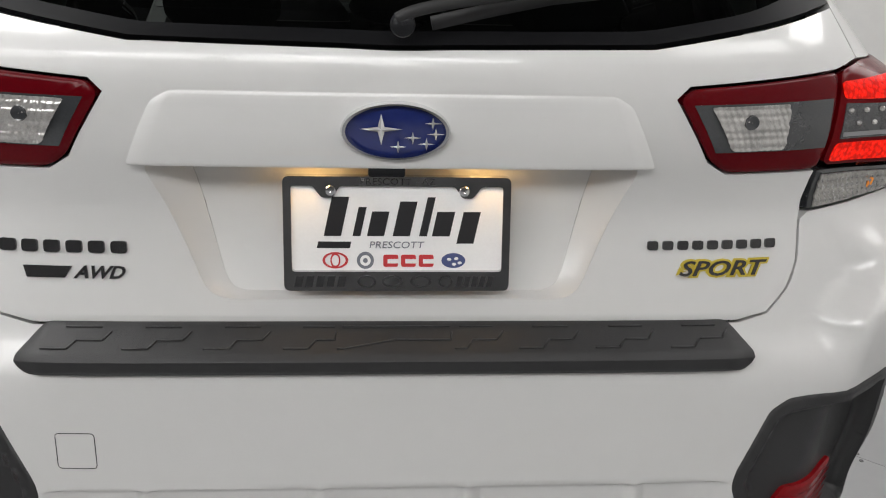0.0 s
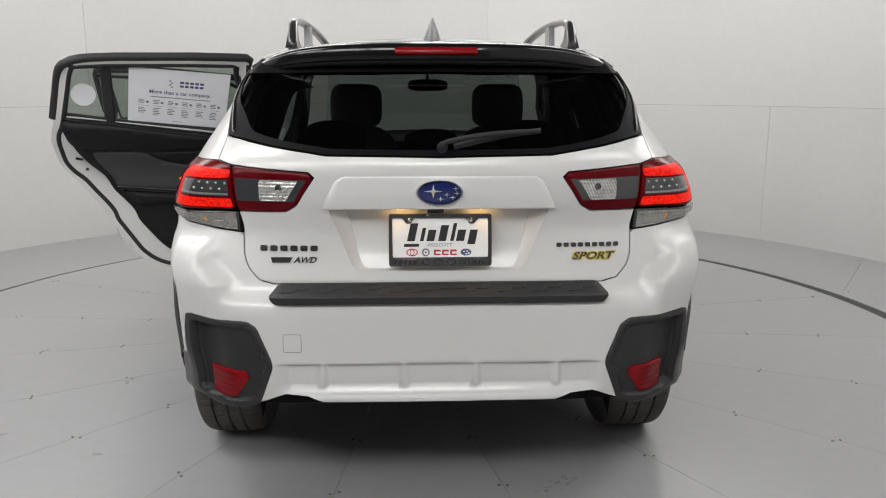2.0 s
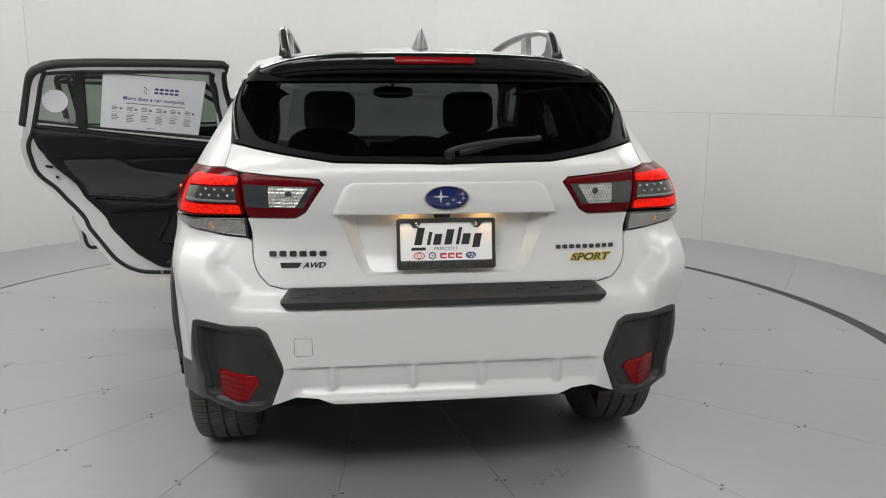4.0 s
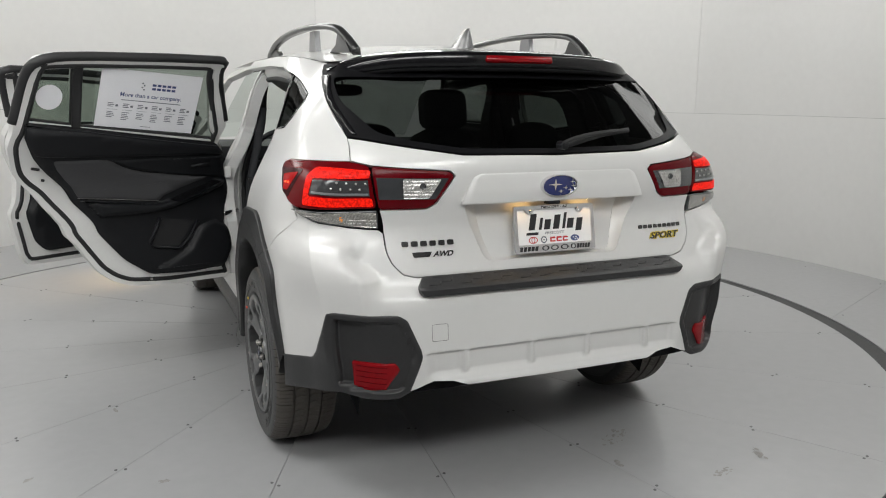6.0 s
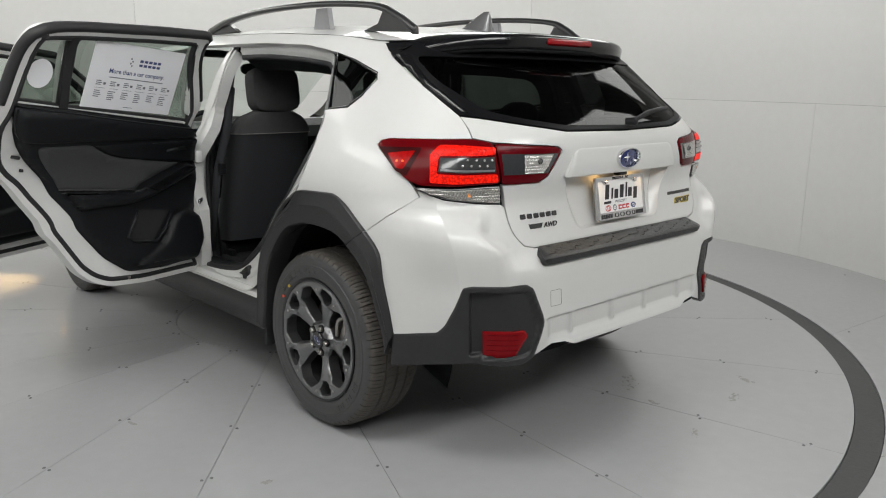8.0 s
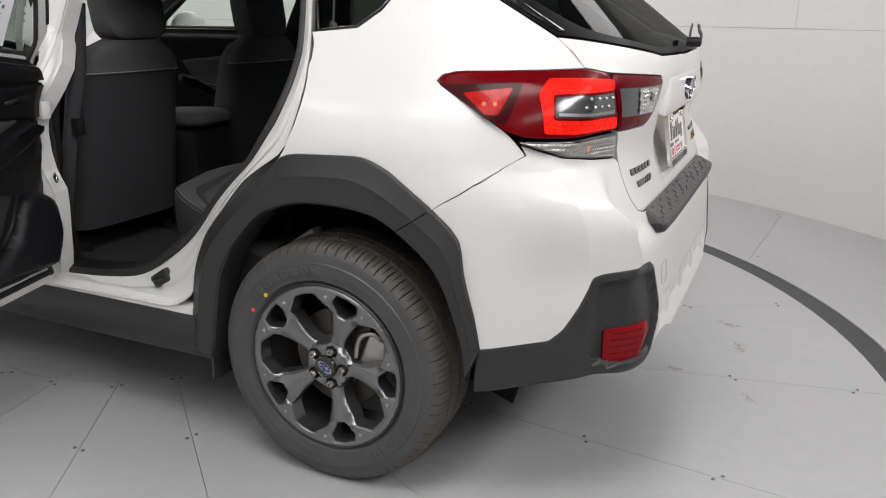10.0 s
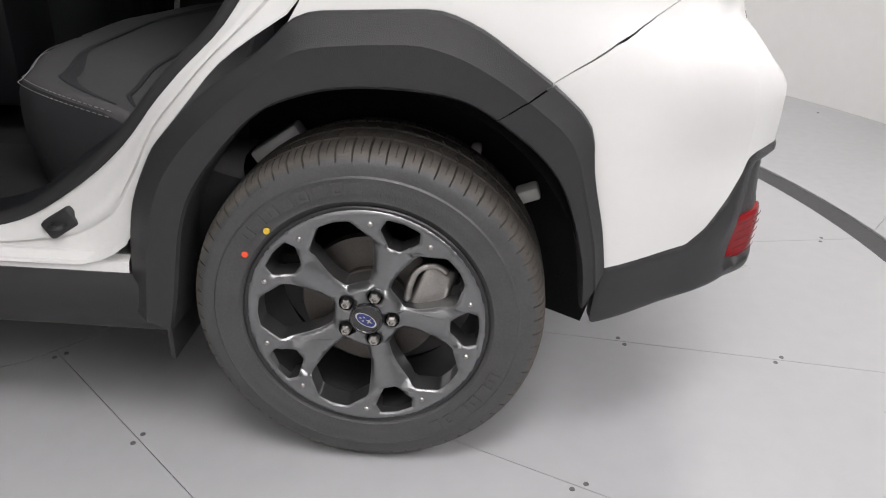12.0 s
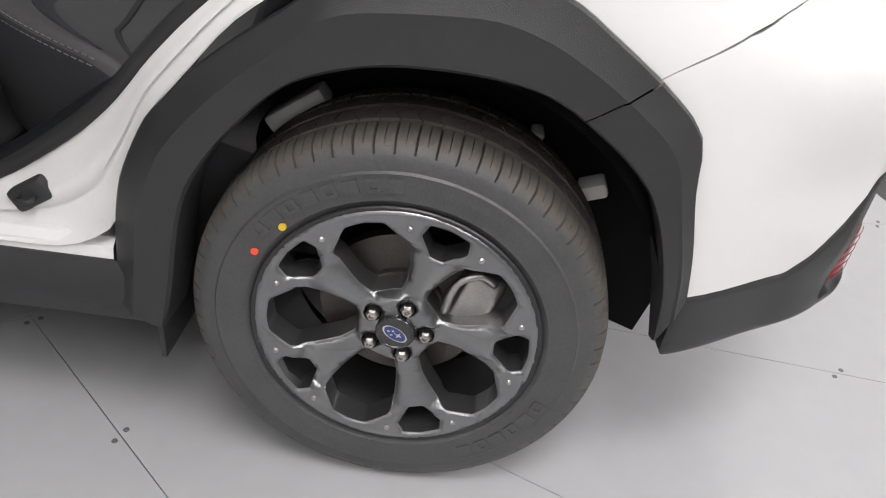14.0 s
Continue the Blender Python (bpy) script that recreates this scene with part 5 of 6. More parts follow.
# ---- wheels ----
def tyre_mesh():
    bm = bmesh.new()
    pitches = 68
    n = 6 * pitches
    half = [(0.100, 0.236), (0.105, 0.242), (0.1085, 0.2475), (0.1105, 0.2500), (0.1100, 0.2560), (0.1130, 0.266), (0.1145, 0.280), (0.1135, 0.293), (0.1145, 0.2955), (0.1112, 0.2990), (0.1105, 0.316), (0.1070, 0.324), (0.1030, 0.3310), (0.0985, 0.3365), (0.090, 0.3420), (0.070, 0.3468)]
    prof = [(-h, r) for h, r in half] + [(-0.052, 0.3485), (-0.050, 0.3390), (-0.045, 0.3390), (-0.043, 0.3490), (-0.026, 0.3495), (-0.010, 0.3498), (-0.008, 0.3400), (-0.002, 0.3400), (0.000, 0.3498), (0.020, 0.3495), (0.038, 0.3490), (0.040, 0.3390), (0.045, 0.3390), (0.047, 0.3485)] + [(h, r) for h, r in half[::-1]]
    rows = revolve(bm, prof, n)
    k = len(half)
    m = len(prof)
    # the neighbours of every slot and sipe stand close to it
    turns = {1: -0.538, 2: 0.700, 4: -0.700, 5: 0.538}
    for i, row in enumerate(rows):
        if i % 6 in turns:
            bmesh.ops.rotate(bm, cent=(0, 0, 0), matrix=Matrix.Rotation(radians(turns[i % 6]), 3, "X"), verts=row)
        # the middle of each inner rib is turned on, so that its slits run slantwise
        bmesh.ops.rotate(bm, cent=(0, 0, 0), matrix=Matrix.Rotation(radians(1.5), 3, "X"), verts=[row[k + 4], row[k + 9]])

    def sink(v, f):
        v.co.y, v.co.z = v.co.y * f, v.co.z * f
    for i, row in enumerate(rows):
        if i % 6 == 0:
            for j in list(range(k - 4, k + 1)) + list(range(m - k - 1, m - k + 4)):
                sink(row[j], 0.975)
            for j in (k + 4, k + 5, k + 9, k + 10):
                sink(row[j], 0.985)
        if i % 6 == 3:
            for j, f in ((k - 2, 0.993), (k - 1, 0.983), (k, 0.980), (m - k - 1, 0.980), (m - k, 0.983), (m - k + 1, 0.993)):
                sink(row[j], f)
            for j in (k + 3, k + 8):
                sink(row[j], 0.982)
    bmesh.ops.recalc_face_normals(bm, faces=bm.faces)
    for fc in bm.faces:
        c = fc.calc_center_median()
        fc.material_index = 1 if math.hypot(c.y, c.z) > 0.3295 else 0
    for v in bm.verts:
        v.co.x -= 0.016 + 0.022 * max(0.0, (0.05 - v.co.x) / 0.165)
    return bm


def polar(r, a):
    return (r * math.cos(radians(a)), r * math.sin(radians(a)))


def rim_face():
    outer_c = [polar(0.2375, 4 * i) for i in range(90)]
    loops = [outer_c]
    for k in range(5):
        s = 72 * k
        g = s + 36
        big = [(0.074, -19), (0.073, 19), (0.100, 23.0), (0.130, 22.5), (0.178, 20.5), (0.2115, 8.5), (0.2135, 0), (0.2115, -8.5), (0.178, -20.5), (0.130, -22.5), (0.100, -23.0)]
        loops.append(dense(rounded([polar(r, g + a) for r, a in big], 0.006, 3), 0.012))
        small = [(0.164, -4.2), (0.164, 4.2), (0.199, 11.2), (0.2195, 8.6), (0.2215, 0), (0.2195, -8.6), (0.199, -11.2)]
        loops.append(dense(rounded([polar(r, s + a) for r, a in small], 0.004, 3), 0.012))
        cy, cz = polar(0.050, s)
        loops.append([(cy + 0.0150 * math.cos(2 * math.pi * i / 16), cz + 0.0150 * math.sin(2 * math.pi * i / 16)) for i in range(16)])

    def place(a, b, gap, down):
        r = math.hypot(a, b)
        off = (math.degrees(math.atan2(b, a)) + 36) % 72 - 36
        side = abs(r * math.sin(radians(off)))
        # spokes crown along their middle and fall towards the hub; the outer ring is a flat plate a step higher
        body = 0.009 - 0.020 * ramp((0.165 - r) / 0.105) + 0.010 * ramp((0.072 - r) / 0.012)
        body -= 0.010 * min(1.0, side / 0.032) ** 2 * ramp((0.178 - r) / 0.02) * ramp((r - 0.055) / 0.02)
        edge = 0.1885 - 0.012 * min(1.0, abs(off) / 20)
        plate = 0.013 - 0.004 * ramp((r - 0.226) / 0.012)
        x = body + (plate - body) * ramp((r - edge) / 0.003)
        soft = 0.0045 * max(0.0, 1 - gap / 0.0045)
        return Vector((x - soft - down, a, b))
    return sheet(loops, place, 0.012, 0.046, 0.0045, flip=False)


def build_wheel():
    """A wheel with its outer face towards +x, centred at the origin."""
    w = part("wheel", tyre_mesh(), (TYRE, TREAD), car, "black all-season tyre on a dark grey five-spoke alloy wheel", angle=40)
    rim = part("rim", rim_face(), ALLOY, w, "dark grey twin-spoke alloy", angle=40)
    rim.matrix_basis = pose(0.085, 0, 0)
    bm = bmesh.new()
    revolve(bm, ((0.086, 0.238), (0.094, 0.2405), (0.096, 0.2385), (0.094, 0.230), (0.070, 0.218), (0.0, 0.209), (-0.08, 0.210), (-0.104, 0.232)), 96)
    bmesh.ops.recalc_face_normals(bm, faces=bm.faces)
    part("barrel", bm, (BARREL, ), w)
    bm = bmesh.new()
    revolve(bm, ((0.020, 0.004), (0.020, 0.075), (0.012, 0.078), (0.012, 0.142), (-0.010, 0.142), (-0.010, 0.05)), 64)
    bmesh.ops.recalc_face_normals(bm, faces=bm.faces)
    part("brake_disc", bm, RUSTY, w)
    bm = bmesh.new()
    box(bm, 0.018, 0.122, 0.050, 0.06, 0.075, 0.115, 0.018, Matrix.Rotation(radians(-18), 4, "X"), 3)
    tube(bm, spline([(0.050, 0.074, 0.030), (0.055, 0.080, 0.070), (0.056, 0.094, 0.100), (0.052, 0.125, 0.112), (0.046, 0.150, 0.095)], 4), 0.0075, 8)
    part("brake_caliper", bm, STEEL, w, "bare cast brake caliper")
    bm = bmesh.new()
    revolve(bm, ((0.04, 0.034), (0.089, 0.0335), (0.0925, 0.031), (0.0930, 0.028), (0.0915, 0.0265), (0.0918, 0.001)), 36)
    bmesh.ops.recalc_face_normals(bm, faces=bm.faces)
    cap = part("hub_cap", bm, BADGE, w, "black hub cap with a blue oval")
    bm = bmesh.new()
    for q, xx in ((1.0, 0.0924), (0.86, 0.0930)):
        pts = [bm.verts.new((xx, 0.023 * q * math.cos(a), 0.0125 * q * math.sin(a))) for a in [2 * math.pi * i / 32 for i in range(32)]]
        bm.faces.new(pts).material_index = 0 if q == 1.0 else 1
    for dy, dz, r in ((0.006, 0.002, 0.008), (-0.006, 0.004, 0.0035), (-0.012, -0.001, 0.0035), (-0.004, -0.004, 0.0035)):
        pts = [bm.verts.new((0.0936, dy + (r if i % 2 == 0 else r * 0.3) * math.cos(math.pi / 4 * i), dz + 0.8 * (r if i % 2 == 0 else r * 0.3) * math.sin(math.pi / 4 * i))) for i in range(8)]
        bm.faces.new(pts).material_index = 0
    bmesh.ops.rotate(bm, cent=(0, 0, 0), matrix=Matrix.Rotation(radians(-30), 3, "X"), verts=bm.verts)
    bm.normal_update()
    for fc in bm.faces:
        if fc.normal.x < 0:
            fc.normal_flip()
    part("hub_emblem", bm, (CHROME, BLUE), w, smooth=False)
    for k in range(5):
        y, z = polar(0.050, 72 * k)
        bm = bmesh.new()
        revolve(bm, ((0.084, 0.0150), (0.070, 0.0146), (0.068, 0.0120), (0.068, 0.0005)), 20, "x", (0, y, z))
        part("nut_well", bm, BARREL, w)
        bm = bmesh.new()
        revolve(bm, ((0.066, 0.0112), (0.0895, 0.0112), (0.0935, 0.0085), (0.0940, 0.0050), (0.089, 0.0045), (0.089, 0.0005)), 6, "x", (0, y, z))
        bmesh.ops.recalc_face_normals(bm, faces=bm.faces)
        part("wheel_nut", bm, STEEL, w, smooth=False)
        for da in (-16.5, 16.5):
            y, z = polar(0.2080, 72 * k + da)
            bm = bmesh.new()
            revolve(bm, ((0.090, 0.0058), (0.0995, 0.0052), (0.1015, 0.0030), (0.1015, 0.0004)), 10, "x", (0, y, z))
            bmesh.ops.recalc_face_normals(bm, faces=bm.faces)
            part("rim_stud", bm, STEEL, w)
    # maker's names on the side wall as plain raised bars
    for a0, count in ((92, 8), (300, 6)):
        for i in range(count):
            bm = bmesh.new()
            a = a0 + 7.0 * i
            pr = [polar(0.2660, a), polar(0.2660, a + 5.0), polar(0.2885, a + 4.8), polar(0.2885, a + 0.2)]
            hl = [polar(0.2715, a + 1.4), polar(0.2715, a + 3.6), polar(0.2830, a + 3.5), polar(0.2830, a + 1.5)]
            part("sidewall_mark", sheet([pr, hl] if i % 2 else [pr], lambda p, q, g, d: Vector((0.0985 + 0.0016 * math.sin(math.pi * (math.hypot(p, q) - 0.24) / 0.07) - d, p, q)), 0.1, 0.003), TYRE, w)
    for a, r, m in ((152, 0.262, DOTRED), (137, 0.257, DOTYEL)):
        y, z = polar(r, a)
        bm = bmesh.new()
        revolve(bm, ((0.093, 0.0065), (0.0985 if r > 0.25 else 0.0940, 0.006), (0.0988 if r > 0.25 else 0.0943, 0.0003)), 12, "x", (0, y, z))
        bmesh.ops.recalc_face_normals(bm, faces=bm.faces)
        part("paint_dot", bm, m, w)
    return w


wheel = build_wheel()
wheel_here = pose(-0.810, 0.931, 0.350, -2, 0, 180)
for x, y, turn in ((0.810, 0.931, 0), (0.810, 3.596, 0), (-0.810, 3.596, 180)):
    other = copy_thing(wheel, Matrix.Identity(4))
    other.matrix_basis = pose(x, y, 0.350, 30 + y, 0, turn)
wheel.matrix_basis = wheel_here


# ---- door openings on the left ----
SHUT = [(1.96, 0.425), (1.47, 0.430), (1.40, 0.470), (1.378, 0.50), (1.312, 0.68), (1.236, 0.767), (1.173, 0.839), (1.099, 0.893), (1.033, 0.931), (1.006, 0.996), (0.992, 1.08), (1.000, 1.15), (1.012, 1.226), (1.054, 1.442), (1.25, 1.474), (1.6, 1.500), (1.86, 1.502)]


SEAL_LINE = [(1.96, 0.450), (1.80, 0.462), (1.640, 0.494), (1.505, 0.575), (1.400, 0.664), (1.325, 0.750), (1.265, 0.812), (1.200, 0.876), (1.155, 0.935), (1.112, 1.020), (1.090, 1.10), (1.080, 1.17), (1.080, 1.24), (1.112, 1.415), (1.27, 1.452), (1.6, 1.476), (1.86, 1.476)]
for side in (-1, 1):
    line = [(p.x, p.y) for p in even([(*p, 0) for p in rounded_line(SHUT, 0.03)], 70)]
    rws = []
    seal_line = [(p.x, p.y) for p in even(spline([(*p, 0) for p in SEAL_LINE], 5), 70)]

    def between(k, off):
        return [skin(side * uy(*q), q[1], off) for q in [(a[0] + (b[0] - a[0]) * k, a[1] + (b[1] - a[1]) * k) for a, b in zip(line, seal_line)]]
    inside = JAMB if side < 0 else TRIMK
    for d, off in ((0.0, 0.0), (0.04, -0.010), (0.10, -0.030), (0.34, -0.034), (0.38, -0.040), (0.42, -0.041), (0.46, -0.034), (0.64, -0.040), (0.70, -0.050), (0.84, -0.054), (0.92, -0.062), (1.0, -0.078)):
        rws.append(between(d, off))
    bm = bmesh.new()
    loft(bm, rws)
    bmesh.ops.recalc_face_normals(bm, faces=bm.faces)
    jamb = part("door_jamb", bm, inside, car, "white painted door jamb", angle=70)
    bm = bmesh.new()
    tube(bm, between(1.04, -0.070), 0.014, 8)
    part("weather_seal", bm, RUBBER, jamb)
    bm = bmesh.new()
    loft(bm, [between(d, off) for d, off in ((1.06, -0.075), (1.22, -0.11), (1.20, -0.17))])
    part("inner_trim", bm, TRIMK, jamb)
    # pillar between the doors: outer face, a painted face turned to the rear that carries the hinges, a seal and black trim
    pil = F((1.985, 0.43), (2.10, 0.43), (2.09, 0.95), (2.05, 1.22), (1.97, 1.497), (1.905, 1.497), (1.955, 1.22), (1.985, 0.95))
    pillar = part("centre_pillar", sheet([rounded(pil, 0.02, 3)], on_skin(-0.030, side, 0.010, 0.02), 0.06, 0.05, 0.02, flip=side < 0), inside, car, "white painted centre pillar")
    faces, seal_at, trims = [], [], []
    for i in range(25):
        z = 0.425 + 1.07 * i / 24
        yo = 1.987 - 0.030 * ramp((z - 0.9) / 0.35) - 0.052 * ramp((z - 1.15) / 0.36)
        k = 1.0 - 0.55 * ramp((z - 1.0) / 0.5)
        xo = abs(skin(side * uy(yo, z), z, -0.030).x)
        faces.append([(side * (xo - dx * k), yo + dy * k, z) for dx, dy in ((0.0, 0.012), (0.006, 0.0), (0.030, 0.010), (0.036, 0.022), (0.085, 0.048), (0.092, 0.044), (0.112, 0.066))])
        seal_at.append((side * (xo - 0.118 * k), yo + 0.062 * k, z))
        trims.append([(side * (xo - dx * k), yo + dy * k, z) for dx, dy in ((0.112, 0.072), (0.140, 0.050), (0.165, 0.075), (0.17, 0.20))])
    bm = bmesh.new()
    loft(bm, faces)
    bmesh.ops.recalc_face_normals(bm, faces=bm.faces)
    part("hinge_face", bm, inside, pillar, angle=50)
    bm = bmesh.new()
    tube(bm, seal_at, 0.0125, 8)
    part("weather_seal", bm, RUBBER, pillar)
    bm = bmesh.new()
    loft(bm, trims)
    bmesh.ops.recalc_face_normals(bm, faces=bm.faces)
    part("pillar_trim", bm, TRIMK, pillar)
    # roof side over the front door and the screen pillar
    front_rail = F((2.2, 1.512), (2.8, 1.488), (3.55, 1.075), (3.42, 1.075), (2.74, 1.452), (2.2, 1.494))
    part("screen_pillar", sheet([front_rail], on_skin(0.0, side), 0.06, 0.03, flip=side < 0), WHITE, car)
for q, m in (((0.728, 1.165, 0.935), RUBBER), ((0.836, 1.540, 0.500), RUBBER)):
    bm = bmesh.new()
    box(bm, -q[0] - 0.012, q[1], q[2], 0.03, 0.072, 0.042, 0.008, Matrix.Rotation(radians(-52 if q[2] > 0.6 else -32), 4, "X"))
    tube(bm, [(-q[0] - 0.02, q[1] - 0.014, q[2]), (-q[0] - 0.044, q[1] - 0.010, q[2]), (-q[0] - 0.044, q[1] + 0.010, q[2]), (-q[0] - 0.02, q[1] + 0.014, q[2])], 0.0045, 6)
    part("striker", bm, m, car)
for z in (0.62, 0.775, 0.98):
    bm = bmesh.new()
    if z == 0.775:
        tube(bm, [(-0.80, 2.02, z), (-0.885, 1.90, z)], 0, 6, squash=(0.006, 0.012))
    else:
        box(bm, -0.850, 1.972, z, 0.035, 0.05, 0.06, 0.010)
    part("hinge" if z != 0.775 else "check_strap", bm, CHROME if z == 0.775 else JAMB, car)


# ---- doors ----
def inner_place(side, off, thick=0.0, edge=0.02, shape=None):
    """Places a sheet on the cabin side of a door, rising inwards."""
    def place(u, z, gap, down):
        k = 1 if gap >= edge else math.sqrt(max(0.0, 1 - (1 - gap / edge) ** 2))
        d = off + thick * k + (shape(u, z) if shape else 0.0) - down
        return skin(side * u, z, -d)
    return place


def door(side, outline, panes, trim_line, insert, arm, pull, pocket, name, label):
    """A car door shut in its place: painted shell, seals, panes and lined cabin side."""
    shell = rounded(F(*outline), 0.03, 4)
    holes = [rounded(F(*p), 0.014, 3) for p in panes]
    d = part(name, sheet([shell] + holes, on_skin(0.002, side), 0.05, 0.048, flip=side < 0), WHITE, car, label)
    part("inner_shell", sheet([shell] + holes, inner_place(side, 0.046), 0.06, 0.0, flip=side > 0), JAMB if side < 0 else TRIMK, d)
    for p in panes:
        part("door_glass", sheet([rounded(F(*p), 0.014, 3)], on_skin(-0.022, side), 0.12, 0.004, flip=side < 0), TINTED if "rear" in name else CLEAR, d, "green-tinted side window")
        bm = bmesh.new()
        tube(bm, [skin(side * u, z, -0.030) for u, z in inset(rounded(F(*p), 0.014, 3), 0.003)], 0.008, 6, close=True)
        part("glass_seal", bm, RUBBER, d)
    bm = bmesh.new()
    line = [(p.x, p.y) for p in even([(*p, 0) for p in shell + shell[:1]], 160)]
    tube(bm, [skin(side * u, z, -0.040) for u, z in inset(line, 0.030)], 0.0125, 8, close=True)
    part("weather_seal", bm, RUBBER, d)
    if len(panes) > 1:
        # upright black bar between the two panes, on both faces
        a, b = panes[0][2], panes[0][3]
        c, e = panes[1][1], panes[1][0]
        bar = F((a[0] - 0.006, a[1] + 0.004), (b[0] - 0.006, b[1] - 0.01), (e[0] + 0.006, e[1] - 0.01), (c[0] + 0.006, c[1] + 0.004))
        part("division_bar", sheet([bar], inner_place(side, 0.050), 0.06, 0.010, flip=side > 0), RUBBER, d)
    for y, z in ((1.045, 1.06), (1.075, 1.00), (1.33, 0.72), (1.52, 0.475)):
        if len(panes) > 1:
            bm = bmesh.new()
            p = skin(side * uy(y, z), z, -0.050)
            box(bm, p.x, p.y, p.z, 0.012, 0.034 if z > 1.05 else 0.014, 0.012, 0.003, Matrix.Rotation(radians(-12), 4, "X"))
            part("door_latch" if z > 1.05 else "plug", bm, STEEL if z < 0.5 else RUBBER, d)
    # thick black seal over the window's top
    k0 = min(range(160), key=lambda i: line[i][1])
    top = [(u, z) for u, z in line[k0:] + line[:k0] if z > 1.245]
    bm = bmesh.new()
    tube(bm, [skin(side * u, z, -0.028) for u, z in top], 0.021, 8)
    part("top_seal", bm, RUBBER, d)
    lining = part("door_lining", sheet([rounded(F(*trim_line), 0.03, 4)], inner_place(side, 0.048, 0.030), 0.05, 0.030, 0.02, flip=side > 0), TRIMK, d, "black plastic door lining")
    part("door_insert", sheet([rounded(F(*insert), 0.02, 3)], inner_place(side, 0.080, 0.006, 0.012), 0.05, 0.006, 0.012, flip=side > 0), TRIMS, d, "charcoal padded door insert")
    bm = bmesh.new()
    tube(bm, [skin(side * uy(y, z), z, -0.088) for y, z in insert[:3]], 0.0012, 4)
    part("stitching", bm, STITCH, d)
    part("armrest", sheet([rounded(F(*arm), 0.02, 4)], inner_place(side, 0.078, 0.045, 0.03), 0.025, 0.05, 0.03, flip=side > 0), TRIMK, d, "black armrest with window switches")
    part("switch_panel", sheet([rounded(F(*pull), 0.008, 3)], inner_place(side, 0.122, 0.004, 0.006), 0.04, 0.008, flip=side > 0), GLOSS, d)
    part("door_pocket", sheet([rounded(F(*pocket), 0.03, 4)], inner_place(side, 0.078, 0.035, 0.03), 0.03, 0.04, 0.03, flip=side > 0), TRIMK, d)
    return d, lining


REAR_OUT = [(1.945, 0.432), (1.60, 0.436), (1.42, 0.455), (1.345, 0.487), (1.28, 0.540), (1.185, 0.690), (1.075, 0.862), (1.000, 0.962), (0.958, 1.03), (0.945, 1.10), (0.950, 1.20), (0.966, 1.30), (1.004, 1.478), (1.035, 1.515), (1.10, 1.530), (1.25, 1.538), (1.6, 1.543), (1.86, 1.540), (1.905, 1.22), (1.945, 0.95)]
REAR_PANES = [[(1.000, 1.266), (1.052, 1.488), (1.190, 1.498), (1.190, 1.238)], [(1.215, 1.234), (1.215, 1.500), (1.60, 1.510), (1.812, 1.508), (1.860, 1.160)]]
REAR_TRIM = [(1.938, 0.587), (1.890, 0.492), (1.725, 0.482), (1.520, 0.498), (1.405, 0.580), (1.295, 0.725), (1.185, 0.885), (1.080, 1.045), (1.010, 1.190), (0.990, 1.262), (1.20, 1.235), (1.45, 1.203), (1.860, 1.154), (1.910, 1.10), (1.924, 0.97)]
REAR_INS = [(1.205, 0.905), (1.40, 0.882), (1.575, 0.861), (1.60, 0.887), (1.825, 0.973), (1.50, 1.030), (1.43, 1.053), (1.336, 1.108), (1.105, 1.112)]
REAR_ARM = [(1.225, 0.893), (1.58, 0.855), (1.70, 0.895), (1.865, 0.962), (1.912, 0.948), (1.895, 0.915), (1.640, 0.815), (1.54, 0.796), (1.295, 0.798), (1.270, 0.835)]
REAR_PULL = [(1.610, 0.872), (1.838, 0.962), (1.878, 0.950), (1.665, 0.850)]
REAR_POCKET = [(1.885, 0.492), (1.938, 0.590), (1.925, 0.70), (1.86, 0.745), (1.785, 0.735), (1.735, 0.68), (1.70, 0.612), (1.60, 0.560), (1.52, 0.53), (1.56, 0.500)]


FRONT_OUT = [(3.13, 0.432), (2.02, 0.436), (1.99, 0.48), (2.000, 0.95), (1.965, 1.22), (1.905, 1.497), (2.25, 1.493), (2.72, 1.452), (3.13, 1.225), (3.14, 1.0)]
FRONT_PANES = [[(2.03, 1.212), (1.965, 1.458), (2.30, 1.460), (2.68, 1.425), (2.98, 1.240), (3.00, 1.205)]]
FRONT_TRIM = [(3.03, 0.55), (2.98, 0.50), (2.12, 0.50), (2.065, 0.56), (2.065, 0.95), (2.045, 1.195), (3.06, 1.195), (3.08, 1.0)]
FRONT_INS = [(2.22, 0.90), (2.6, 0.90), (2.85, 0.92), (2.92, 1.06), (2.6, 1.10), (2.2, 1.11)]
FRONT_ARM = [(2.22, 0.80), (2.22, 0.86), (2.65, 0.86), (2.85, 0.95), (2.95, 0.97), (2.95, 0.90), (2.72, 0.80)]
FRONT_PULL = [(2.6, 0.855), (2.82, 0.94), (2.9, 0.955), (2.9, 0.93), (2.68, 0.84)]
FRONT_POCKET = [(2.25, 0.54), (2.25, 0.68), (2.85, 0.70), (2.98, 0.60), (2.95, 0.53)]


def swing(x, y, degrees):
    return Matrix.Translation((x, y, 0)) @ Matrix.Rotation(radians(degrees), 4, "Z") @ Matrix.Translation((-x, -y, 0))


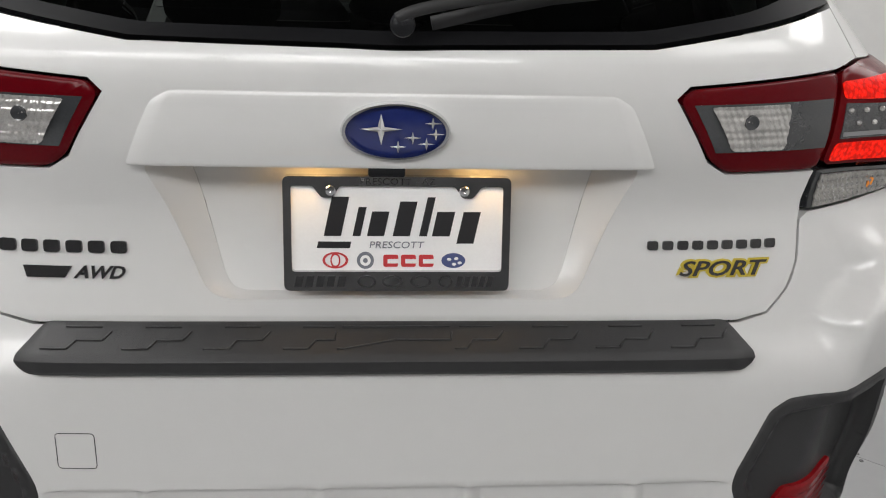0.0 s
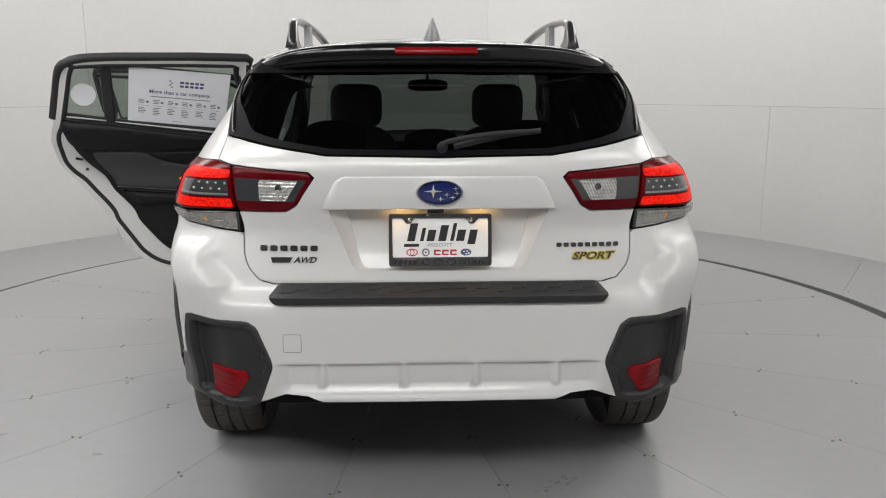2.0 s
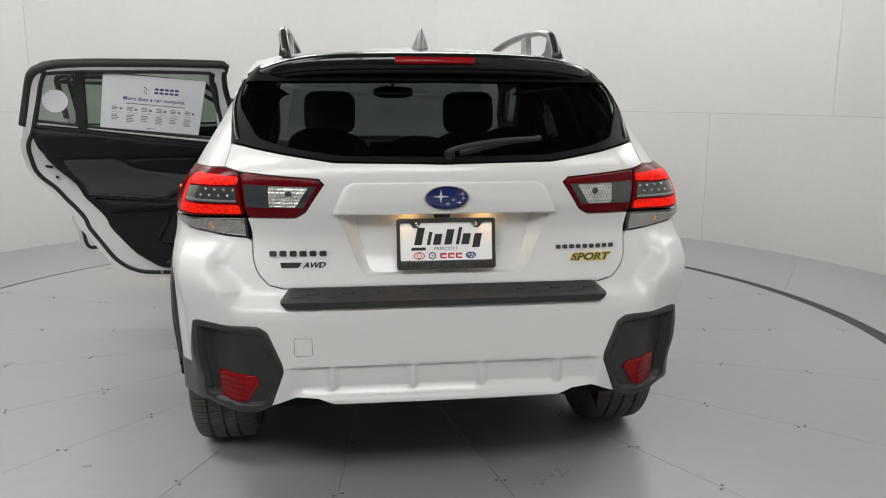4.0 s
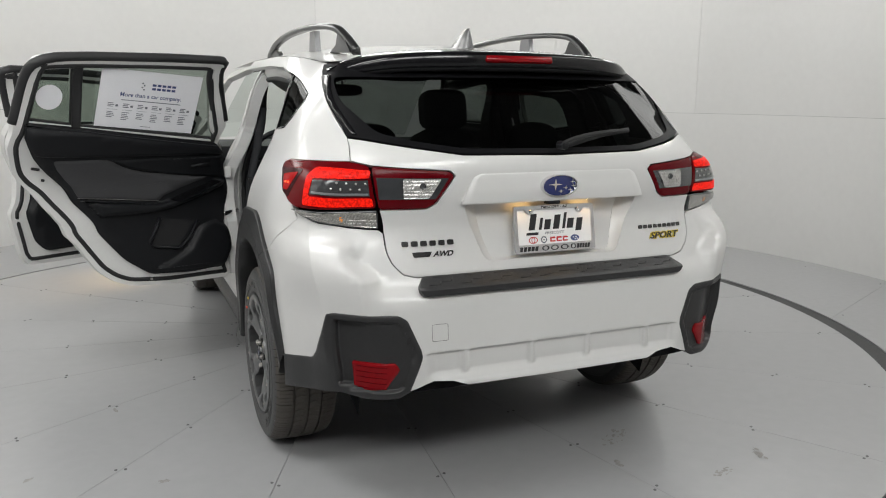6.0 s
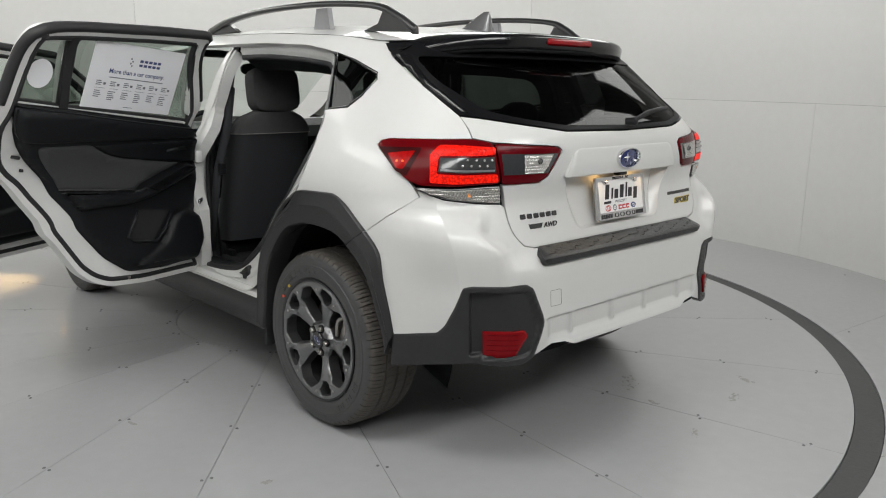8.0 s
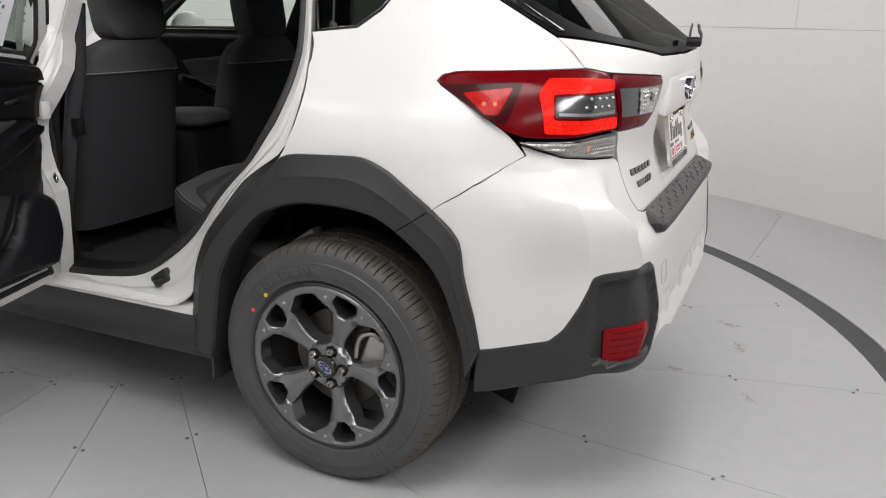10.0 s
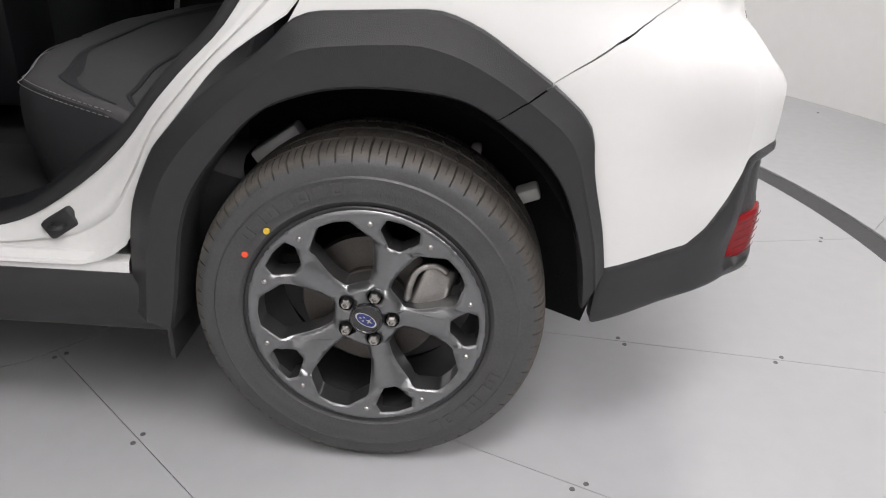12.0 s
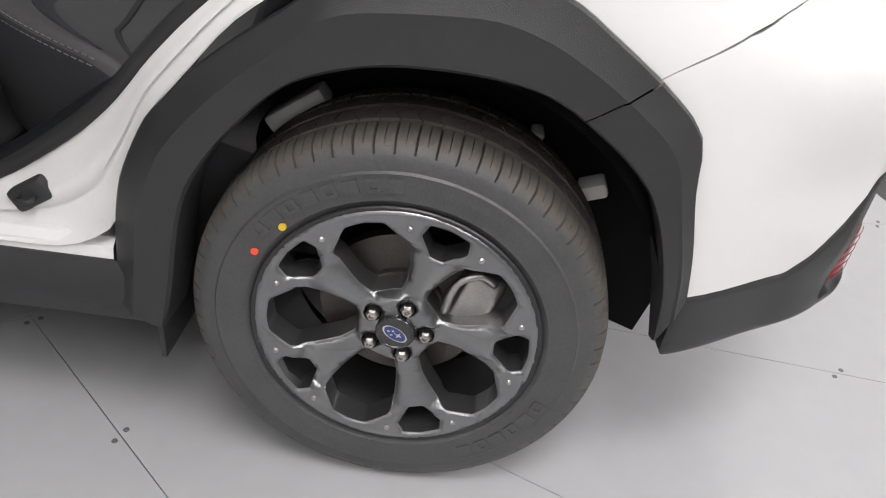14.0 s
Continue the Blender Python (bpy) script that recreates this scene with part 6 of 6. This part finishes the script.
for side in (-1, 1):
    state = "wide open" if side < 0 else "closed"
    rd, lining = door(side, REAR_OUT, REAR_PANES, REAR_TRIM, REAR_INS, REAR_ARM, REAR_PULL, REAR_POCKET, "rear_door", "white rear door standing %s with black lining" % state)
    bm = bmesh.new()
    cup = [skin(side * uy(y, z), z, -0.082) for y, z in ((1.69, 1.030), (1.75, 1.018), (1.85, 1.045), (1.86, 1.085), (1.70, 1.080))]
    tube(bm, cup, 0.007, 6, close=True)
    handle = part("inner_handle", bm, GLOSS, rd, "black inner door handle")
    belt = [(0.994, 1.254), (1.035, 1.135), (1.10, 1.126), (1.34, 1.122), (1.60, 1.116), (1.900, 1.112), (1.862, 1.148), (1.45, 1.196), (1.20, 1.229)]
    part("upper_lining", sheet([rounded(F(*belt), 0.012, 3)], inner_place(side, 0.076, 0.013, 0.012), 0.05, 0.013, 0.012, flip=side > 0), TRIMK, lining)
    carve = [(1.350, 1.106), (1.425, 1.062), (1.51, 1.036), (1.70, 0.998), (1.840, 0.978), (1.918, 0.972), (1.902, 1.104), (1.60, 1.108)]
    part("handle_panel", sheet([rounded(F(*carve), 0.012, 3)], inner_place(side, 0.078, 0.011, 0.010), 0.04, 0.012, 0.010, flip=side > 0), TRIMK, lining)
    bm = bmesh.new()
    tube(bm, [skin(side * uy(y, z), z, -0.083) for y, z in ((1.575, 0.772), (1.515, 0.655), (1.535, 0.634), (1.660, 0.614), (1.715, 0.66), (1.765, 0.742))], 0, 6, squash=(0.010, 0.007))
    part("cup_rim", bm, TRIMK, lining)
    part("cup_recess", sheet([rounded(F((1.575, 0.770), (1.523, 0.655), (1.54, 0.642), (1.655, 0.622), (1.755, 0.742)), 0.012, 3)], inner_place(side, 0.0795), 0.06, 0.002, flip=side > 0), CARPET, lining)
    for dz in (0.0, 0.016):
        bm = bmesh.new()
        tube(bm, [skin(side * uy(y, z - dz), z - dz, -0.0895) for y, z in ((1.215, 0.906), (1.40, 0.886), (1.560, 0.866))], 0.0016, 4)
        part("stitching", bm, TRIMS, lining)
    bm = bmesh.new()
    tube(bm, [skin(side * uy(1.73, 1.052), 1.052, -0.086), skin(side * uy(1.83, 1.068), 1.068, -0.090)], 0, 6, squash=(0.010, 0.010))
    part("handle_lever", bm, TRIMK, rd)
    fd, flin = door(side, FRONT_OUT, FRONT_PANES, FRONT_TRIM, FRONT_INS, FRONT_ARM, FRONT_PULL, FRONT_POCKET, "front_door", "white front door standing %s with black lining" % state)
    bm = bmesh.new()
    c = skin(side * uy(2.95, 1.16), 1.16, 0.10)
    bmesh.ops.create_uvsphere(bm, u_segments=24, v_segments=14, radius=1, matrix=Matrix.Translation(c) @ Matrix.Diagonal((0.12, 0.055, 0.075, 1)))
    part("door_mirror", bm, WHITE, fd)
    if side < 0:
        REAR_SWING, FRONT_SWING = swing(-0.81, 1.97, -72.5), swing(-0.82, 3.18, -60.5)
        rd.matrix_basis = REAR_SWING @ rd.matrix_basis
        fd.matrix_basis = FRONT_SWING @ fd.matrix_basis

# paper sign and round sticker on the open rear door's windows
sign = thing("paper_sign", label="white printed paper sign taped inside the open door window", category="sign")


def on_glass(y, z, d):
    return REAR_SWING @ skin(-uy(y, z), z, -0.030 - d)


def sign_sheet(loops, d, depth=0.0006):
    return sheet(loops, lambda a, b, g, dn: on_sign(a, b, d - dn), 0.1, depth, flip=False)


SIGN_AT = [on_glass(1.306, 1.497, 0.004), on_glass(1.768, 1.458, 0.004), on_glass(1.731, 1.191, 0.004), on_glass(1.280, 1.236, 0.004)]


def on_sign(a, b, d):
    """On the sign: a across 0 to 1, b down 0 to 1, d towards the viewer."""
    p = SIGN_AT[0].lerp(SIGN_AT[1], a).lerp(SIGN_AT[3].lerp(SIGN_AT[2], a), b)
    n = (SIGN_AT[1] - SIGN_AT[0]).cross(SIGN_AT[3] - SIGN_AT[0]).normalized()
    return p - n * d


part("paper", sign_sheet([[(0, 0), (0, 1), (1, 1), (1, 0)]], 0.0), PAPER, sign)


def sign_bar(a0, a1, b0, b1, m=INKGREY):
    part("print_bar", sign_sheet([[(a0, b0), (a0, b1), (a1, b1), (a1, b0)]], 0.0009, 0.0002), m, sign, smooth=False)


bm = text_mesh("More than a car company.", 0.075, 0, 0.0, 0.0012)
for v in bm.verts:
    v.co = on_sign(0.51 + v.co.x * 0.78, 0.42 - v.co.y * 1.25, 0.0012)
part("lettering", bm, INKBLUE, sign, smooth=False)
for a0, b0 in ((0.50, 0.20), (0.50, 0.265)):
    for i in range(5):
        sign_bar(a0 + 0.05 * i, a0 + 0.05 * i + 0.038, b0, b0 + 0.038, INKBLUE)
for i in range(4):
    sign_bar(0.395 + 0.018 * (i % 2), 0.41 + 0.018 * (i % 2), 0.19 + 0.035 * i, 0.215 + 0.035 * i, INKGREY)
sign_bar(0.22, 0.82, 0.505, 0.518)
for i in range(6):
    a = 0.10 + 0.145 * i
    for j in range(3):
        sign_bar(a, a + 0.05 + 0.01 * ((i + j) % 2), 0.575 + 0.028 * j, 0.588 + 0.028 * j)
    sign_bar(a + 0.075, a + 0.10, 0.60, 0.635)
    sign_bar(a, a + 0.10, 0.685, 0.690)
    for j in range(4 + i % 2):
        sign_bar(a, a + 0.055 + 0.02 * ((i * 2 + j) % 3) / 2, 0.725 + 0.03 * j, 0.737 + 0.03 * j)
sign_bar(0.45, 0.55, 0.945, 0.953)
sticker = thing("round_sticker", label="plain white round sticker on the small door window", category="sticker")
part("paper", sheet([[(1.094 + 0.054 * math.cos(a), 1.360 + 0.054 * math.sin(a)) for a in [2 * math.pi * i / 40 for i in range(40)]]], lambda y, z, g, dn: on_glass(y, z, 0.004 - dn), 0.2, 0.0006, flip=True), PAPER, sticker)

# ---- cabin ----
def cushion(bm, cx, cy, cz, sx, sy, sz, bevel, tilt=0.0, bulge=0.0):
    r = bmesh.ops.create_cube(bm, size=1)["verts"]
    es = list({e for v in r for e in v.link_edges})
    bmesh.ops.subdivide_edges(bm, edges=es, cuts=5, use_grid_fill=True)
    vs = [v for v in bm.verts if not v.tag]
    for v in vs:
        v.tag = True
        p = Vector(v.co) * 2
        # rounded block: pull the corners in
        q = Vector([math.copysign(abs(c) ** 1.0, c) for c in p])
        lim = 1 - bevel / max(min(sx, sy, sz) / 2, 1e-3)
        core = Vector([max(-lim, min(lim, c)) for c in q])
        rest = q - core
        if rest.length > 1e-6:
            rest = rest.normalized() * (1 - lim)
        q = core + rest
        v.co = Vector((q.x * sx / 2, q.y * sy / 2, q.z * sz / 2 + bulge * (1 - q.x * q.x) * (1 - q.y * q.y) * (1 if q.z > 0 else 0)))
    m = Matrix.Translation((cx, cy, cz)) @ Matrix.Rotation(radians(tilt), 4, "X")
    bmesh.ops.transform(bm, matrix=m, verts=vs)


def back_shell(bm, cx, y0, z0, z1, w0, w1, lean, thick, round_top=0.10, n=14):
    """A seat back: a padded slab that narrows and rounds at its top; lean moves the top rearwards."""
    rws = []
    for j in range(17):
        t = j / 16
        z = z0 + (z1 - z0) * t
        w = w0 + (w1 - w0) * t
        if t > 0.8:
            w *= math.sqrt(max(0.02, 1 - ((t - 0.8) / 0.215) ** 2.4))
        y = y0 - lean * t
        th = thick * (1 - 0.35 * t) * (0.35 if t > 0.985 else 1)
        rws.append([(cx + w / 2 * math.copysign(abs(math.cos(a)) ** 0.45, math.cos(a)), y + th / 2 * math.copysign(abs(math.sin(a)) ** 0.6, math.sin(a)), z) for a in [2 * math.pi * i / 28 for i in range(28)]])
    v = loft(bm, rws, close=True)
    bm.faces.new(v[-1])
    bm.faces.new(v[0][::-1])
    bmesh.ops.recalc_face_normals(bm, faces=bm.faces)


for cx in (-0.39, 0.39):
    bm = bmesh.new()
    back_shell(bm, cx, 2.19, 0.52, 1.185, 0.50, 0.44, 0.12, 0.19)
    seat = part("front_seat", bm, CLOTHK, car, "black cloth front seat with a grey upper back")
    bm = bmesh.new()
    rws = []
    for j in range(8):
        t = 0.83 + 0.16 * j / 7
        z = 0.52 + 0.665 * t
        w = (0.50 - 0.06 * t) * (math.sqrt(max(0.02, 1 - (max(0, t - 0.8) / 0.215) ** 2.4))) * 1.012
        y = 2.19 - 0.12 * t - 0.5 * 0.19 * (1 - 0.35 * t) * 1.03
        rws.append([(cx + w / 2 * math.copysign(abs(math.cos(a)) ** 0.45, math.cos(a)), y + 0.06 - 0.064 * abs(math.sin(a)) ** 0.6, z) for a in [math.pi * i / 16 for i in range(17)]])
    loft(bm, rws)
    part("upper_back", bm, CLOTHG, seat)
    bm = bmesh.new()
    tube(bm, [(p[0], p[1] - 0.002, p[2] - 0.002) for p in rws[0]], 0.002, 5)
    part("stitching", bm, STITCH, seat)
    bm = bmesh.new()
    cushion(bm, cx * 0.96, 2.065, 1.285, 0.27, 0.13, 0.225, 0.034, -8)
    part("headrest", bm, CLOTHG, seat, "grey cloth headrest")
    for dx in (-0.05, 0.05):
        bm = bmesh.new()
        tube(bm, [(cx + dx, 2.07, 1.13), (cx + dx, 2.068, 1.20)], 0.006, 8)
        part("headrest_post", bm, CHROME, seat)
    bm = bmesh.new()
    cushion(bm, cx, 2.46, 0.575, 0.50, 0.54, 0.17, 0.06, 4)
    part("seat_cushion", bm, CLOTHK, seat)
    bm = bmesh.new()
    box(bm, cx, 2.42, 0.455, 0.44, 0.46, 0.09, 0.02)
    for dx in (-0.2, 0.2):
        box(bm, cx + dx, 2.2, 0.44, 0.03, 0.14, 0.05, 0.008)
    part("seat_base", bm, TRIMK, seat)


# rear bench: a wedge of padding with a grey top and a black front, stitched along its edge
def bench_rows(bm, pts, half, ends=0.05):
    """Skins a side outline (y, z) across the car; the ends are rounded in."""
    rws = []
    for k in range(25):
        t = -1 + k / 12
        x = half * math.copysign(1 - (1 - abs(t)) ** 1.6, t)
        q = max(0.0, (abs(x) - half + ends) / ends)
        drop = ends * 0.8 * (1 - math.sqrt(max(0.0, 1 - q * q)))
        rws.append([(x, y - drop * 0.5, z - drop) for y, z in pts])
    loft(bm, rws)
    bmesh.ops.recalc_face_normals(bm, faces=bm.faces)


def bench_plan(bm):
    """Bows the front edge: full in the middle, cut back diagonally to the outer corners."""
    for v in bm.verts:
        x = abs(v.co.x)
        front = 1.88 - 0.10 * ramp((x - 0.18) / 0.36) - max(0.0, x - 0.50) ** 1.25 * 1.93
        v.co.y = 1.20 + (v.co.y - 1.20) * (front - 1.20) / 0.555
    return bm


TOP_LINE = [(p.x, p.y) for p in spline([(1.20, 0.612, 0), (1.35, 0.628, 0), (1.50, 0.655, 0), (1.62, 0.688, 0), (1.70, 0.703, 0), (1.735, 0.700, 0), (1.755, 0.688, 0)], 4)]
FRONT_LINE = [(p.x, p.y) for p in spline([(1.755, 0.688, 0), (1.768, 0.66, 0), (1.772, 0.58, 0), (1.755, 0.50, 0), (1.725, 0.43, 0), (1.60, 0.40, 0)], 4)]
bm = bmesh.new()
bench_rows(bm, TOP_LINE, 0.765)
bench = part("rear_bench", bench_plan(bm), CLOTHG, car, "grey and black cloth rear bench with pale stitching", angle=60)
bm = bmesh.new()
bench_rows(bm, FRONT_LINE, 0.765)
part("bench_front", bench_plan(bm), CLOTHK, bench, angle=60)
for side in (-1, 1):
    bm = bmesh.new()
    vs = [bm.verts.new((side * 0.766, y, z - 0.035)) for y, z in TOP_LINE + FRONT_LINE[1:] + [(1.20, 0.42)]]
    bm.faces.new(vs)
    part("bench_side", bench_plan(bm), CLOTHK, bench)
for x0, x1 in ((-0.735, -0.06), (-0.03, 0.735)):
    for y, z in ((1.752, 0.694), (1.764, 0.682)):
        bm = bmesh.new()
        for i in range(62):
            xa = x0 + (x1 - x0) * i / 62
            tube(bm, [(xa, y, z), (xa + (x1 - x0) / 62 * 0.62, y, z)], 0.0011, 4)
        part("stitching", bench_plan(bm), STITCH, bench)
for y, z in ((1.665, 0.6985), (1.52, 0.6605), (1.38, 0.633)):
    bm = bmesh.new()
    tube(bm, [(-0.70 + 0.05 * i, y, z) for i in range(29)], 0, 6, squash=(0.007, 0.003))
    part("cushion_seam", bench_plan(bm), CLOTHK, bench)
for side in (-1, 1):
    bm = bmesh.new()
    rws = []
    for i in range(17):
        x = 0.18 + 0.56 * i / 16
        w = 0.004 + 0.026 * math.sin(math.pi * (i / 16) ** 1.3)
        rws.append([(side * x, 1.662 - d, 0.7008 - (0.003 + d) * 0.19) for d in (0.0, w)])
    loft(bm, rws)
    bench_plan(bm)
    part("black_inlay", bm, CLOTHK, bench)
bm = bmesh.new()
back_shell(bm, 0, 1.245, 0.60, 1.12, 1.26, 1.20, 0.17, 0.15)
part("bench_back", bm, CLOTHK, bench)
for cx in (-0.40, 0.0, 0.40):
    bm = bmesh.new()
    cushion(bm, cx, 1.07, 1.175, 0.27 if cx else 0.22, 0.09, 0.15 if cx else 0.08, 0.04)
    part("headrest", bm, CLOTHK, bench)

bm = bmesh.new()
box(bm, 0, 2.36, 0.66, 0.24, 0.66, 0.32, 0.03)
console = part("centre_console", bm, TRIMK, car, "black centre console")
bm = bmesh.new()
cushion(bm, 0, 2.18, 0.855, 0.245, 0.36, 0.075, 0.025, -3)

part("console_lid", bm, CLOTHG, console)
bm = bmesh.new()
rws = [[(0.74 * k, y - 0.12 * (1 - k * k) * 0.5, z) for k in [-1 + 2 * i / 20 for i in range(21)]] for y, z in ((3.42, 1.06), (3.18, 1.075), (3.02, 1.04), (2.97, 0.97), (3.02, 0.80), (3.10, 0.60), (3.15, 0.42))]
loft(bm, rws)
bmesh.ops.recalc_face_normals(bm, faces=bm.faces)
dash = part("dashboard", bm, TRIMK, car, "black dashboard")
bm = bmesh.new()
box(bm, 0.0, 2.93, 1.00, 0.26, 0.03, 0.17, 0.012, Matrix.Rotation(radians(12), 4, "X"))
part("centre_screen", bm, GLOSS, dash)
bm = bmesh.new()
wm = Matrix.Translation((-0.40, 2.80, 0.98)) @ Matrix.Rotation(radians(-66), 4, "X")
ring = [wm @ Vector((0.185 * math.cos(a), 0.185 * math.sin(a), 0)) for a in [2 * math.pi * i / 40 for i in range(40)]]
tube(bm, ring, 0.015, 8, close=True)
for a in (90 + 180, 10, 170):
    tube(bm, [wm @ Vector((0.03 * math.cos(radians(a)), 0.03 * math.sin(radians(a)), -0.02)), wm @ Vector((0.18 * math.cos(radians(a)), 0.18 * math.sin(radians(a)), 0))], 0, 6, squash=(0.016, 0.008))
bmesh.ops.create_uvsphere(bm, u_segments=18, v_segments=10, radius=0.07, matrix=wm @ Matrix.Translation((0, 0, -0.02)) @ Matrix.Diagonal((1, 0.8, 0.4, 1)))
part("steering_wheel", bm, TRIMK, car, "black steering wheel")
bm = bmesh.new()
cushion(bm, 0.02, 2.86, 1.395, 0.25, 0.035, 0.075, 0.012)
tube(bm, [(0.02, 2.87, 1.41), (0.02, 2.92, 1.47)], 0.01, 8)
part("rear_view_mirror", bm, TRIMK, car, "black rear-view mirror")
for side in (-1, 1):
    bm = bmesh.new()
    cushion(bm, side * 0.36, 2.70, 1.475, 0.36, 0.16, 0.02, 0.008, 14)
    part("sun_visor", bm, HEADL, car)
    bm = bmesh.new()
    tube(bm, [(side * 0.66, 1.965, 1.30), (side * 0.70, 1.955, 1.10), (side * 0.745, 1.98, 0.90), (side * 0.76, 2.05, 0.50)], 0, 6, squash=(0.004, 0.024))
    belt = part("seat_belt", bm, CLOTHK, car, "black front seat belt")
    bm = bmesh.new()
    box(bm, side * 0.735, 1.955, 0.915, 0.03, 0.035, 0.055, 0.006)
    part("belt_tongue", bm, TRIMK, belt)
    # side lining of the boot and rear pillars
    bm = bmesh.new()
    loft(bm, [[skin(side * uy(y, z), z, -0.10) for y in (0.55, 0.7, 0.85, 1.0, 1.1)] for z in (0.86, 0.95, 1.05, 1.16)])
    part("boot_lining", bm, TRIMK, car)
    bm = bmesh.new()
    loft(bm, [[skin(side * uy(y, z), z, -0.045) for y, z in ((0.50, 1.22), (0.66, 1.335), (0.80, 1.42), (0.98, 1.475))], [skin(side * uy(y, z), z, -0.045) for y, z in ((0.82, 1.21), (0.79, 1.28), (0.80, 1.37), (1.05, 1.45))]])
    part("pillar_lining", bm, HEADL, car)
bm = bmesh.new()
box(bm, 0, 2.05, 0.40, 1.52, 2.3, 0.03, 0.01)
cab_floor = part("cabin_floor", bm, CARPET, car, "dark carpeted cabin floor")
bm = bmesh.new()
box(bm, 0, 0.78, 0.78, 1.30, 0.75, 0.03, 0.01)
part("boot_floor", bm, CARPET, cab_floor)
bm = bmesh.new()
box(bm, -0.45, 2.02, 0.425, 0.46, 0.5, 0.018, 0.008)
part("floor_mat", bm, CARPET, cab_floor)

# ---- front of the body ----
bm = bmesh.new()
rws = []
for j in range(9):
    t = j / 8
    y, z, w = 2.78 + 0.80 * t, 1.505 - 0.435 * t ** 1.08, 0.585 + 0.12 * t
    rws.append([(w * k, y + 0.10 * (1 - k * k) * (0.4 + 0.8 * t), z + 0.05 * (1 - k * k) * (1 - t)) for k in [-1 + 2 * i / 20 for i in range(21)]])
loft(bm, rws)
bmesh.ops.recalc_face_normals(bm, faces=bm.faces)
part("windscreen", bm, WINDSH, car, "clear windscreen")
bm = bmesh.new()
rws = []
for j in range(13):
    t = j / 12
    y = 3.48 + 0.93 * t
    rws.append([((0.80 - 0.12 * t ** 2) * k, y + (0.07 - 0.02 * t) * (1 - k * k), 1.03 - 0.20 * t ** 2.2 + 0.055 * (1 - k * k) * (1 - 0.5 * t)) for k in [-1 + 2 * i / 24 for i in range(25)]])
loft(bm, rws)
bmesh.ops.recalc_face_normals(bm, faces=bm.faces)
part("bonnet", bm, WHITE, car, "pearl white bonnet")
for side in (-1, 1):
    arc = [(3.596 + 0.40 * math.cos(radians(a)), 0.36 + 0.42 * math.sin(radians(a))) for a in range(0, 181, 12)]
    fen = F(*([(4.36, 0.44), (4.40, 0.80), (4.34, 0.86), (3.95, 0.98), (3.48, 1.035), (3.18, 1.06), (3.16, 0.90), (3.17, 0.44)] + [(y, z) for y, z in arc[::-1]]))
    part("front_fender", sheet([fen], on_skin(0.0, side), 0.05, 0.03, flip=side < 0), WHITE, car, "pearl white front fender")
    bm = bmesh.new()
    v = loft(bm, [[skin(side * uy(3.596 + r * math.cos(radians(a)), 0.36 + (r + 0.02) * math.sin(radians(a))), 0.36 + (r + 0.02) * math.sin(radians(a)), d) for a in range(-4, 185, 6)] for r, d in ((0.46, 0.0), (0.455, 0.015), (0.40, 0.024), (0.39, -0.05))])
    bmesh.ops.recalc_face_normals(bm, faces=bm.faces)
    part("arch_cladding", bm, BLACK, car)
    bm = bmesh.new()
    loft(bm, [[(side * x, 3.596 + 0.42 * math.cos(radians(a)), 0.37 + 0.44 * math.sin(radians(a))) for a in range(-8, 189, 14)] for x in (0.87, 0.6)])
    part("wheel_well", bm, LINER, car)
bm = bmesh.new()
rws = []
for j in range(9):
    z = 0.30 + 0.56 * j / 8
    rws.append([(0.70 * k, 4.42 + 0.12 * (1 - k * k) + 0.03 * math.sin(math.pi * j / 8), z) for k in [-1 + 2 * i / 20 for i in range(21)]])
loft(bm, rws)
bmesh.ops.recalc_face_normals(bm, faces=bm.faces)
nose = part("front_bumper", bm, WHITE, car, "white front bumper with a black grille")
bm = bmesh.new()
box(bm, 0, 4.56, 0.66, 0.86, 0.05, 0.20, 0.03)
part("grille", bm, GLOSS, nose)
for side in (-1, 1):
    bm = bmesh.new()
    box(bm, side * 0.62, 4.42, 0.77, 0.26, 0.20, 0.12, 0.04, Matrix.Rotation(radians(-side * 32), 4, "Z"))
    part("headlamp", bm, CRYSTAL, nose)
    bm = bmesh.new()
    box(bm, side * 0.80, 4.27, 0.46, 0.04, 0.07, 0.05, 0.012)
    part("corner_lamp", bm, BULB, nose, "warm lit front corner lamp")
lamp = bpy.data.lights.new("corner_light", "SPOT")
lamp.energy, lamp.color, lamp.spot_size, lamp.spot_blend, lamp.shadow_soft_size = 25, (1.0, 0.66, 0.30), radians(75), 0.9, 0.03
new("corner_light", lamp).matrix_world = look((-0.90, 4.27, 0.46), (-1.35, 4.12, 0.0))
